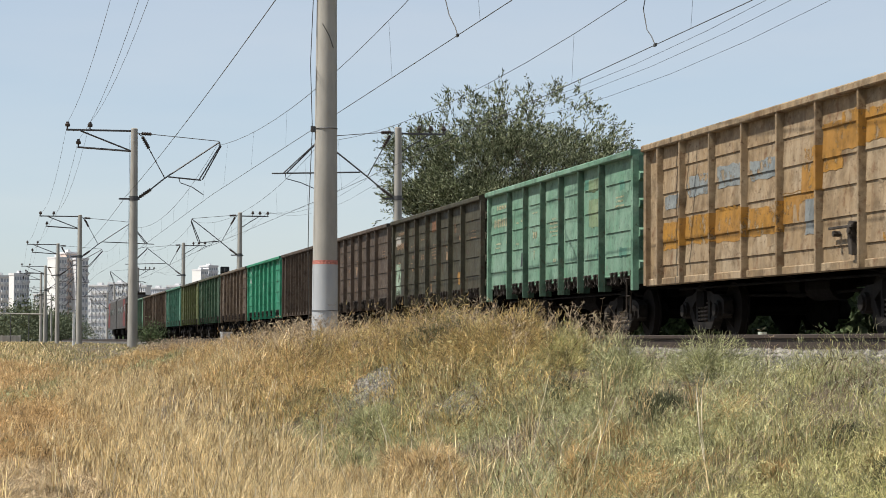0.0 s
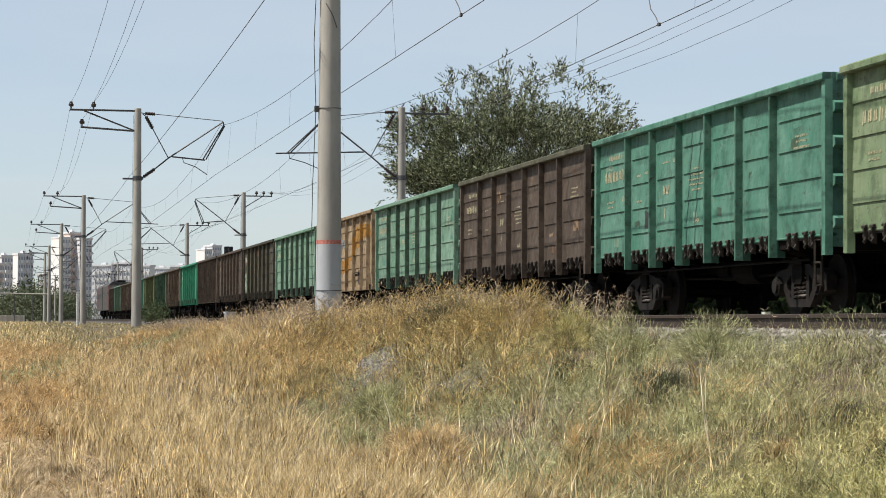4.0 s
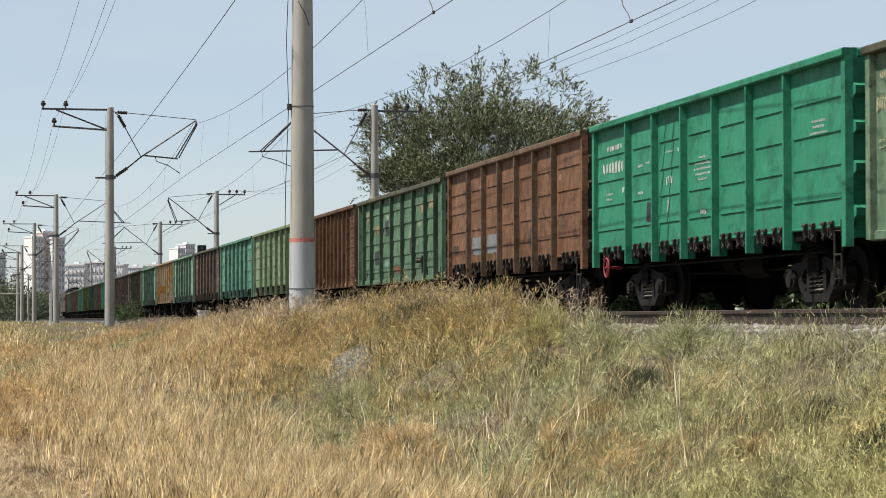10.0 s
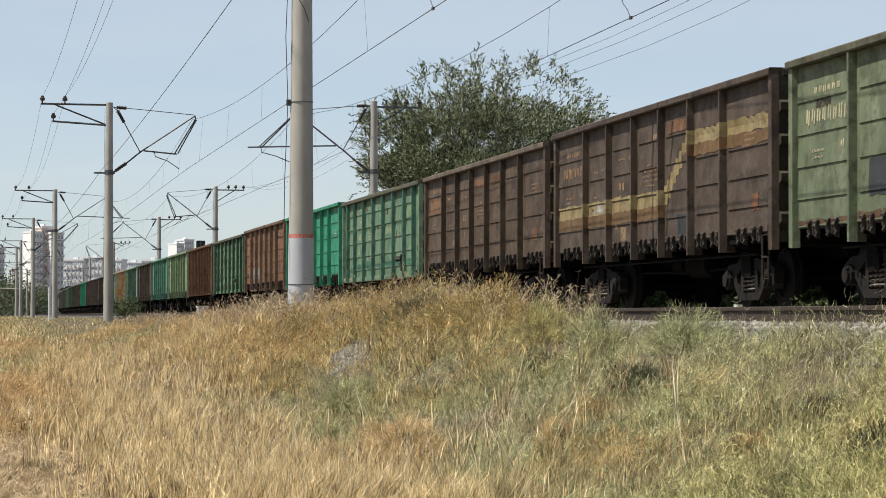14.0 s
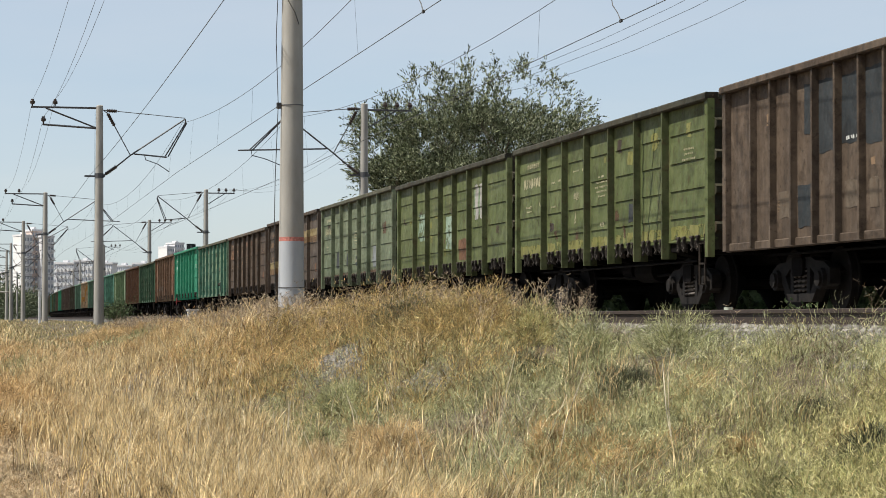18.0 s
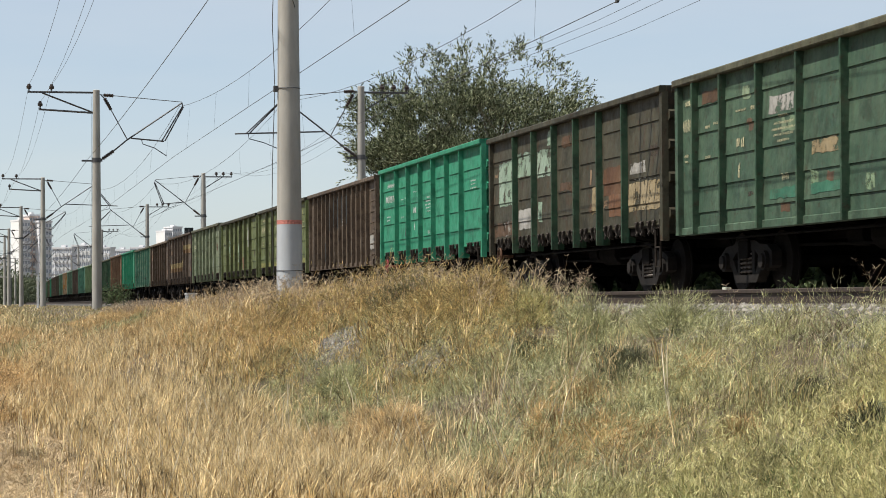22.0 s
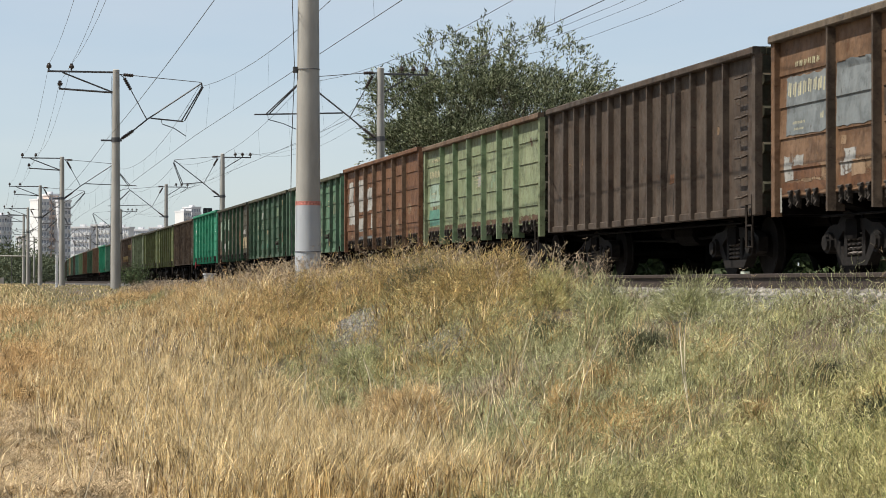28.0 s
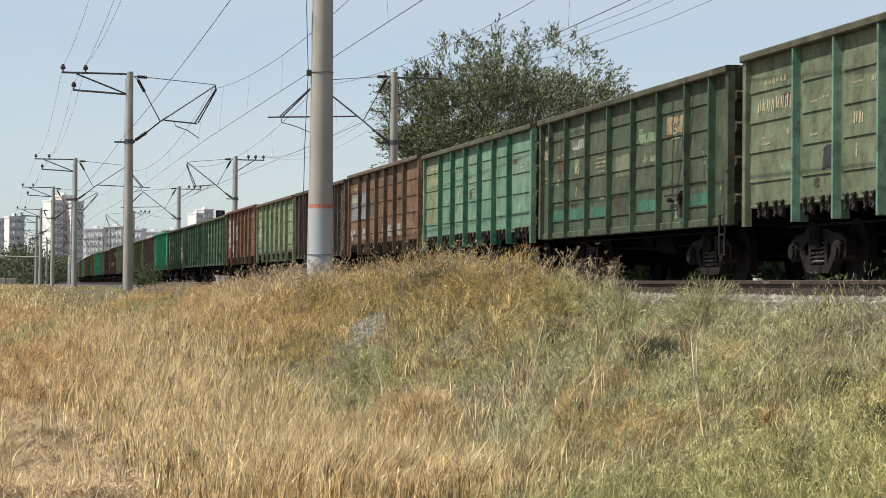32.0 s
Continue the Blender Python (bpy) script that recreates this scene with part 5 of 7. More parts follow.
def pole_shaft(z0, lower):
    """The tapered hollow concrete shaft, from the ground up or from the painted foot."""
    def rad(z):
        return 0.222 - 0.0085 * (z + 0.4)
    zs = [lower, 3.49, 3.5, 6.0, POLE_TOP - 0.02, POLE_TOP] if lower is not None else [z0, 3.0, 6.0, POLE_TOP - 0.02, POLE_TOP]
    return G().rings([(0, 0, z) for z in zs], [rad(z) for z in zs[:-1]] + [rad(POLE_TOP) - 0.03], 20), rad


def cantilever(ob, side, reach, back):
    """Arms over the line on side (+1 towards +x), carrying messenger and contact wire."""
    s = side
    g = G()
    for p, q in (((0.3, 8.68), (0.72, 8.66)), ((0.34, 8.55), (0.62, 8.05)), ((0.25, 5.98), (0.72, 6.32))):
        iso = G()
        insulator(iso, (s * p[0], 0, p[1]), (s * q[0], 0, q[1]))
        part("strain_insulator", iso, INSUL, ob)
    tip = (s * reach, 0, 8.38)
    g.tube([(s * 0.12, 0, 8.7), (s * 0.3, 0, 8.68)], 0.02).tube([(s * 0.72, 0, 8.66), (s * reach, 0, 8.42)], 0.016)
    g.tube([(s * 0.2, 0, 8.66), (s * 0.34, 0, 8.55)], 0.02).tube([(s * 0.62, 0, 8.05), (s * 1.3, 0, 6.80)], 0.022)
    g.tube([(s * 0.12, 0, 5.9), (s * 0.25, 0, 5.98)], 0.03).tube([(s * 0.72, 0, 6.32), (s * 1.3, 0, 6.80), tip], 0.034)
    if back:        # long register tube past the wire, with the arm turned back
        g.tube([(s * 1.6, 0, 6.98), (s * 5.3, 0, 6.86)], 0.032)
        g.tube([(s * 4.75, 0, 6.88), (s * 4.72, 0, 6.66), (s * 4.1, 0, 6.5), (s * (reach - 0.1), 0, 6.15)], 0.018)
    else:
        g.tube([(s * 1.45, 0, 6.86), (s * 2.85, 0, 6.74)], 0.032)
        g.tube([(s * 1.9, 0, 6.80), (s * 1.95, 0, 6.62), (s * 2.45, 0, 6.45), (s * 2.95, 0, 6.12)], 0.018)
    part("cantilever", g, GALV, ob)
    g = G()
    for d in (0.0, 0.13):
        g.tube([(s * ((4.7 if back else 2.76) + d), 0, 6.88 if back else 6.76), (s * (reach + 0.02 + d * 0.4), 0, 8.22)], 0.030, 5)
    g.tube([(s * reach, 0, 8.4), (s * (reach + 0.04), 0, 8.18)], 0.03)
    part("steady_strand", g, GALV, ob)


def feeder_arms(ob, side, near):
    s = side
    g = G()
    if near:
        g.cbox(*sorted((s * -0.1, s * 2.86)), -0.04, 0.04, 8.74, 8.82, 0.01, 0)
        g.tube([(s * 2.25, 0, 8.74), (s * 0.1, 0, 7.92)], 0.035)
        g.tube([(s * 2.38, 0, 8.05), (s * 0.12, 0, 7.92)], 0.042)
        pins = ((2.80, 8.82), (1.86, 8.82), (2.34, 8.09))
    else:
        g.cbox(*sorted((s * -0.1, s * 2.0)), -0.04, 0.04, 8.60, 8.68, 0.01, 0)
        g.tube([(s * 1.3, 0, 8.6), (s * 0.1, 0, 7.85)], 0.03)
        pins = ((0.9, 8.68), (1.4, 8.68), (1.95, 8.68))
    part("feeder_arm", g, GALV, ob)
    for x, z in pins:
        iso = G()
        pin_insulator(iso, s * x, 0, z)
        part("pin_insulator", iso, INSUL, ob)


def build_pole(x, y, near, back, painted=False):
    z0 = float(ground_z(x, y)) - 0.5
    label = "tapered concrete catenary mast with steel arms and feeder brackets"
    if painted:
        label = "concrete catenary mast with pale painted foot and red band"
    ob = anchor("catenary_mast", label, "catenary mast", "masts of the overhead line", pose(x, y, 0))
    shaft, rad = pole_shaft(z0, 1.27 if painted else None)
    part("shaft", shaft.mesh("shaft", True), CONCRETE, ob)
    if painted:
        part("painted_foot", G().rings([(0, 0, z) for z in (z0, 0.42, 1.2)], [rad(z) + 0.003 for z in (z0, 0.42, 1.2)], 20).mesh("painted_foot", True), CONCRETE_PALE, ob, "pale grey painted foot")
        band = plain("chipped_red_paint", (0.42, 0.16, 0.13), 0.8, 0, 0.5, 30)
        part("red_band", G().rings([(0, 0, 1.2), (0, 0, 1.27)], [rad(1.2) + 0.004, rad(1.27) + 0.004], 20).mesh("red_band", True), band, ob, "chipped red painted band")
        ring = G()
        for z in (0.42, 3.5):
            pts = [(rad(z) * math.cos(a) * 1.02, rad(z) * math.sin(a) * 1.02, z) for a in (2 * math.pi * k / 24 for k in range(25))]
            ring.tube(pts, 0.008, 5)
        ring.box(-0.26, -0.19, -0.05, 0.03, 3.44, 3.54)
        part("clamp_ring", ring, GALV, ob)
        lead = [(-0.21, -0.05, 8.6), (-0.22, -0.06, 6.2), (-0.28, -0.06, 4.6), (-0.24, -0.05, 3.5), (-0.29, -0.06, 2.2), (-0.30, -0.06, 1.4), (-0.27, -0.05, z0 + 0.4)]
        part("earth_cable", G().tube(lead, 0.007, 5), WIRE, ob)
        cut = [(-0.10, -0.20, 5.26), (0.02, -0.21, 5.05), (0.09, -0.19, 4.85)]
        part("tie_wire", G().tube(cut, 0.008, 5), WIRE, ob)
    else:
        part("earth_cable", G().tube([(-0.19, -0.05, 8.6), (-0.21, -0.05, 4), (-0.22, -0.05, z0 + 0.4)], 0.008, 4), WIRE, ob)
    sd = 1 if near else -1
    cantilever(ob, sd, (AXIS_NEAR + bend(y) - x + 0.12) if near else (x - AXIS_FAR - bend(y) + 0.12), back)
    feeder_arms(ob, -sd, near)
    g = G()
    g.box(-0.62, 0.25, -0.05, 0.05, 5.86, 5.93)
    g.rings([(0, 0, 5.82), (0, 0, 6.02)], [0.185, 0.185], 14)
    part("collar", g, GALV, ob)
    return ob


for k, (px, py) in enumerate(NEAR_POLES):
    build_pole(px, py, True, k in (3, 5, 7), k == 1)
for k, (px, py) in enumerate(FAR_POLES):
    build_pole(px, py, False, k % 2 == 1)


def sag(a, b, drop, n=10):
    a, b = Vector(a), Vector(b)
    return [a.lerp(b, k / n) - Vector((0, 0, 4 * drop * (k / n) * (1 - k / n))) for k in range(n + 1)]


def build_catenary(axis, poles, name, label, low_z):
    """Messenger wire, contact wire and the droppers between them."""
    ob = anchor(name, label, "overhead wire")
    ys = [p[1] for p in poles]
    top, low = [], []
    for k, (a, b) in enumerate(zip(ys, ys[1:])):
        za = 0.18 if k % 2 else -0.18
        xa, xb = axis + bend(a), axis + bend(b)
        m = sag((xa, a, 8.22), (xb, b, 8.22), 1.15 * ((b - a) / 65) ** 2, 14)
        c = sag((xa + za, a, low_z), (xb - za, b, low_z), 0.0, 14)
        top += m if not top else m[1:]
        low += c if not low else c[1:]
        n = max(3, int((b - a) / 9.5))
        for j in range(n):
            f = (j + 0.5) / n
            i = f * 14
            i0 = int(i)
            pm = m[i0].lerp(m[min(14, i0 + 1)], i - i0)
            pc = c[i0].lerp(c[min(14, i0 + 1)], i - i0)
            part("dropper", G().tube([pm, pc], 0.0035, 4), WIRE, ob)
    part("messenger_wire", G().tube(top, 0.0085, 5), WIRE, ob)
    part("contact_wire", G().tube(low, 0.0095, 5), WIRE, ob)
    return ob, top, low


def at_y(pts, y):
    for p, q in zip(pts, pts[1:]):
        if p.y <= y <= q.y:
            return p.lerp(q, (y - p.y) / (q.y - p.y))
    return pts[0]


def jumper(ob, top, low, y):
    """A slack cable loop that joins messenger and contact wire."""
    a, b = at_y(top, y + 0.9), at_y(low, y)
    pts = [a, a.lerp(b, 0.25) + Vector((0.03, 0.55, -0.1)), a.lerp(b, 0.6) + Vector((0.05, 0.55, -0.1)), b + Vector((0, 0.25, 0.2)), b]
    part("jumper_cable", G().tube(pts, 0.011, 5).box(b.x - 0.02, b.x + 0.02, b.y - 0.07, b.y + 0.07, b.z - 0.03, b.z + 0.03), WIRE, ob)


cat_near, top_n, low_n = build_catenary(AXIS_NEAR, NEAR_POLES, "catenary_near", "overhead contact line of dark wires over the empty track", 6.13)
cat_far, top_f, low_f = build_catenary(AXIS_FAR, FAR_POLES, "catenary_far", "overhead contact line of dark wires over the train", 5.92)
jumper(cat_near, top_n, low_n, 46.0)
for y0 in (37.62, 38.12):        # unseen thick cables added beside the near mast to shadow the wagons
    part("jumper_cable", G().tube([(AXIS_NEAR, y0 - 0.06, 8.2), (AXIS_NEAR, y0 + 0.08, 7.4), (AXIS_NEAR, y0 + 0.28, 6.6), (AXIS_NEAR, y0 + 0.42, 5.95)], 0.027, 5), WIRE, cat_near)
jumper(cat_far, top_f, low_f, 45.0)


def feeder(name, label, poles, dx, z, drop, r=0.006, lift=None):
    pts, lift = [], lift or {}
    for (xa, a), (xb, b) in zip(poles, poles[1:]):
        s = sag((xa + dx, a, z + lift.get(a, 0)), (xb + dx, b, z + lift.get(b, 0)), drop * ((b - a) / 65) ** 2)
        pts += s if not pts else s[1:]
    thing(name, G().tube(pts, r, 5), WIRE, label, "overhead wire", "feeder wires")


for dx, z in ((-2.80, 9.10), (-1.86, 9.10), (-2.34, 8.37)):
    feeder("feeder_wire", "thin feeder wire on pin insulators along the near masts", NEAR_POLES, dx, z, 0.9)
feeder("earth_wire", "thick earth wire clamped to the near masts", NEAR_POLES, -0.35, 5.98, 0.2, 0.009, {38.8: 0.45})
for dx, drop in ((0.9, 1.25), (1.4, 1.28), (1.95, 1.46)):
    feeder("feeder_wire", "thin feeder wire on pin insulators along the far masts", FAR_POLES, dx, 8.96, drop)


def build_signal():
    """Colour-light signal head on a slim mast beyond the train's line."""
    ob = anchor("signal_mast", "black railway signal head on a slim mast", "railway signal", at=pose(17.6, 187.5, 0))
    part("mast", G().cyl((0, 0, -1.2), (0, 0, 5.8), 0.08, 10), GALV, ob)
    part("signal_head", G().cbox(-0.36, 0.36, -0.06, 0.06, 5.22, 5.92, 0.05), DARK_P, ob, "black square backing plate")
    for x in (-0.18, 0.18):
        part("lamp_hood", G().cyl((x, -0.06, 5.56), (x, -0.32, 5.56), 0.12, 10), DARK_P, ob)
    part("platform", G().box(-0.5, 0.5, -0.4, 0.3, 4.5, 4.55).tube([(-0.5, -0.4, 4.55), (-0.5, -0.4, 5.2), (0.5, -0.4, 5.2), (0.5, -0.4, 4.55)], 0.015), GALV, ob)


build_signal()
box = anchor("cable_box", "small weathered concrete cable box in dry weeds", "cable box", at=pose(6.15, 65.0, -0.25, 0, 0, 8))
part("body", G().cbox(-0.13, 0.13, -0.14, 0.14, -0.4, 0.36, 0.02, 2), CONCRETE_PALE, box)
part("lid", G().cbox(-0.15, 0.15, -0.16, 0.16, 0.36, 0.41, 0.015, 2), CONCRETE_PALE, box)
post = anchor("marker_post", "slim white-painted line marker post", "marker post", at=pose(4.75, 160.0, 0))
part("post", G().cbox(-0.08, 0.08, -0.06, 0.06, -0.9, 1.8, 0.02, 2), plain("white_post_paint", (0.68, 0.68, 0.66), 0.7), post)
tbox = anchor("track_box", "small pale equipment box on a white slab between the tracks", "track box", at=pose(10.9, 32.4, -0.21))
part("slab", G().cbox(-0.10, 0.10, -0.16, 0.16, 0, 0.22, 0.02, 2), plain("white_slab_paint", (0.45, 0.45, 0.43), 0.7), tbox)
part("box", G().cbox(-0.05, 0.05, -0.07, 0.07, 0.22, 0.28, 0.015, 2), plain("pale_box_paint", (0.34, 0.37, 0.30), 0.6), tbox)


# ---- plants ----
rng = np.random.default_rng(7)
STRAW = blades("straw_blades", (0.55, 0.41, 0.20), (0.68, 0.525, 0.275), (0.78, 0.63, 0.37), (0.40, 0.28, 0.125), (0.86, 0.74, 0.49), (0.20, 0.135, 0.06), through=0.25)
LITTER = blades("brown_litter", (0.34, 0.25, 0.14), (0.47, 0.355, 0.21), (0.24, 0.17, 0.09), (0.58, 0.46, 0.29), through=0.1)
SAGE = blades("sage_green_blades", (0.24, 0.258, 0.115), (0.31, 0.318, 0.155), (0.40, 0.402, 0.212), (0.50, 0.485, 0.28), (0.155, 0.165, 0.072), (0.43, 0.40, 0.222), through=0.12)
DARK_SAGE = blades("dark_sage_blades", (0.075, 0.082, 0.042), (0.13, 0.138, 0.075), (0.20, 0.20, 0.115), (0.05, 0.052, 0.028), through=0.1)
TAN = blades("tan_dry_bush", (0.52, 0.375, 0.19), (0.64, 0.485, 0.26), (0.76, 0.60, 0.35), (0.36, 0.25, 0.125), (0.46, 0.325, 0.165), through=0.25)
WITHERED = blades("withered_weed_stems", (0.50, 0.335, 0.15), (0.42, 0.27, 0.12), (0.62, 0.44, 0.22), (0.36, 0.30, 0.14), through=0.25)
FIELD = blades("olive_field_grass", (0.27, 0.245, 0.115), (0.33, 0.295, 0.145), (0.22, 0.205, 0.092), (0.40, 0.335, 0.17), through=0.2)
YELLOWISH = blades("yellow_green_blades", (0.305, 0.294, 0.115), (0.375, 0.352, 0.148), (0.475, 0.435, 0.20), (0.54, 0.49, 0.245), (0.165, 0.16, 0.06), (0.45, 0.36, 0.172), through=0.12)
OCHRE_W = blades("ochre_weeds", (0.46, 0.32, 0.125), (0.62, 0.46, 0.21), (0.28, 0.20, 0.08), (0.52, 0.42, 0.19), (0.26, 0.235, 0.095), (0.20, 0.125, 0.06), through=0.25)
RUSSET = blades("russet_dry_blades", (0.46, 0.31, 0.145), (0.37, 0.24, 0.11), (0.57, 0.40, 0.20), through=0.25)
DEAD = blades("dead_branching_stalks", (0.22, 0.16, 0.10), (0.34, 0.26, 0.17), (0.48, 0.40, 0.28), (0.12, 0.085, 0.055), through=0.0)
PALE_STALK = blades("bleached_stalks", (0.62, 0.54, 0.38), (0.70, 0.62, 0.47), through=0.0)
FRESH_GRASS = blades("fresh_grass", (0.13, 0.17, 0.06), (0.18, 0.22, 0.08), (0.25, 0.27, 0.11), through=0.35)
BUSH = blades("dull_bush_leaves", (0.045, 0.068, 0.026), (0.07, 0.10, 0.04), (0.10, 0.13, 0.06))


def blade_mesh(name, base, height, width, lean, bend, mat):
    """Curved two-piece blades: base points, heights, widths, lean vectors (x, y) and tip bend."""
    n = len(base)
    ang = rng.uniform(0, 2 * np.pi, n)
    side = np.stack([np.cos(ang), np.sin(ang), np.zeros(n)], 1) * (width / 2)[:, None]
    up = np.zeros((n, 3))
    up[:, 2] = 1
    l3 = np.concatenate([lean, np.zeros((n, 1))], 1)
    mid = base + (up * 0.55 + l3 * 0.35) * height[:, None]
    tip = base + (up * (1.0 - 0.25 * bend)[:, None] + l3 * (0.9 + bend)[:, None]) * height[:, None]
    V = np.stack([base - side, base + side, mid + side * 0.8, mid - side * 0.8, tip], 1).reshape(-1, 3)
    i = np.arange(n) * 5
    F4 = np.stack([i, i + 1, i + 2, i + 3], 1)
    F3 = np.stack([i + 3, i + 2, i + 4], 1)
    return bulk(name, V, F3, F4, mat)


def scatter(n, x0, x1, y0, y1, want):
    """Points of the wedge in front of the eye, kept by the chance that want(x, y) gives; nearer ground gets more."""
    u = rng.random(n)
    y = y0 * (y1 / y0) ** u
    a0, a1 = np.tan(radians(-1.2)), np.tan(radians(24.5))
    x = y * (a0 + (a1 - a0) * rng.random(n))
    keep = (x > x0) & (x < x1) & (rng.random(n) < want(x, y))
    x, y = x[keep], y[keep]
    return x, y, ground_z(x, y)


def patchy(x, y, s, seed):
    return 0.5 + 0.5 * wave(x + seed * 7.3, y - seed * 3.1, s)


def up_bank(x, y):
    """0 in the field, 1 on the bank's face and shoulder."""
    return step(-3.4, -0.2, x - shoulder_x(y))


def right_slope(x, y):
    return np.clip((1 - step(25, 33, y)) * step(2.6, 4.2, x) + 0.8 * np.exp(-((x - 4.0) / 0.9) ** 2 - ((y - 29.5) / 4.5) ** 2), 0, 1)


def low_far(x, y):
    """Growth on the shoulder stays low where the bank runs on beyond the heap."""
    return 1 - 0.5 * step(40, 58, y) * up_bank(x, y)


def lay(name, label, n, zone, want, h, w, lean, mat, bend=0.6, clump=0):
    x, y, z = scatter(n, *zone, want)
    m = len(x)
    if clump:
        # blades gather in tufts
        k = max(1, m // clump)
        pick = rng.integers(0, k, m)
        x, y = x[:k][pick] + rng.normal(0, 0.07, m), y[:k][pick] + rng.normal(0, 0.10, m)
        z = ground_z(x, y)
    grow_f = 0.75 + 0.5 * patchy(x, y, 1.7, 4.0)
    hh = rng.uniform(*h, m) * grow_f * low_far(x, y)
    ww = rng.uniform(*w, m) * (1 + y / 70)
    ln = rng.normal(0, lean, (m, 2)) + np.array([0.05, -0.02])
    me = blade_mesh(name, np.stack([x, y, z - 0.02], 1), hh, ww, ln, rng.uniform(0, bend, m), mat)
    tagged(new(name, me), label, "grass", kind="stuff")
    return m


def wiry(name, label, n, zone, want, spread, high, length, width, per, mat, gather=7, apart=0.26):
    """Tangled small weeds in hummocks: each a dome of crooked, tapering stems, with dark hollows between."""
    x, y, z = scatter(n * 60, *zone, want)
    x, y = x[:n], y[:n]
    k = len(x)
    hub = rng.integers(0, max(1, k // gather), k)
    tall = rng.uniform(0.35, 1.25, k)[hub]
    x, y = x[hub] + rng.normal(0, apart, k), y[hub] + rng.normal(0, apart * 1.3, k)
    size = rng.uniform(0.7, 1.3, k)
    top = rng.uniform(*high, k) * tall * low_far(x, y)
    idx = np.repeat(np.arange(k), per)
    m = len(idx)
    f = rng.random(m) ** 0.7
    off = rng.normal(0, spread, (m, 2)) * (size[idx] * (0.45 + 0.65 * f))[:, None]
    px, py = x[idx] + off[:, 0], y[idx] + off[:, 1]
    r2 = (off ** 2).sum(1) / (spread * size[idx] * 1.6) ** 2
    pz = ground_z(px, py) + top[idx] * f * np.clip(1 - 0.45 * r2, 0.25, 1)
    p = np.stack([px, py, pz], 1)
    sway = rng.normal(0, 0.55, (k, 3))
    d = rng.normal(0, 0.5, (m, 3)) + 0.8 * sway[idx] + np.array([0.1, -0.05, 0.75])
    d /= np.linalg.norm(d, axis=1)[:, None]
    u = np.cross(d, rng.normal(0, 1, (m, 3)))
    u /= np.linalg.norm(u, axis=1)[:, None]
    L = rng.uniform(*length, m)[:, None]
    W = (rng.uniform(*width, m) * (1 + py / 90) / 2)[:, None]
    mid = p + d * L * 0.55 + u * L * 0.13
    tip = p + d * L * 0.97 + np.array([0, 0, 0.12]) * L
    V = np.stack([p - u * W, p + u * W, mid + u * W * 0.9, mid - u * W * 0.9, tip], 1).reshape(-1, 3)
    i = np.arange(m) * 5
    me = bulk(name, V, np.stack([i + 3, i + 2, i + 4], 1), np.stack([i, i + 1, i + 2, i + 3], 1), mat)
    tagged(new(name, me), label, "weeds", kind="stuff")
    return m


def spoil(x, y):
    """Bare patches of old ballast on the bank."""
    d = 0.0
    for cx, cy, w, l in SPOIL:
        d = d + np.exp(-((x - cx) / w) ** 2 - ((y - cy) / l) ** 2)
    return np.clip(2.2 * d - 0.55, 0, 1)


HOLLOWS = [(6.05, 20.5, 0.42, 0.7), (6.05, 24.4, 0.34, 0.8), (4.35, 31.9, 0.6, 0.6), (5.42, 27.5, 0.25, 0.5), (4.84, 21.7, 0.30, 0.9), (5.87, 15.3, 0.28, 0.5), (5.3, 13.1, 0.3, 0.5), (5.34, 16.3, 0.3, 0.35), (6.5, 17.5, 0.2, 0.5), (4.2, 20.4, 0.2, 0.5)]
SPOIL = [(4.80, 30.2, 0.40, 0.85), (4.66, 29.2, 0.22, 0.6), (5.34, 26.5, 0.28, 0.5), (5.20, 25.8, 0.15, 0.4), (5.40, 28.6, 0.2, 0.4), (5.62, 23.0, 0.2, 0.4)]


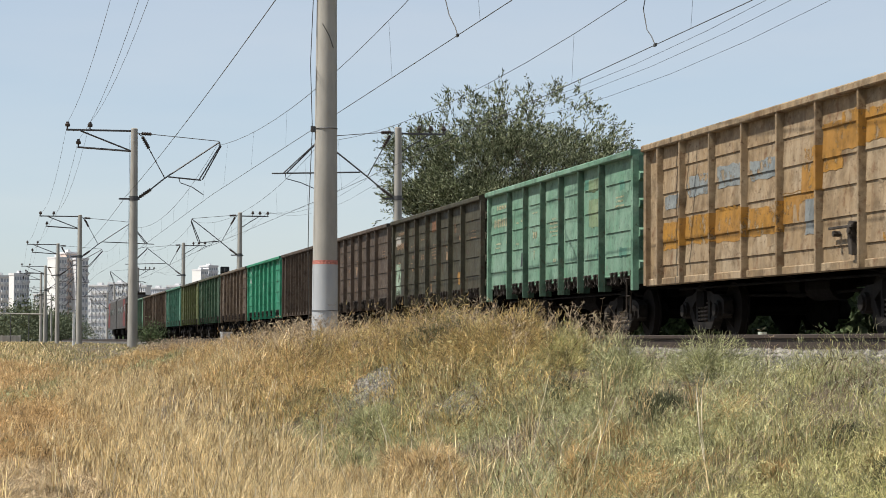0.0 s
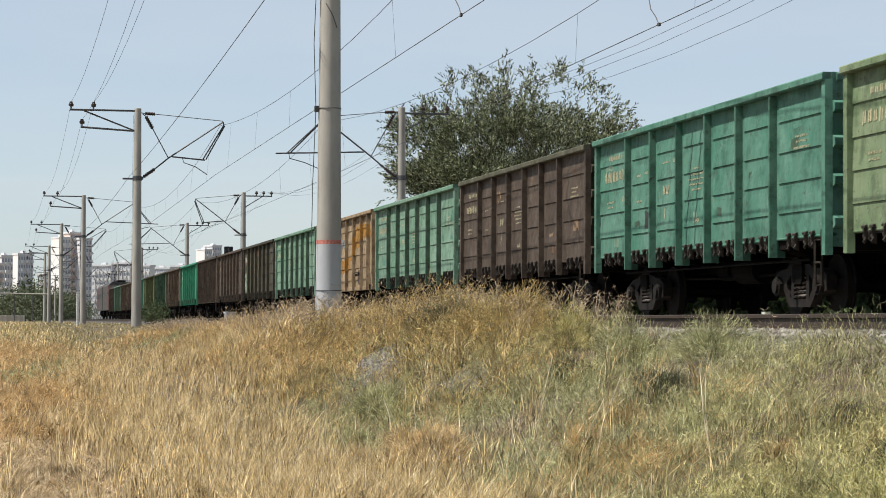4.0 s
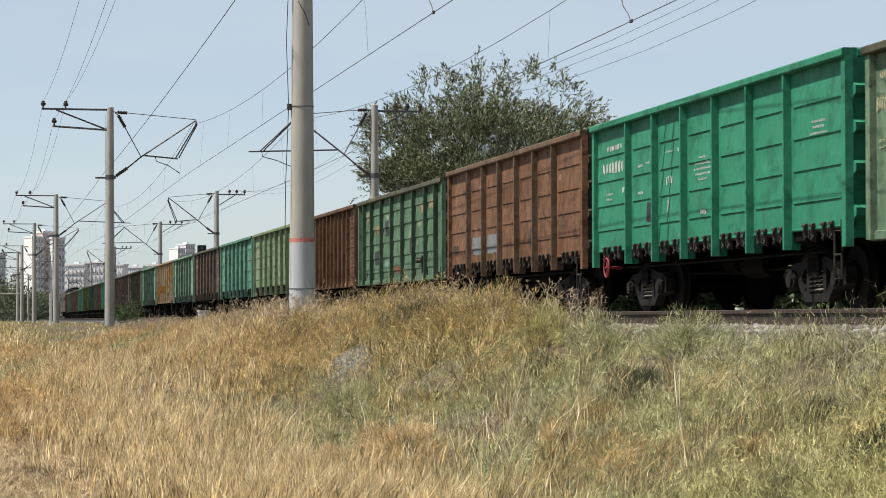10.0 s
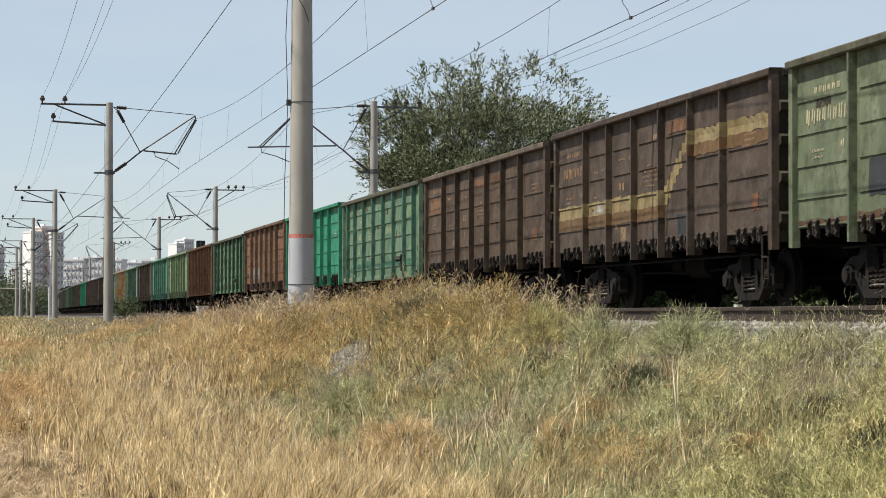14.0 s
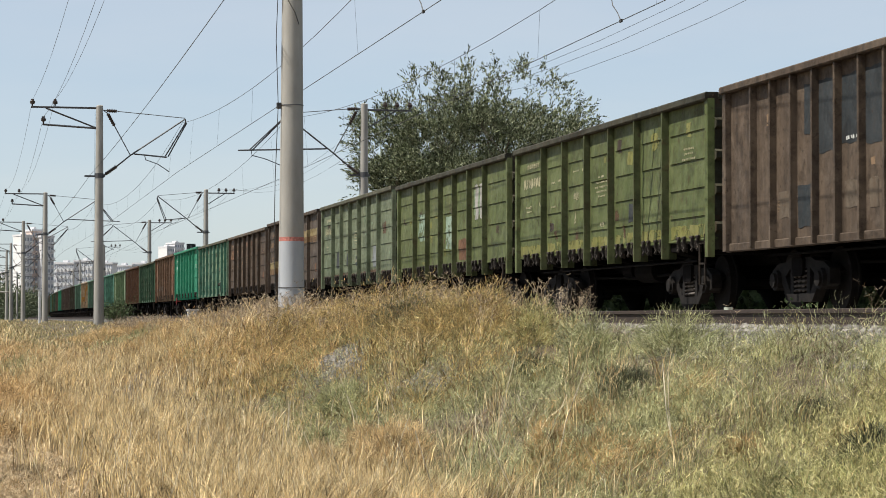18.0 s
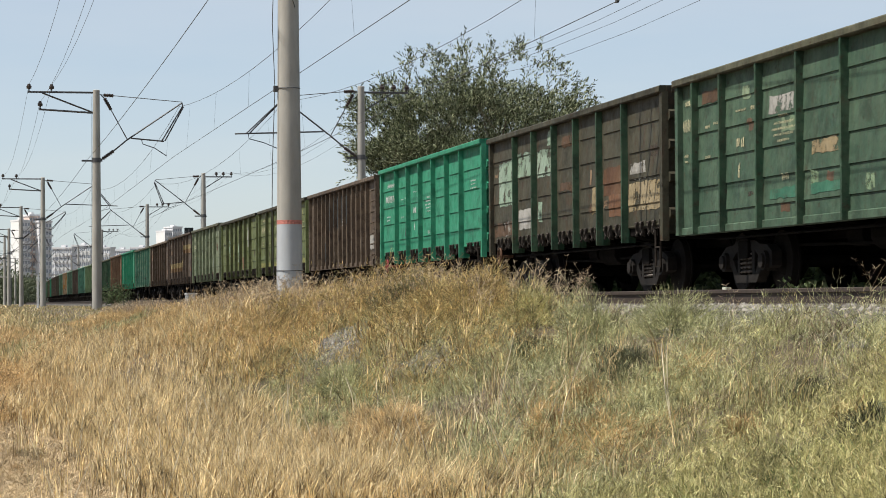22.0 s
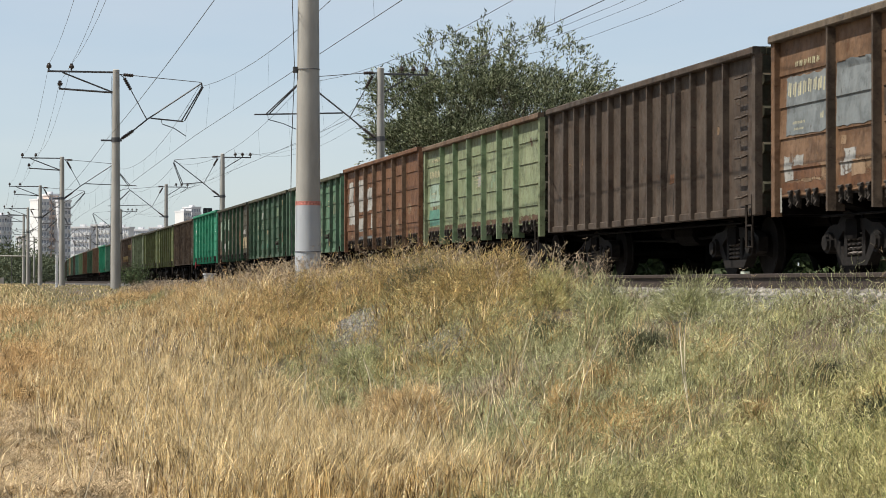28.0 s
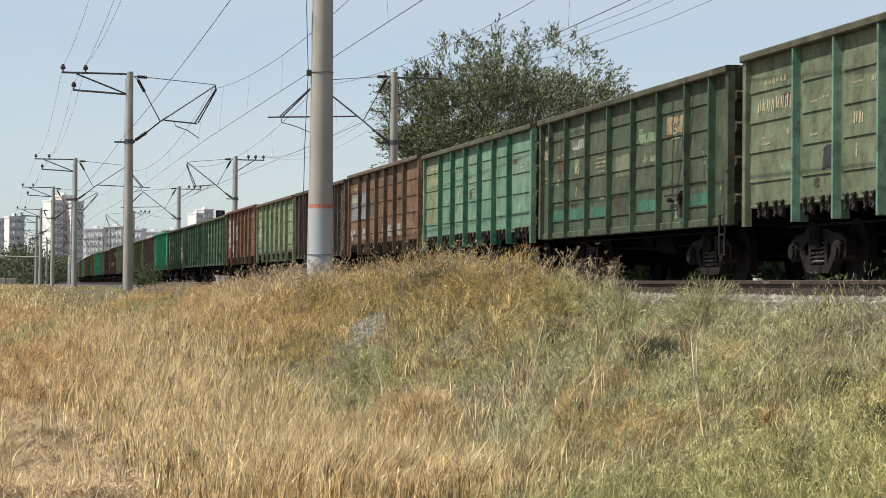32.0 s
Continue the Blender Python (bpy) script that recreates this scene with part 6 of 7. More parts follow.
def build_grass():
    bare = lambda x, y: step(0.8, 1.9, x + 0.02 * (y - 20) + 0.5 * wave(x, y, 0.6))
    clear = lambda x, y: 1 - spoil(x, y)
    n = 0
    n += lay("straw_grass", "tall dry straw-coloured grass of the field", 480000, (-3, 6.5, 15, 90),
             lambda x, y: clear(x, y) * (1 - 0.96 * right_slope(x, y)) * (0.2 + 0.8 * patchy(x, y, 0.8, 1)) * (0.015 + 0.985 * bare(x, y)) * (1 - 0.75 * up_bank(x, y)) * (1 - 0.95 * step(38, 60, y)), (0.24, 0.66), (0.0042, 0.0078), 0.26, STRAW, 0.7, 22)
    n += lay("sage_grass", "low silvery green grass on the bank", 30000, (1.6, 7.3, 9.0, 42),
             lambda x, y: clear(x, y) * np.clip(right_slope(x, y) + 0.30 * up_bank(x, y) * patchy(x, y, 0.9, 2) + 0.10, 0, 1), (0.12, 0.32), (0.003, 0.006), 0.5, SAGE, 0.7, 12)
    n += lay("ochre_weeds", "bushy golden weeds on the shoulder of the bank", 60000, (3.2, 7.3, 24, 34),
             lambda x, y: clear(x, y) * up_bank(x, y) * (1 - 0.85 * step(6.2, 6.8, x) * (1 - step(44, 50, y))) * (1 - 0.8 * right_slope(x, y)), (0.22, 0.52), (0.005, 0.0105), 0.55, OCHRE_W, 1.1, 18)
    n += lay("brown_weeds", "bushy brown weeds along the shoulder of the bank", 120000, (3.2, 7.3, 31, 78),
             lambda x, y: clear(x, y) * up_bank(x, y), (0.20, 0.48), (0.005, 0.0095), 0.5, WITHERED, 1.1, 18)
    n += lay("russet_grass", "tufts of reddish dead grass", 210000, (-3, 7.0, 19, 80),
             lambda x, y: clear(x, y) * step(24, 32, y) * np.clip((patchy(x, y, 1.1, 6) > 0.76 - 0.2 * step(36, 46, y)) + 1.2 * np.exp(-((x - 0.8) / 2.6) ** 2 - ((y - 57) / 10) ** 2), 0, 1), (0.12, 0.34), (0.0045, 0.009), 0.5, RUSSET, 1.0, 24)
    n += lay("green_tufts", "scattered tufts of fresh green grass", 60000, (-3, 7.0, 12, 60),
             lambda x, y: clear(x, y) * (patchy(x, y, 0.7, 9) > 0.74), (0.10, 0.28), (0.0045, 0.009), 0.5, FRESH_GRASS, 0.8, 24)
    yellow = lambda x, y: np.clip(0.45 + 0.75 * wave(x, y, 0.55) + (19.5 - y) / 9 + 0.9 * step(24, 28, y), 0, 1)
    hollow = lambda x, y: (patchy(x, y, 2.3, 5) > 0.30) * (1 - np.clip(1.6 * sum(np.exp(-((x - a) / w) ** 2 - ((y - b) / d) ** 2) for a, b, w, d in HOLLOWS), 0, 1))
    n += wiry("wiry_sage_weeds", "tangled wiry grey-green weeds on the bank", 1500, (2.2, 7.2, 9.0, 44),
              lambda x, y: clear(x, y) * hollow(x, y) * (1.05 - yellow(x, y)) * np.clip(right_slope(x, y) + 0.3 * up_bank(x, y), 0, 1), 0.15, (0.16, 0.42), (0.035, 0.10), (0.0019, 0.0036), 86, SAGE)
    n += wiry("wiry_yellow_weeds", "tangled wiry yellow-green weeds on the bank", 1600, (2.2, 7.2, 9.0, 40),
              lambda x, y: clear(x, y) * hollow(x, y) * yellow(x, y) * np.clip(right_slope(x, y) + 0.2 * up_bank(x, y), 0, 1), 0.15, (0.16, 0.42), (0.035, 0.10), (0.0019, 0.0036), 86, YELLOWISH)
    spots = lambda x, y, *s: np.clip(sum(np.exp(-((x - a) / w) ** 2 - ((y - b) / d) ** 2) for a, b, w, d in s), 0, 1)
    n += wiry("wiry_rust_weeds", "patches of withered reddish weeds on the bank", 150, (3.0, 6.8, 12.0, 34),
              lambda x, y: spots(x, y, (5.35, 20.2, 0.30, 1.1), (4.6, 17.0, 0.35, 1.0), (5.7, 18.2, 0.2, 0.7), (4.2, 33, 0.6, 1.5)), 0.13, (0.16, 0.36), (0.04, 0.13), (0.0026, 0.0046), 60, WITHERED, 2, 0.12)
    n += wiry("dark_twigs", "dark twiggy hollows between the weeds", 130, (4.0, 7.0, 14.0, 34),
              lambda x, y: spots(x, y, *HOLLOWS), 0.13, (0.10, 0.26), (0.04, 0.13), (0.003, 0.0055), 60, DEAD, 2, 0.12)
    crest = lambda x, y: clear(x, y) * up_bank(x, y) * (1 - step(6.1, 6.7, x) * (1 - step(44, 50, y))) * (1 - 0.85 * right_slope(x, y))
    n += wiry("wiry_golden_weeds", "tangled golden weeds on the crest of the bank", 700, (3.4, 7.3, 24, 34), crest, 0.18, (0.30, 0.75), (0.04, 0.12), (0.0032, 0.006), 44, OCHRE_W, 5, 0.3)
    n += wiry("wiry_brown_weeds", "tangled brown weeds on the crest of the bank", 700, (3.4, 7.3, 31, 70), crest, 0.18, (0.30, 0.70), (0.04, 0.12), (0.0036, 0.0065), 44, WITHERED, 5, 0.3)
    n += wiry("wiry_dry_weeds", "scattered brown tangles of dead weeds in the field", 620, (-0.5, 5.0, 28, 72),
              lambda x, y: clear(x, y) * (patchy(x, y, 0.9, 11) > 0.55) * (1 - right_slope(x, y)), 0.17, (0.22, 0.60), (0.05, 0.13), (0.0045, 0.0075), 40, RUSSET)
    n += wiry("grey_green_clumps", "grey-green weed clumps in the dry field", 70, (-1.5, 5.2, 40, 64),
              lambda x, y: np.clip(np.exp(-((x - 0.75) / 0.55) ** 2 - ((y - 45) / 2.2) ** 2) + np.exp(-((x - 3.84) / 0.45) ** 2 - ((y - 56) / 2.5) ** 2), 0, 1), 0.2, (0.25, 0.6), (0.08, 0.2), (0.006, 0.010), 40, SAGE)
    n += lay("straw_litter", "short trampled straw on the ground", 110000, (-4, 7.2, 9, 160),
             lambda x, y: (0.9 - 0.84 * right_slope(x, y)) * (1 - 0.8 * step(55, 75, y)) * (0.85 + 0.15 * bare(x, y)), (0.06, 0.18), (0.0045, 0.009), 0.9, LITTER, 1.2)
    n += lay("trodden_straw", "flattened straw strewn over the bare path", 260000, (-3, 2.0, 17, 40),
             lambda x, y: (1 - bare(x, y)) * 0.8, (0.05, 0.14), (0.004, 0.008), 1.6, LITTER, 0.6, 9)
    n += lay("far_field_grass", "distant olive and straw field grass", 210000, (-40, 30, 60, 500),
             lambda x, y: (x < 6.6) * 1.0, (0.08, 0.22), (0.007, 0.014), 0.5, FIELD, 0.7)
    n += lay("far_straw", "distant straw-coloured field grass", 45000, (-40, 30, 50, 300),
             lambda x, y: (x < 6.4) * patchy(x, y, 0.25, 3), (0.15, 0.38), (0.010, 0.02), 0.4, STRAW, 0.7)
    return n


build_grass()


def dome_weed(name, label, x, y, w, h, n, mat, fine=1.0, upright=0.3, seed=1):
    """One rounded bush of fine crooked stems that spread from a root."""
    r = np.random.default_rng(seed)
    z = float(ground_z(x, y))
    d = r.normal(0, 1, (n, 3))
    d[:, 2] = np.abs(d[:, 2])
    d /= np.linalg.norm(d, axis=1)[:, None]
    lump = 1 + 0.16 * np.sin(d[:, 0] * 5 + seed) + 0.14 * np.sin(d[:, 1] * 6 + 2 * seed) + 0.1 * np.sin(d[:, 2] * 9 + seed)
    rad = (0.35 + 0.65 * r.random(n) ** 0.55) * lump
    p = d * rad[:, None] * np.array([w / 2, w / 2, h])
    q = d * np.array([1, 1, 0.8]) + r.normal(0, 0.55, (n, 3)) + np.array([0, 0, upright])
    q /= np.linalg.norm(q, axis=1)[:, None]
    u = np.cross(q, r.normal(0, 1, (n, 3)))
    u /= np.linalg.norm(u, axis=1)[:, None]
    L = (r.uniform(0.05, 0.15, n) * (0.6 + 0.6 * h))[:, None]
    W = (r.uniform(0.0022, 0.0042, n) * fine * (1 + y / 90) / 2)[:, None]
    mid = p + q * L * 0.55 + u * L * 0.1
    V = np.stack([p - u * W, p + u * W, mid + u * W, mid - u * W, p + q * L], 1).reshape(-1, 3)
    i = np.arange(n) * 5
    ob = anchor(name, label, "weed", at=pose(x, y, z))
    tagged(part("foliage", bulk("foliage", V, np.stack([i + 3, i + 2, i + 4], 1), np.stack([i, i + 1, i + 2, i + 3], 1), mat), mat, ob), kind="stuff")
    g = G()
    for k in range(14):
        a = 6.28 * k / 14
        tip = Vector((math.cos(a) * w * 0.33, math.sin(a) * w * 0.33, h * random.uniform(0.4, 0.8)))
        g.rings([Vector((0, 0, -0.03)), tip * 0.5 + Vector((0, 0, 0.05)), tip], [0.006, 0.004, 0.003], 4, False)
    tagged(part("root_stock", raw(g, "root_stock"), mat, ob), kind="stuff")


def build_domes():
    tan, rust, dark = "rounded tan dry bush in the straw grass", "withered reddish weed on the bank", "dark grey-green wiry bush on the bank"
    gold, pale = "rounded golden weed on the crest of the bank", "pale grey-green wiry weed beside bare gravel"
    for k, (name, label, x, y, w, h, n, mat) in enumerate([
            ("dry_bush", tan, 3.72, 20.3, 0.95, 0.52, 11000, TAN), ("dry_bush", tan, 3.30, 21.6, 0.6, 0.38, 3500, TAN), ("dry_bush", tan, 4.05, 23.4, 0.7, 0.30, 3500, TAN),
            ("withered_weed", rust, 4.62, 18.2, 0.42, 0.32, 2400, WITHERED), ("withered_weed", rust, 5.15, 15.0, 0.26, 0.20, 900, WITHERED),
            ("withered_weed", rust, 4.75, 17.3, 0.36, 0.20, 1100, WITHERED), ("withered_weed", rust, 5.50, 13.9, 0.28, 0.18, 900, WITHERED), ("withered_weed", rust, 5.30, 19.6, 0.36, 0.20, 1100, WITHERED),
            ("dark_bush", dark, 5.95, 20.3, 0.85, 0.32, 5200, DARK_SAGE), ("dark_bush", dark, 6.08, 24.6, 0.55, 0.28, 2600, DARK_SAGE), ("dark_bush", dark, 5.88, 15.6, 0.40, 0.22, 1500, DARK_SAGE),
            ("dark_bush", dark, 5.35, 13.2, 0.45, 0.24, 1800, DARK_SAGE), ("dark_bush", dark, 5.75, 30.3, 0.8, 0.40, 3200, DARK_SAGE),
            ("pale_weed", pale, 4.35, 27.2, 0.9, 0.34, 3600, SAGE), ("pale_weed", pale, 3.70, 24.4, 0.7, 0.30, 2600, SAGE), ("pale_weed", pale, 6.45, 23.5, 0.9, 0.50, 4200, SAGE),
            ("pale_weed", pale, 6.75, 21.6, 0.8, 0.42, 3600, SAGE),
            ("golden_weed", gold, 5.75, 28.6, 0.8, 0.50, 3600, OCHRE_W), ("golden_weed", gold, 6.25, 28.0, 0.9, 0.58, 4200, OCHRE_W), ("golden_weed", gold, 6.45, 26.2, 0.7, 0.45, 3000, YELLOWISH),
            ("golden_weed", gold, 5.4, 33.6, 0.7, 0.42, 2400, OCHRE_W), ("golden_weed", gold, 4.75, 34.2, 0.8, 0.45, 2600, OCHRE_W)]):
        dome_weed(name, label, x, y, w, h, n, mat, seed=k + 1)


def build_dead_weeds():
    """Dark branching stalks along the crest and beside the rails."""
    g = G()
    for k in range(460):
        y = random.choice((random.uniform(17, 75), random.uniform(27, 46)))
        x = shoulder_x(y) + random.uniform(-0.5, 1.2) if y > 27 else random.uniform(6.3, 7.0)
        if y < 27 and random.random() < 0.72:
            continue
        z = float(ground_z(x, y))
        h = random.uniform(0.28, 0.62) * (1.0 if y < 46 else 0.5)
        lean = Vector((random.uniform(-0.25, 0.25), random.uniform(-0.3, 0.3), 1))
        base = Vector((x, y, z - 0.02))
        tip = base + lean * h
        thin = min(1.0, y / 32)
        g.rings([base, base.lerp(tip, 0.5), tip], [0.0035 * thin, 0.003 * thin, 0.002 * thin], 3, False)
        for j in range(random.randint(8, 13)):
            p = base.lerp(tip, random.uniform(0.35, 1.0))
            a = random.uniform(0, 6.28)
            q = p + Vector((math.cos(a) * 0.6, math.sin(a) * 0.6, random.uniform(0.4, 1.1))) * random.uniform(0.08, 0.22)
            g.rings([p, q], [0.002 * thin, 0.0015 * thin], 3, False)
            for i in range(4):
                e = q + Vector((random.uniform(-1, 1), random.uniform(-1, 1), random.uniform(-0.2, 1))) * 0.038
                g.rings([q, e], [0.0015 * thin, 0.0028 * thin], 3, False)
    tagged(dress(new("dead_weeds", raw(g, "dead_weeds")), DEAD), "dry branching weeds along the crest", "weeds", kind="stuff")
    s = G()
    for k in range(120):
        y = random.uniform(15, 38)
        x = y * math.tan(radians(random.uniform(2, 18)))
        if x > 5.7 - 0.03 * y:
            continue
        z = float(ground_z(x, y))
        h = random.uniform(0.35, 0.85)
        d = Vector((random.uniform(-0.5, 0.4), random.uniform(-0.2, 0.2), 1))
        p = Vector((x, y, z))
        s.rings([p, p + d * h * 0.5, p + d * h + Vector((random.uniform(-0.08, 0.08), 0, 0))], [0.0048, 0.0042, 0.003], 4, False)
    tagged(dress(new("bleached_stalks", raw(s, "bleached_stalks")), PALE_STALK), "long bleached grass stalks leaning over the slope", "grass", kind="stuff")


def raw(g, name):
    me = bpy.data.meshes.new(name)
    me.from_pydata(g.v, [], g.f)
    me.update()
    return me


build_domes()
build_dead_weeds()


def leaf_cloud(name, centres, per, spread, size, mat, seed=3):
    """Many small leaves round twig ends."""
    r = np.random.default_rng(seed)
    c = np.repeat(np.asarray(centres, float), per, axis=0)
    n = len(c)
    p = c + r.normal(0, spread, (n, 3))
    d = r.normal(0, 1, (n, 3)) + np.array([0, 0, 0.3])
    d /= np.linalg.norm(d, axis=1)[:, None]
    u = np.cross(d, r.normal(0, 1, (n, 3)))
    u /= np.linalg.norm(u, axis=1)[:, None]
    L = r.uniform(size * 0.7, size * 1.4, n)[:, None]
    W = L * 0.22
    V = np.stack([p, p + d * L * 0.5 + u * W, p + d * L, p + d * L * 0.5 - u * W], 1).reshape(-1, 3)
    i = np.arange(n) * 4
    return bulk(name, V, np.zeros((0, 3), int), np.stack([i, i + 1, i + 2, i + 3], 1), mat)


def spray_cloud(name, ends, centre, per, length, leaf, mat, seed=9):
    """Leafy shoots: each springs from a limb's end, reaches up and outward, and carries narrow leaves close along it."""
    r = np.random.default_rng(seed)
    e = np.asarray(ends, float)
    out = e - np.asarray(centre)
    out /= np.linalg.norm(out, axis=1)[:, None] + 1e-6
    d0 = out * 0.8 + r.normal(0, 0.42, e.shape) + np.array([0, 0, 0.45])
    d0 /= np.linalg.norm(d0, axis=1)[:, None]
    long = r.uniform(0.5, 1.3, len(e)) * length
    idx = np.repeat(np.arange(len(e)), per)
    t = np.tile((np.arange(per) + 0.5) / per, len(e))
    p = e[idx] + d0[idx] * (t * long[idx])[:, None] - np.array([0, 0, 1]) * (0.30 * (t * t) * long[idx])[:, None] + r.normal(0, 0.035, (len(idx), 3))
    d = d0[idx] * 1.0 + r.normal(0, 0.36, p.shape) - np.array([0, 0, 0.30]) * t[:, None]
    d /= np.linalg.norm(d, axis=1)[:, None]
    u = np.cross(d, r.normal(0, 1, p.shape))
    u /= np.linalg.norm(u, axis=1)[:, None]
    L = r.uniform(leaf * 0.7, leaf * 1.3, len(idx))[:, None]
    W = L * 0.13
    V = np.stack([p, p + d * L * 0.45 + u * W, p + d * L, p + d * L * 0.45 - u * W], 1).reshape(-1, 3)
    i = np.arange(len(idx)) * 4
    return bulk(name, V, np.zeros((0, 3), int), np.stack([i, i + 1, i + 2, i + 3], 1), mat)


def build_tree():
    """A broad willow-leaved tree beyond the line, its crown reaching over the wagons."""
    leaf = blades("willow_leaves", (0.045, 0.055, 0.028), (0.10, 0.12, 0.058), (0.19, 0.215, 0.115), (0.38, 0.40, 0.255), (0.065, 0.08, 0.04), through=0.18)
    cx, cy, z0 = 26.15, 118.0, float(ground_z(26.3, 118.0))
    ob = anchor("willow_tree", "broad grey-green willow-leaved tree beyond the railway", "tree", at=pose(cx, cy, z0 + 0.0, 0, 0, 0))
    wood, ends = G(), []

    def limb(p, d, length, r, depth):
        pts, rad = [p], [r]
        for k in range(4):
            d = (d + Vector((random.gauss(0, 0.16), random.gauss(0, 0.16), random.gauss(0.04, 0.08)))).normalized()
            p = p + d * length / 4
            pts.append(p)
            rad.append(r * (1 - 0.16 * (k + 1)))
            if depth >= 2:
                ends.append(p)
        if depth < 2 or math.hypot(p.x, p.y) < 5.6 * math.sqrt(max(0.0, 1 - ((p.z * 1.08 - 7.7) / 6.6) ** 2)):
            wood.rings(pts, rad, (9, 6, 5, 4, 3)[depth], False)
        if depth < 4:
            for k in range(5 if depth < 2 else 4):
                a = random.uniform(0, 6.28)
                nd = (d * 0.8 + Vector((math.cos(a), math.sin(a), random.uniform(-0.25, 0.5))) * 0.9).normalized()
                limb(pts[random.randint(2, 4)], nd, length * random.uniform(0.55, 0.78), rad[-1] * 0.75, depth + 1)
        else:
            ends.append(p)

    for k in range(4):
        a = 1.57 * k + 0.4
        limb(Vector((0.15 * math.cos(a), 0.15 * math.sin(a), 0.0)), Vector((0.27 * math.cos(a), 0.27 * math.sin(a), 1)).normalized(), 6.5, 0.24, 0)
    # a second set of boughs, turned half round the trunk
    rise = 1.08
    wood.v = [(x, y, z * rise) for x, y, z in wood.v]
    ends = [Vector((p.x, p.y, p.z * rise)) for p in ends]
    wood.add([(-x, -y, z) for x, y, z in wood.v], [tuple(q) for q in wood.f])
    ends += [Vector((-p.x, -p.y, p.z)) for p in ends]
    part("trunk", raw(wood, "limbs"), BARK, ob)
    e = np.array([tuple(p) for p in ends]) * np.array([1.1, 1.1, 1.0])
    f = 1 - np.clip((e[:, 2] - 7.9) / 7.0, -1, 1) ** 2
    rim = 6.9 * np.sqrt(f) * (1 + 0.08 * np.sin(5 * np.arctan2(e[:, 1], e[:, 0]) + e[:, 2]))
    e = e[(np.hypot(e[:, 0], e[:, 1]) < rim) & (e[:, 2] < 14.6)]
    # the shoots gather in tufts with gaps between them
    clump = np.sin(e[:, 0] * 2.6 + 1.1 * np.sin(e[:, 2] * 1.7)) + np.sin(e[:, 2] * 2.4 + 0.8 * np.sin(e[:, 1] * 1.9)) + np.sin(e[:, 1] * 2.3 + 1.3 * np.sin(e[:, 0] * 1.6))
    e = e[clump > -0.2]
    e = e[np.random.default_rng(4).permutation(len(e))[:10000]]
    part("crown", spray_cloud("crown", e, (0, 0, 5.0), 16, 0.95, 0.20, leaf), leaf, ob)


build_tree()


def shrub(x, y, w, h, leaf, name="shrub", label="low green shrub beside the track", n=2600):
    z = float(ground_z(x, y))
    ob = anchor(name, label, "shrub", at=pose(x, y, z))
    g, ends = G(), []
    for k in range(26):
        a, t = random.uniform(0, 6.28), random.uniform(0.2, 1.0)
        tip = Vector((math.cos(a) * w * t * 0.5, math.sin(a) * w * t * 0.5, h * random.uniform(0.45, 1.0) * (1.15 - 0.4 * t)))
        g.rings([Vector((0, 0, 0)), tip * 0.5 + Vector((0, 0, 0.1)), tip], [0.02, 0.012, 0.006], 4, False)
        ends += [tuple(tip), tuple(tip * 0.8), tuple(tip * 0.6)]
    tagged(part("stems", raw(g, "stems"), BARK, ob), kind="stuff")
    part("foliage", leaf_cloud("foliage", ends, n // len(ends), 0.16 * h, 0.05 + 0.03 * h, leaf, int(x * 10 + y)), leaf, ob)


shrub(6.25, 100.6, 1.3, 1.05, BUSH, n=1800)
shrub(10.7, 29.0, 0.7, 0.45, BUSH, "weed_clump", "small grey-green weed between the tracks", 420)


# ---- distance ----
def far_block(x, y, w, d, h, floors, cols, wall, label, turn=0.0, end=None):
    """A slab of flats: walls, roof parapet, windows and balconies in rows; end is the paint of a blank end wall."""
    z = float(ground_z(x, y))
    ob = anchor("apartment_building", label, "building", "far blocks of flats", pose(x, y, z, 0, 0, turn))
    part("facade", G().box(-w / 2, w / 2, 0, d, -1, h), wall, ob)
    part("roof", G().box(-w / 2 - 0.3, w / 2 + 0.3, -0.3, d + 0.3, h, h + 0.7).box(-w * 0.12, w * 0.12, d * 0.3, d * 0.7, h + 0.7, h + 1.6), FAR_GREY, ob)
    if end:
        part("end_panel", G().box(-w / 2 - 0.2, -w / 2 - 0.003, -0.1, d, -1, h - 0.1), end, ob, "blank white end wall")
    cols *= 2
    fh, cw = h / floors, w / cols
    pane = G().box(0, cw * 0.56, -0.06, 0.1, fh * 0.38, fh * 0.82).mesh("window")
    rail = G().box(-cw * 0.15, cw * 0.7, -1.0, -0.07, 0.1, fh * 0.36).mesh("balcony")
    for i in range(cols):
        for f in range(floors):
            at = pose(-w / 2 + cw * (i + 0.22), 0, f * fh)
            part("window", pane, FAR_GLASS, ob, at=at)
            if i % 2:
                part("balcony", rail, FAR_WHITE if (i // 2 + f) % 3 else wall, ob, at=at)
    return ob


# Distance haze is put into these colours: paler panels, lifted window glass.
FAR_WHITE = concrete_material("hazed_white_panels", (0.66, 0.66, 0.65), 0.06)
FAR_GREY = concrete_material("hazed_grey_panels", (0.62, 0.62, 0.63), 0.12)
FAR_TAN = concrete_material("hazed_brown_panels", (0.55, 0.44, 0.38), 0.12)
FAR_GLASS = plain("hazed_window_glass", (0.26, 0.28, 0.31), 0.3)


def bearing(deg, dist):
    return dist * math.sin(radians(deg)), dist * math.cos(radians(deg))


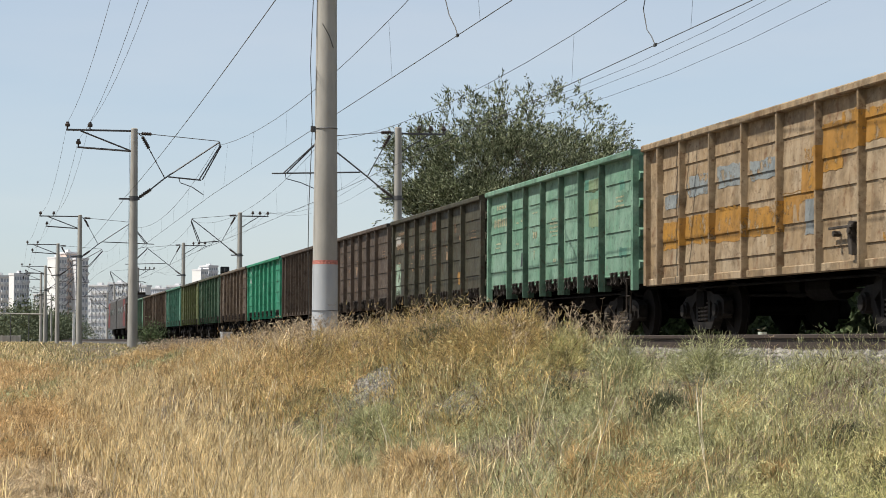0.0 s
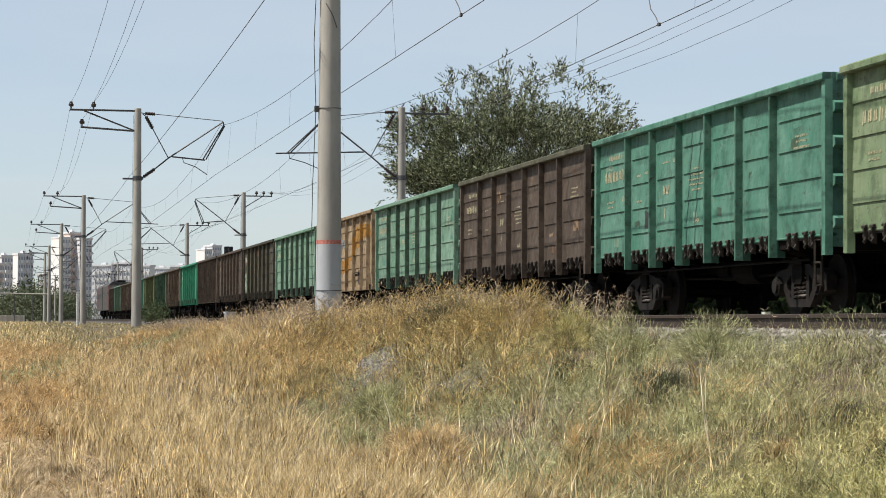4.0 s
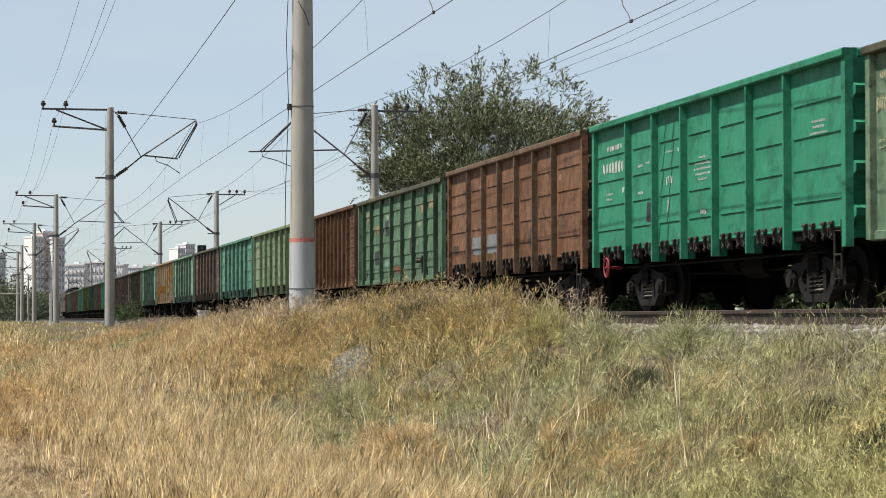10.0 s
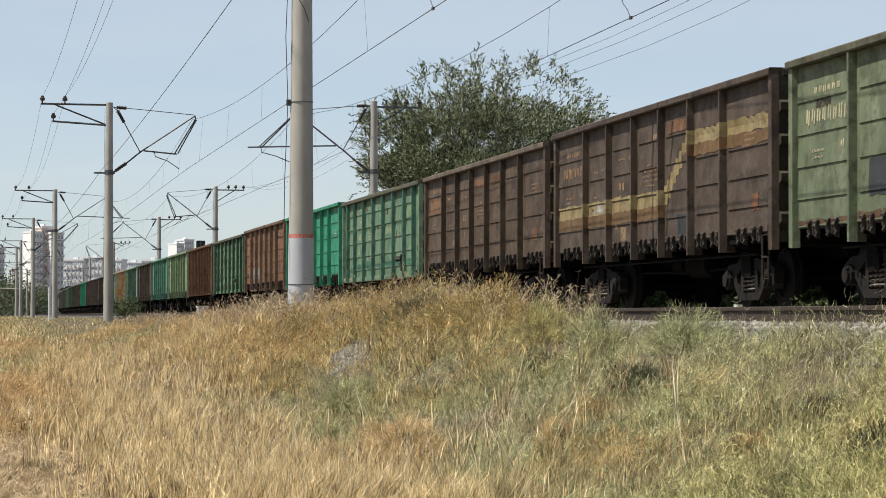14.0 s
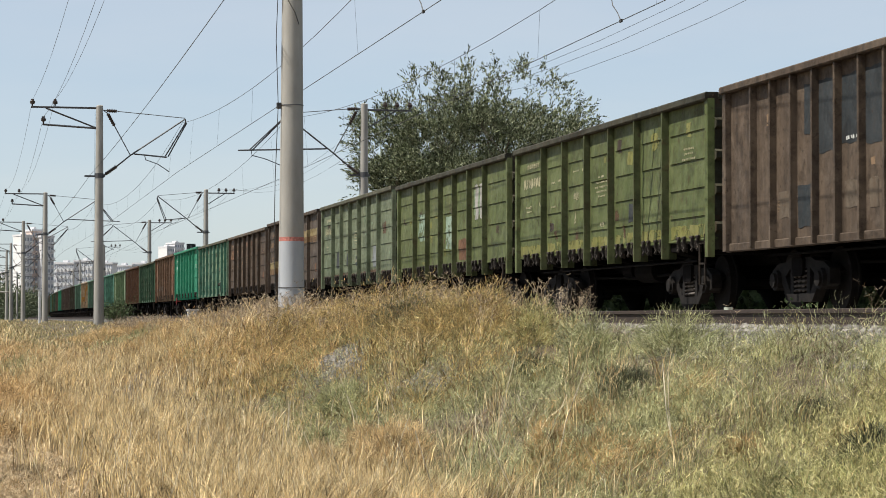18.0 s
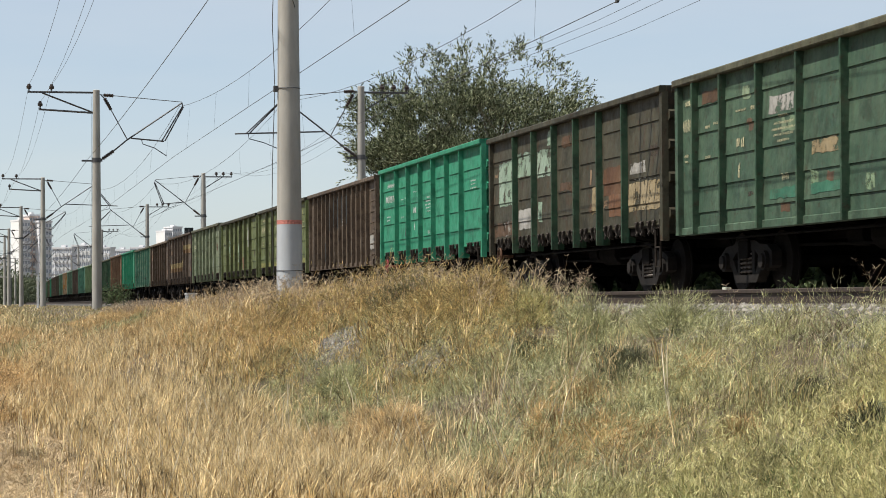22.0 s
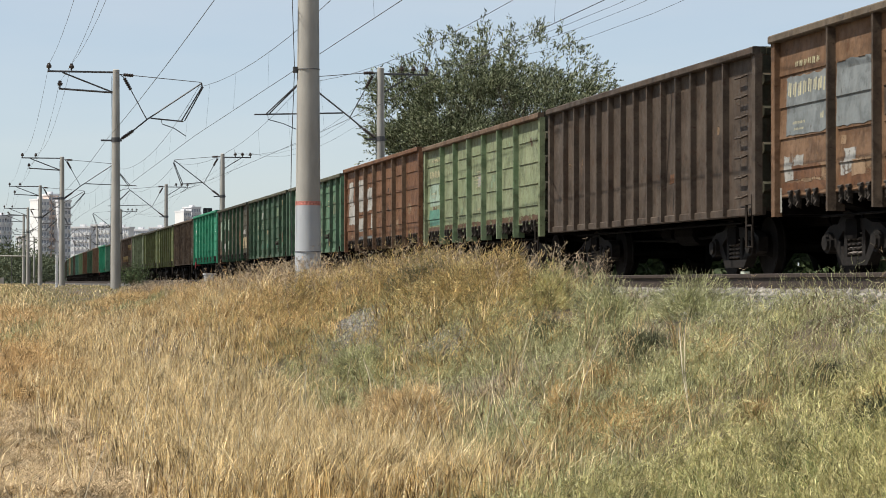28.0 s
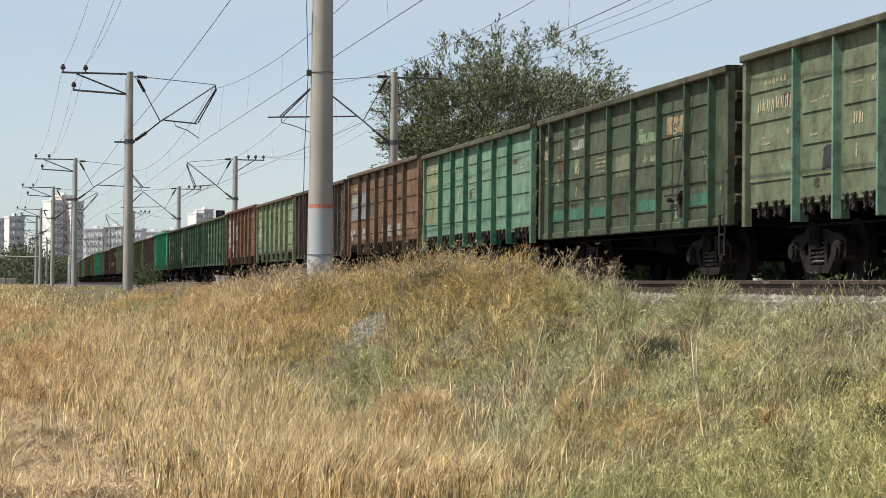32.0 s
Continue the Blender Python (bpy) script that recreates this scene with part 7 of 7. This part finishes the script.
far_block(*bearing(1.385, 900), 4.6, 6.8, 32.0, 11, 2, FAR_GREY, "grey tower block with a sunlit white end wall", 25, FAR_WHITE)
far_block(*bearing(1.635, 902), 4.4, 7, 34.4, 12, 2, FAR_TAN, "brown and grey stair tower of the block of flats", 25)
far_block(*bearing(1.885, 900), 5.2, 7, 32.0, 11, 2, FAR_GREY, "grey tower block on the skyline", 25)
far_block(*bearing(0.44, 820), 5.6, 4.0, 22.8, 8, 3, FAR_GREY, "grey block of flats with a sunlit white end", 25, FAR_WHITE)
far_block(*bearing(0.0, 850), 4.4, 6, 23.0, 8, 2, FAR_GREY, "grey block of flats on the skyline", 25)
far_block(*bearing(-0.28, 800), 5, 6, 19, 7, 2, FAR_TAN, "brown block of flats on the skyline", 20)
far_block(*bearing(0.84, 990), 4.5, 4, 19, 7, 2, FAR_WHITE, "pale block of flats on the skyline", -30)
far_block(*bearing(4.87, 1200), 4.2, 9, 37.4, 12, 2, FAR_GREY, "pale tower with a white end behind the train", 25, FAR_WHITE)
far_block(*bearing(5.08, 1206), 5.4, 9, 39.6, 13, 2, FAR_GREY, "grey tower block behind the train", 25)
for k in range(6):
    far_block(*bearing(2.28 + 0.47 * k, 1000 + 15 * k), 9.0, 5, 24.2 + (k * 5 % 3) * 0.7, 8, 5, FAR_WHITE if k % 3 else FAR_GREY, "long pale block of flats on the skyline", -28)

yard = anchor("yard_wall", "low pale concrete yard wall across the field", "wall", at=pose(*bearing(0.2, 330), -0.5))
for k in range(2, 5):
    part("wall_panel", shared("yard_panel", lambda: G().cbox(-1.2, 1.2, -0.08, 0.08, -0.4, 1.0, 0.03, 0).mesh("wall_panel")), CONCRETE, yard, at=pose(-10 + 2.5 * k, 0, 0))
    part("wall_post", shared("yard_post", lambda: G().cbox(-0.1, 0.1, -0.12, 0.12, -0.4, 1.1, 0.02, 2).mesh("wall_post")), CONCRETE, yard, at=pose(-8.75 + 2.5 * k, 0, 0))
pipes = anchor("pipe_gantry", "raised pipe on thin steel posts before the yard wall", "pipe gantry", at=pose(*bearing(0.45, 300), -0.5))
part("pipe", G().tube([(-4.2, 0, 3.8), (3.4, 0, 3.7)], 0.08, 8), CONCRETE, pipes)
for x in (-3.8, -1.4, 0.9, 3.2):
    part("post", shared("pipe_post", lambda: G().cyl((0, 0, -0.4), (0, 0, 3.75), 0.06, 6).mesh("post")), GALV, pipes, at=pose(x, 0, 0))


def far_woods():
    """Loose belts of trees and bushes in front of the town."""
    r = np.random.default_rng(11)
    # leaf colours are lifted so that distance haze sits in the base colour
    leaf = blades("hazed_foliage", (0.055, 0.07, 0.038), (0.075, 0.09, 0.048), (0.105, 0.12, 0.068), (0.06, 0.078, 0.038), through=0.15)
    pts = []

    def crown(deg, dist, h, n):
        x, y = bearing(deg, dist)
        if abs(x - 11.0 - bend(y)) < 8.5:
            return
        a, b, c = r.normal(0, h * 0.28, n), r.normal(0, h * 0.28, n), r.beta(1.8, 1.6, n) * h
        pts.append(np.stack([x + a * (1.1 - c / h * 0.6), y + b, float(ground_z(x, y)) + c], 1))

    for k in range(330):
        deg = r.uniform(-1.5, 3.6) if k % 3 else r.uniform(-1.5, 9.0)
        crown(deg, r.uniform(440, 640), r.uniform(4.5, 8.0) * (0.7 + 0.5 * math.sin(deg * 2.1) ** 2), 40)
    for k in range(60):         # bushes on the inside of the bend
        crown(r.uniform(1.2, 1.75), r.uniform(600, 660), r.uniform(5.0, 8.0), 60)
    for k in range(200):        # the belt before the town
        deg = r.uniform(-1.4, 6.5)
        crown(deg, r.uniform(760, 815), r.uniform(8.0, 12.5) * (0.75 + 0.35 * math.sin(deg * 2.6 + 1) ** 2), 40)
    c = np.concatenate(pts)
    tagged(new("far_woods", leaf_cloud("far_woods", c, 5, 0.7, 0.6, leaf, 5)), "belts of haze-paled green trees before the distant town", "trees", kind="stuff")
    # Scrub belt filled in and raised to block bright sky beneath the wagons.
    n = 19000
    y = 15 + 300 * r.random(n) ** 1.7
    x = r.uniform(15.4, 16.9, n)
    z = ground_z(x, y) + r.random(n) * (1.45 + 0.35 * wave(x, y, 0.9))
    c = np.stack([x, y, z], 1)
    tagged(new("trackside_scrub", leaf_cloud("trackside_scrub", c, 3, 0.14, 0.30, BUSH, 6)), "dense dark scrub added behind the far track to block the sky", "bushes", kind="stuff")


far_woods()


def build_stones():
    """Loose crushed stone on the ballast shoulder and bare spoil on the bank."""
    r = np.random.default_rng(5)
    P, S = [], []
    n = 8200
    y = 13 * (36 / 13) ** r.random(n)
    x = r.uniform(6.7, 8.0, n)
    z = np.where(x < 7.55, -0.46 + (x - 6.92) / 0.63 * 0.26, -0.2)
    z = np.maximum(z, ground_z(x, y))
    P.append(np.stack([x, y, z], 1))
    S.append(r.uniform(0.018, 0.044, n))
    for cx, cy, w, d, m in ((4.82, 30.2, 0.24, 0.55, 3000), (5.36, 26.6, 0.17, 0.36, 1500), (5.42, 28.6, 0.12, 0.25, 400)):
        x, y = r.normal(cx, w, m), r.normal(cy, d, m)
        P.append(np.stack([x, y, ground_z(x, y)], 1))
        S.append(r.uniform(0.008, 0.026, m))
    P, S = np.concatenate(P), np.concatenate(S)
    n = len(P)
    # each stone is a squat block with jittered corners, turned at random
    cube = np.array([(a, b, c) for a in (-1, 1) for b in (-1, 1) for c in (-0.7, 0.7)], float)
    C = cube[None] * r.uniform(0.45, 1.0, (n, 8, 1)) + r.normal(0, 0.12, (n, 8, 3))
    q = r.normal(0, 1, (n, 4))
    q /= np.linalg.norm(q, axis=1)[:, None]
    w, v = q[:, None, :1], q[:, None, 1:]
    t = 2 * np.cross(np.broadcast_to(v, C.shape), C)
    C = C + w * t + np.cross(np.broadcast_to(v, C.shape), t)
    V = P[:, None, :] + C * S[:, None, None]
    quad = np.array([(0, 1, 3, 2), (4, 6, 7, 5), (0, 4, 5, 1), (2, 3, 7, 6), (0, 2, 6, 4), (1, 5, 7, 3)])
    F = (np.arange(n) * 8)[:, None, None] + quad[None]
    me = bulk("loose_ballast", V.reshape(-1, 3), np.zeros((0, 3), int), F.reshape(-1, 4), STONE)
    tagged(new("loose_ballast", me), "grey angular crushed stone spilling down the bank", "gravel", kind="stuff")


build_stones()
motions()
